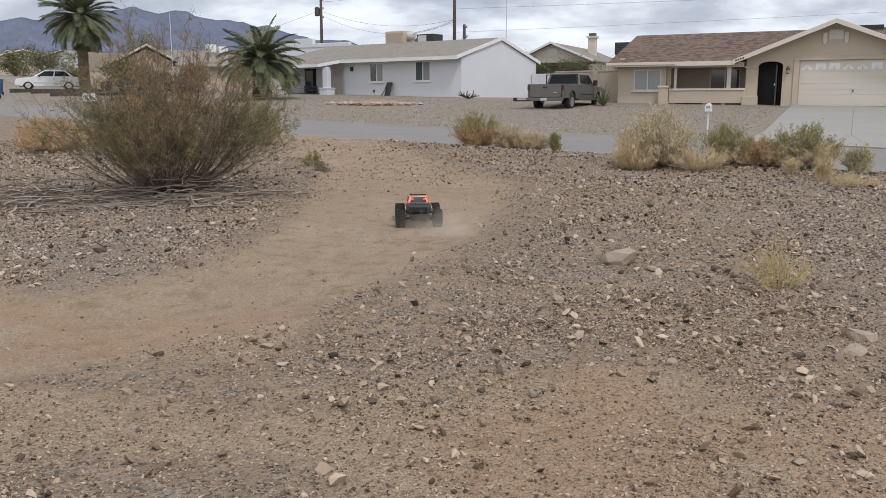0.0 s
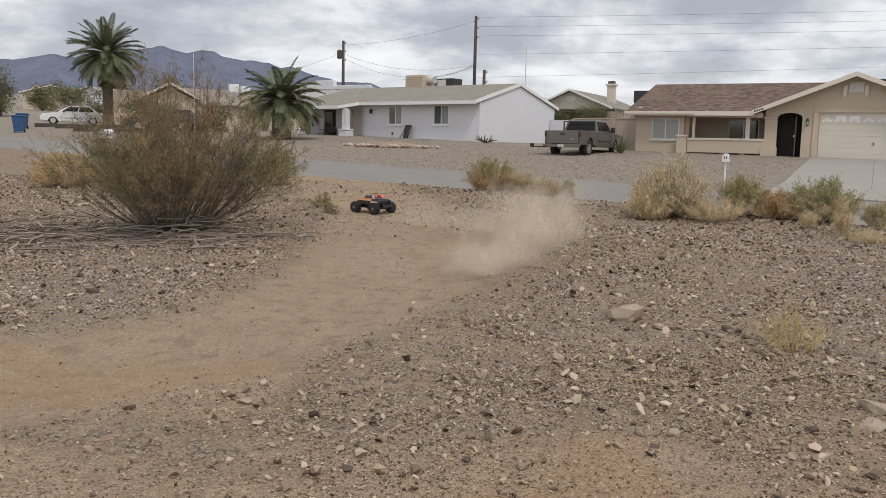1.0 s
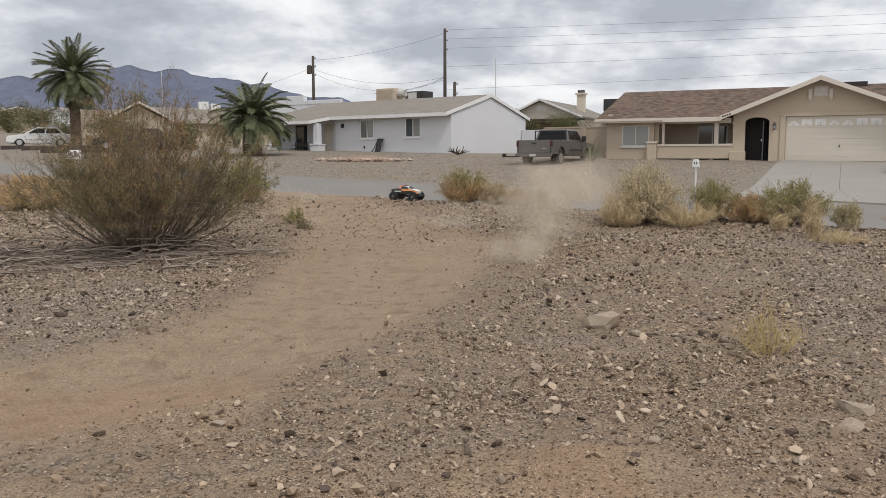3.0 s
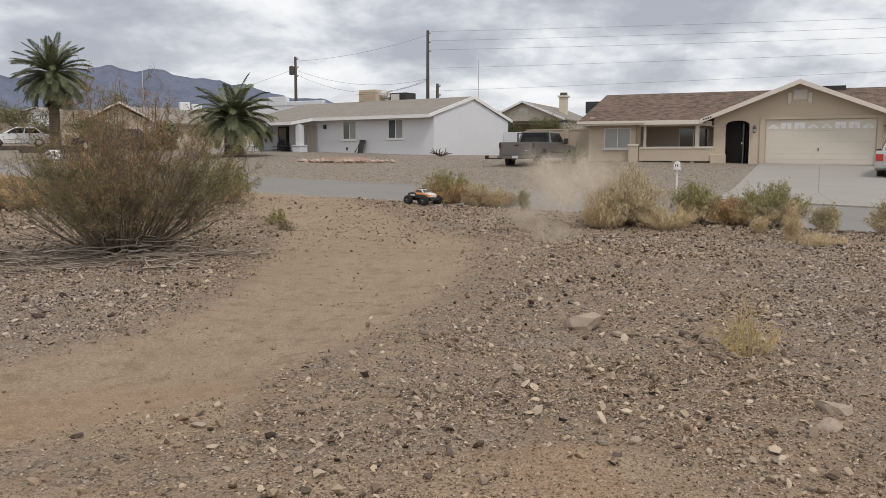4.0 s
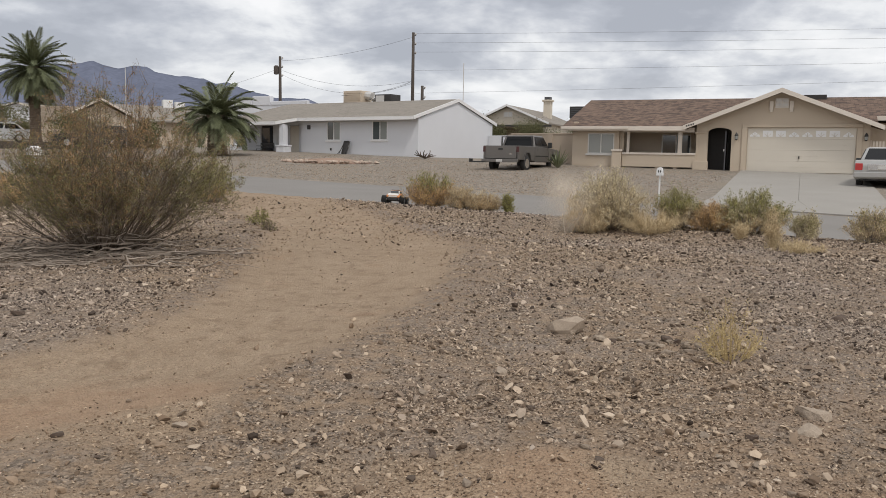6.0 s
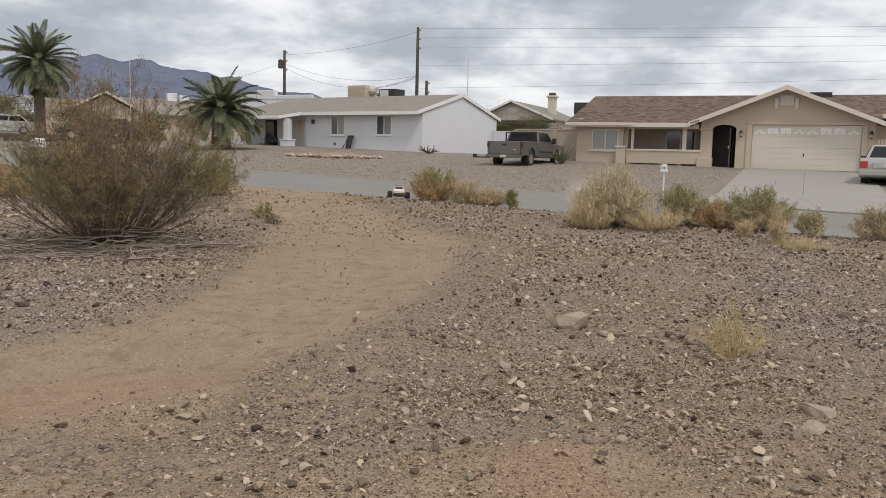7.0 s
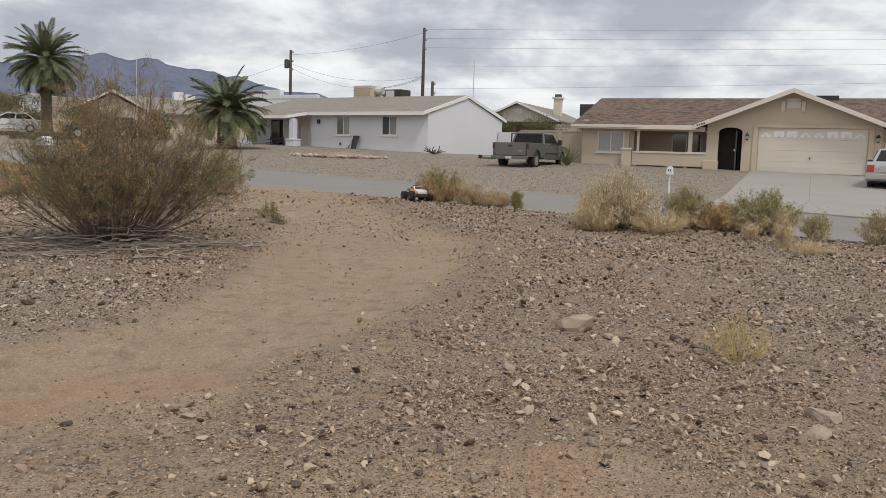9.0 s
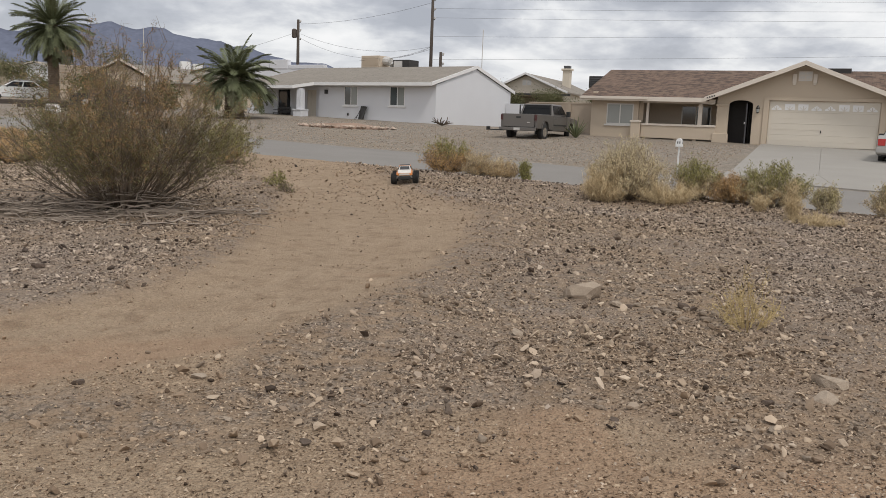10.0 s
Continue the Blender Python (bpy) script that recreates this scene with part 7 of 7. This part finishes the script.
CLOUDS = []
for i, (born, x, y, wide, tall, flakes, density, aside, away) in enumerate(PUFFS):
    CLOUDS.append((dust_puff(200 + i, wide, tall, flakes, density), born, x, y, tall, aside, away, i))


def dust_rows(born, x, y, tall, aside, away, i):
    """A puff waits below the soil, bursts up at its birth, is thrown aside, drifts off on the wind and settles."""
    r = np.random.default_rng(300 + i)
    wind = np.array((0.47, 1.15)) * r.uniform(0.7, 1.3)
    settle = r.uniform(2.4, 5.2) if aside > 1.0 else r.uniform(1.6, 2.8)
    rows = []
    for t in (0.0, 0.1, 0.2, 0.3, 0.4, 0.5, 0.7, 0.9, 1.2, 1.5, 2.0, 2.5, 3.2, 4.0, 5.0, 6.0, 7.0, 8.0, 9.0, 10.0):
        a = t - born
        if a < 0:
            rows.append((t, pose(x, y, height_at(x, y) - 1.2 - 3 * tall)))
            continue
        k = 1 - math.exp(-2.6 * a)
        drift = max(0.0, a - 0.5)
        drift = drift * drift / (drift + 1.2)
        px, py = x + aside * k * 0.72 + wind[0] * drift, y + away * k + wind[1] * drift
        up = tall * (0.45 * k + 0.40 * drift - (0.95 if born > 0 else 0.1) * math.exp(-1.7 * a)) - max(0.0, t - settle) * 0.35
        rows.append((t, pose(px, py, height_at(px, py) - 0.04 + up, 0, 0, 10 * a * (1 if i % 2 else -1))))
    return rows


# ---- loose gravel ----


def chip_shapes(r, B, kinds, cuts, lo, hi, rough):
    out = []
    for k in range(kinds):
        S = B.copy()
        for _ in range(cuts):
            d = r.normal(0, 1, 3)
            d /= np.linalg.norm(d)
            over = np.maximum(S @ d - r.uniform(lo, hi), 0)
            S -= over[:, None] * d
        out.append(S + r.normal(0, rough, S.shape))
    return np.array(out)


def scatter(r, x, y, size, shapes, BF, flat_lo=0.3, flat_hi=0.8):
    """Stones of the given sizes, each turned and tilted its own way, sunk a little."""
    n = len(x)
    S = shapes[r.integers(0, len(shapes), n)]
    a, flat, long = r.uniform(0, 2 * math.pi, n), r.uniform(flat_lo, flat_hi, n), r.uniform(0.55, 1.0, n)
    px, py, pz = S[..., 0] * size[:, None], S[..., 1] * (size * long)[:, None], S[..., 2] * (size * flat)[:, None]
    pz = pz + px * r.normal(0, 0.30, n)[:, None] + py * r.normal(0, 0.30, n)[:, None]
    c, sn = np.cos(a)[:, None], np.sin(a)[:, None]
    z = land(x, y) + relief(x, y) + size * flat * 0.3
    V = np.stack([px * c - py * sn + x[:, None], px * sn + py * c + y[:, None], pz + z[:, None]], 2).reshape(-1, 3)
    F = (BF[None] + (np.arange(n) * S.shape[1])[:, None, None]).reshape(-1, 3)
    return V, F


def gravel():
    r = np.random.default_rng(77)
    ico = bmesh.new()
    bmesh.ops.create_icosphere(ico, subdivisions=1, radius=0.5)
    B = np.array([v.co[:] for v in ico.verts])
    BF = np.array([[v.index for v in f.verts] for f in ico.faces])
    ico.free()
    O6 = np.array(((0.5, 0, 0), (-0.28, 0.45, 0), (-0.25, -0.46, 0), (0.05, 0, 0.5), (0, 0, -0.4)))
    OF = np.array(((0, 1, 3), (1, 2, 3), (2, 0, 3), (1, 0, 4), (2, 1, 4), (0, 2, 4)))

    def places(n, power, loose):
        y = 2.2 + (19.5 - 2.2) * r.random(n) ** power
        x = (r.random(n) * 2 - 1) * (0.60 * y + 0.6) - 0.03 * y
        u, s = along_across(x, y)
        g = track_gap(x, y) + 0.5 * (vnoise(x, y, 0.45, 11) - 0.5) + 0.25 * (vnoise(x, y, 0.15, 12) - 0.5)
        soft = smooth(0.34, 0.62, vnoise(x, y, 1.1, 5)) * (1 - smooth(4.8, 7.2, y))
        corner = (1 - smooth(-1.2, 0.2, x + 0.25 * (y - 3.5))) * (1 - smooth(4.6, 5.6, y))
        bare = np.maximum(np.maximum(soft, 0.9 * corner), 1 - smooth(-0.2, 0.7, g))
        bare = np.maximum(bare, 0.5 * (1 - smooth(4.4, 7.6, y)))
        floor = 0.022 + 0.12 * smooth(10.5, 13.5, y)
        chance = (floor + (1 - floor) * smooth(-0.25, 0.85, g)) * (1 - loose * np.maximum(soft, corner)) * (0.45 + 0.55 * smooth(0.3, 0.6, vnoise(x, y, 0.6, 13)))
        keep = (r.random(n) < chance * smooth(1.9, 2.8, y + 0.6 * vnoise(x, y, 0.4, 16))) & (s < -2.0)
        return x[keep], y[keep], bare[keep]

    chips = O6[None] * r.uniform(0.7, 1.3, (16, 5, 1)) + r.normal(0, 0.11, (16, 5, 3))
    x, y, soil = places(66000, 1.2, 0.66)
    n = len(x)
    size = np.minimum((0.012 + 0.0010 * y) * (1 + r.pareto(2.2, n)), 0.058 + 0.0015 * y + 0.03 * r.random(n))
    V, F = scatter(r, x, y, size, chip_shapes(r, B, 18, 8, 0.12, 0.34, 0.03), BF, 0.3, 0.8)
    soils = [np.repeat(soil * (r.random(n) < 0.75), len(B))]
    x, y, soil = places(300000, 1.5, 0.35)
    size = (0.0066 + 0.0010 * y) * r.uniform(0.6, 2.0, len(x))
    V2, F2 = scatter(r, x, y, size, chips, OF, 0.3, 0.9)
    soils.append(np.repeat(soil * (r.random(len(x)) < 0.85), 5))
    y = r.uniform(17, 50, 50000)
    x = r.uniform(-0.56, 0.56, len(y)) * y
    u, s = along_across(x, y)
    drive = (x > 6.6 + (y - 22.5) * 0.45) & (x < 12.9 + (y - 19.0) * 0.36) & (y < 39)
    keep = (s > 6.2) & (s < 21.0) & ~drive
    x, y = x[keep], y[keep]
    V3, F3 = scatter(r, x, y, r.uniform(0.018, 0.055, len(x)), chips, OF, 0.4, 0.8)
    soils.append(np.full(len(V3), 0.8))
    # the same loose stones thin out round and behind the standing point
    x, y = r.uniform(-9, 9, 16000), r.uniform(-7, 2.9, 16000)
    V4, F4 = scatter(r, x, y, r.uniform(0.008, 0.035, len(x)), chips, OF, 0.3, 0.9)
    soils.append(np.repeat((r.random(len(x)) < 0.7) * 1.0, 5))
    F2, F3, F4 = F2 + len(V), F3 + len(V) + len(V2), F4 + len(V) + len(V2) + len(V3)
    me = fast_mesh("gravel", np.concatenate([V, V2, V3, V4]), np.concatenate([F, F2, F3, F4]))
    me.attributes.new("soil", "FLOAT", "POINT").data.foreach_set("value", np.concatenate(soils).astype(np.float32))
    tagged(finish("gravel", me, M_GRAVEL), "loose angular grey and tan desert gravel", "gravel", kind="stuff")


gravel()


def motions():
    walk(RC, [(t, drive_pose(t, x, y, yaw)) for t, x, y, yaw in DRIVE + DRIVE2 + DRIVE3])
    for w in RC_WHEELS:
        at = w.matrix_basis.translation.copy()
        rows, turn = [], 0.0
        stops = [(0.0, 1.0), (2.7, 1.0), (4.3, 0.1), (5.7, 0.2), (6.2, 0.5), (8.2, 0.2), (9.4, 0.4), (10.0, 1.0)]
        for k in range(101):
            t = k / 10
            rate = float(np.interp(t, [a for a, _ in stops], [b for _, b in stops]))
            rows.append((t, Matrix.Translation(at) @ Matrix.Rotation(-radians(turn), 4, "X")))
            turn += 80 * rate
        walk(w, rows)
    for o, born, x, y, tall, aside, away, i in CLOUDS:
        walk(o, dust_rows(born, x, y, tall, aside, away, i))


motions()
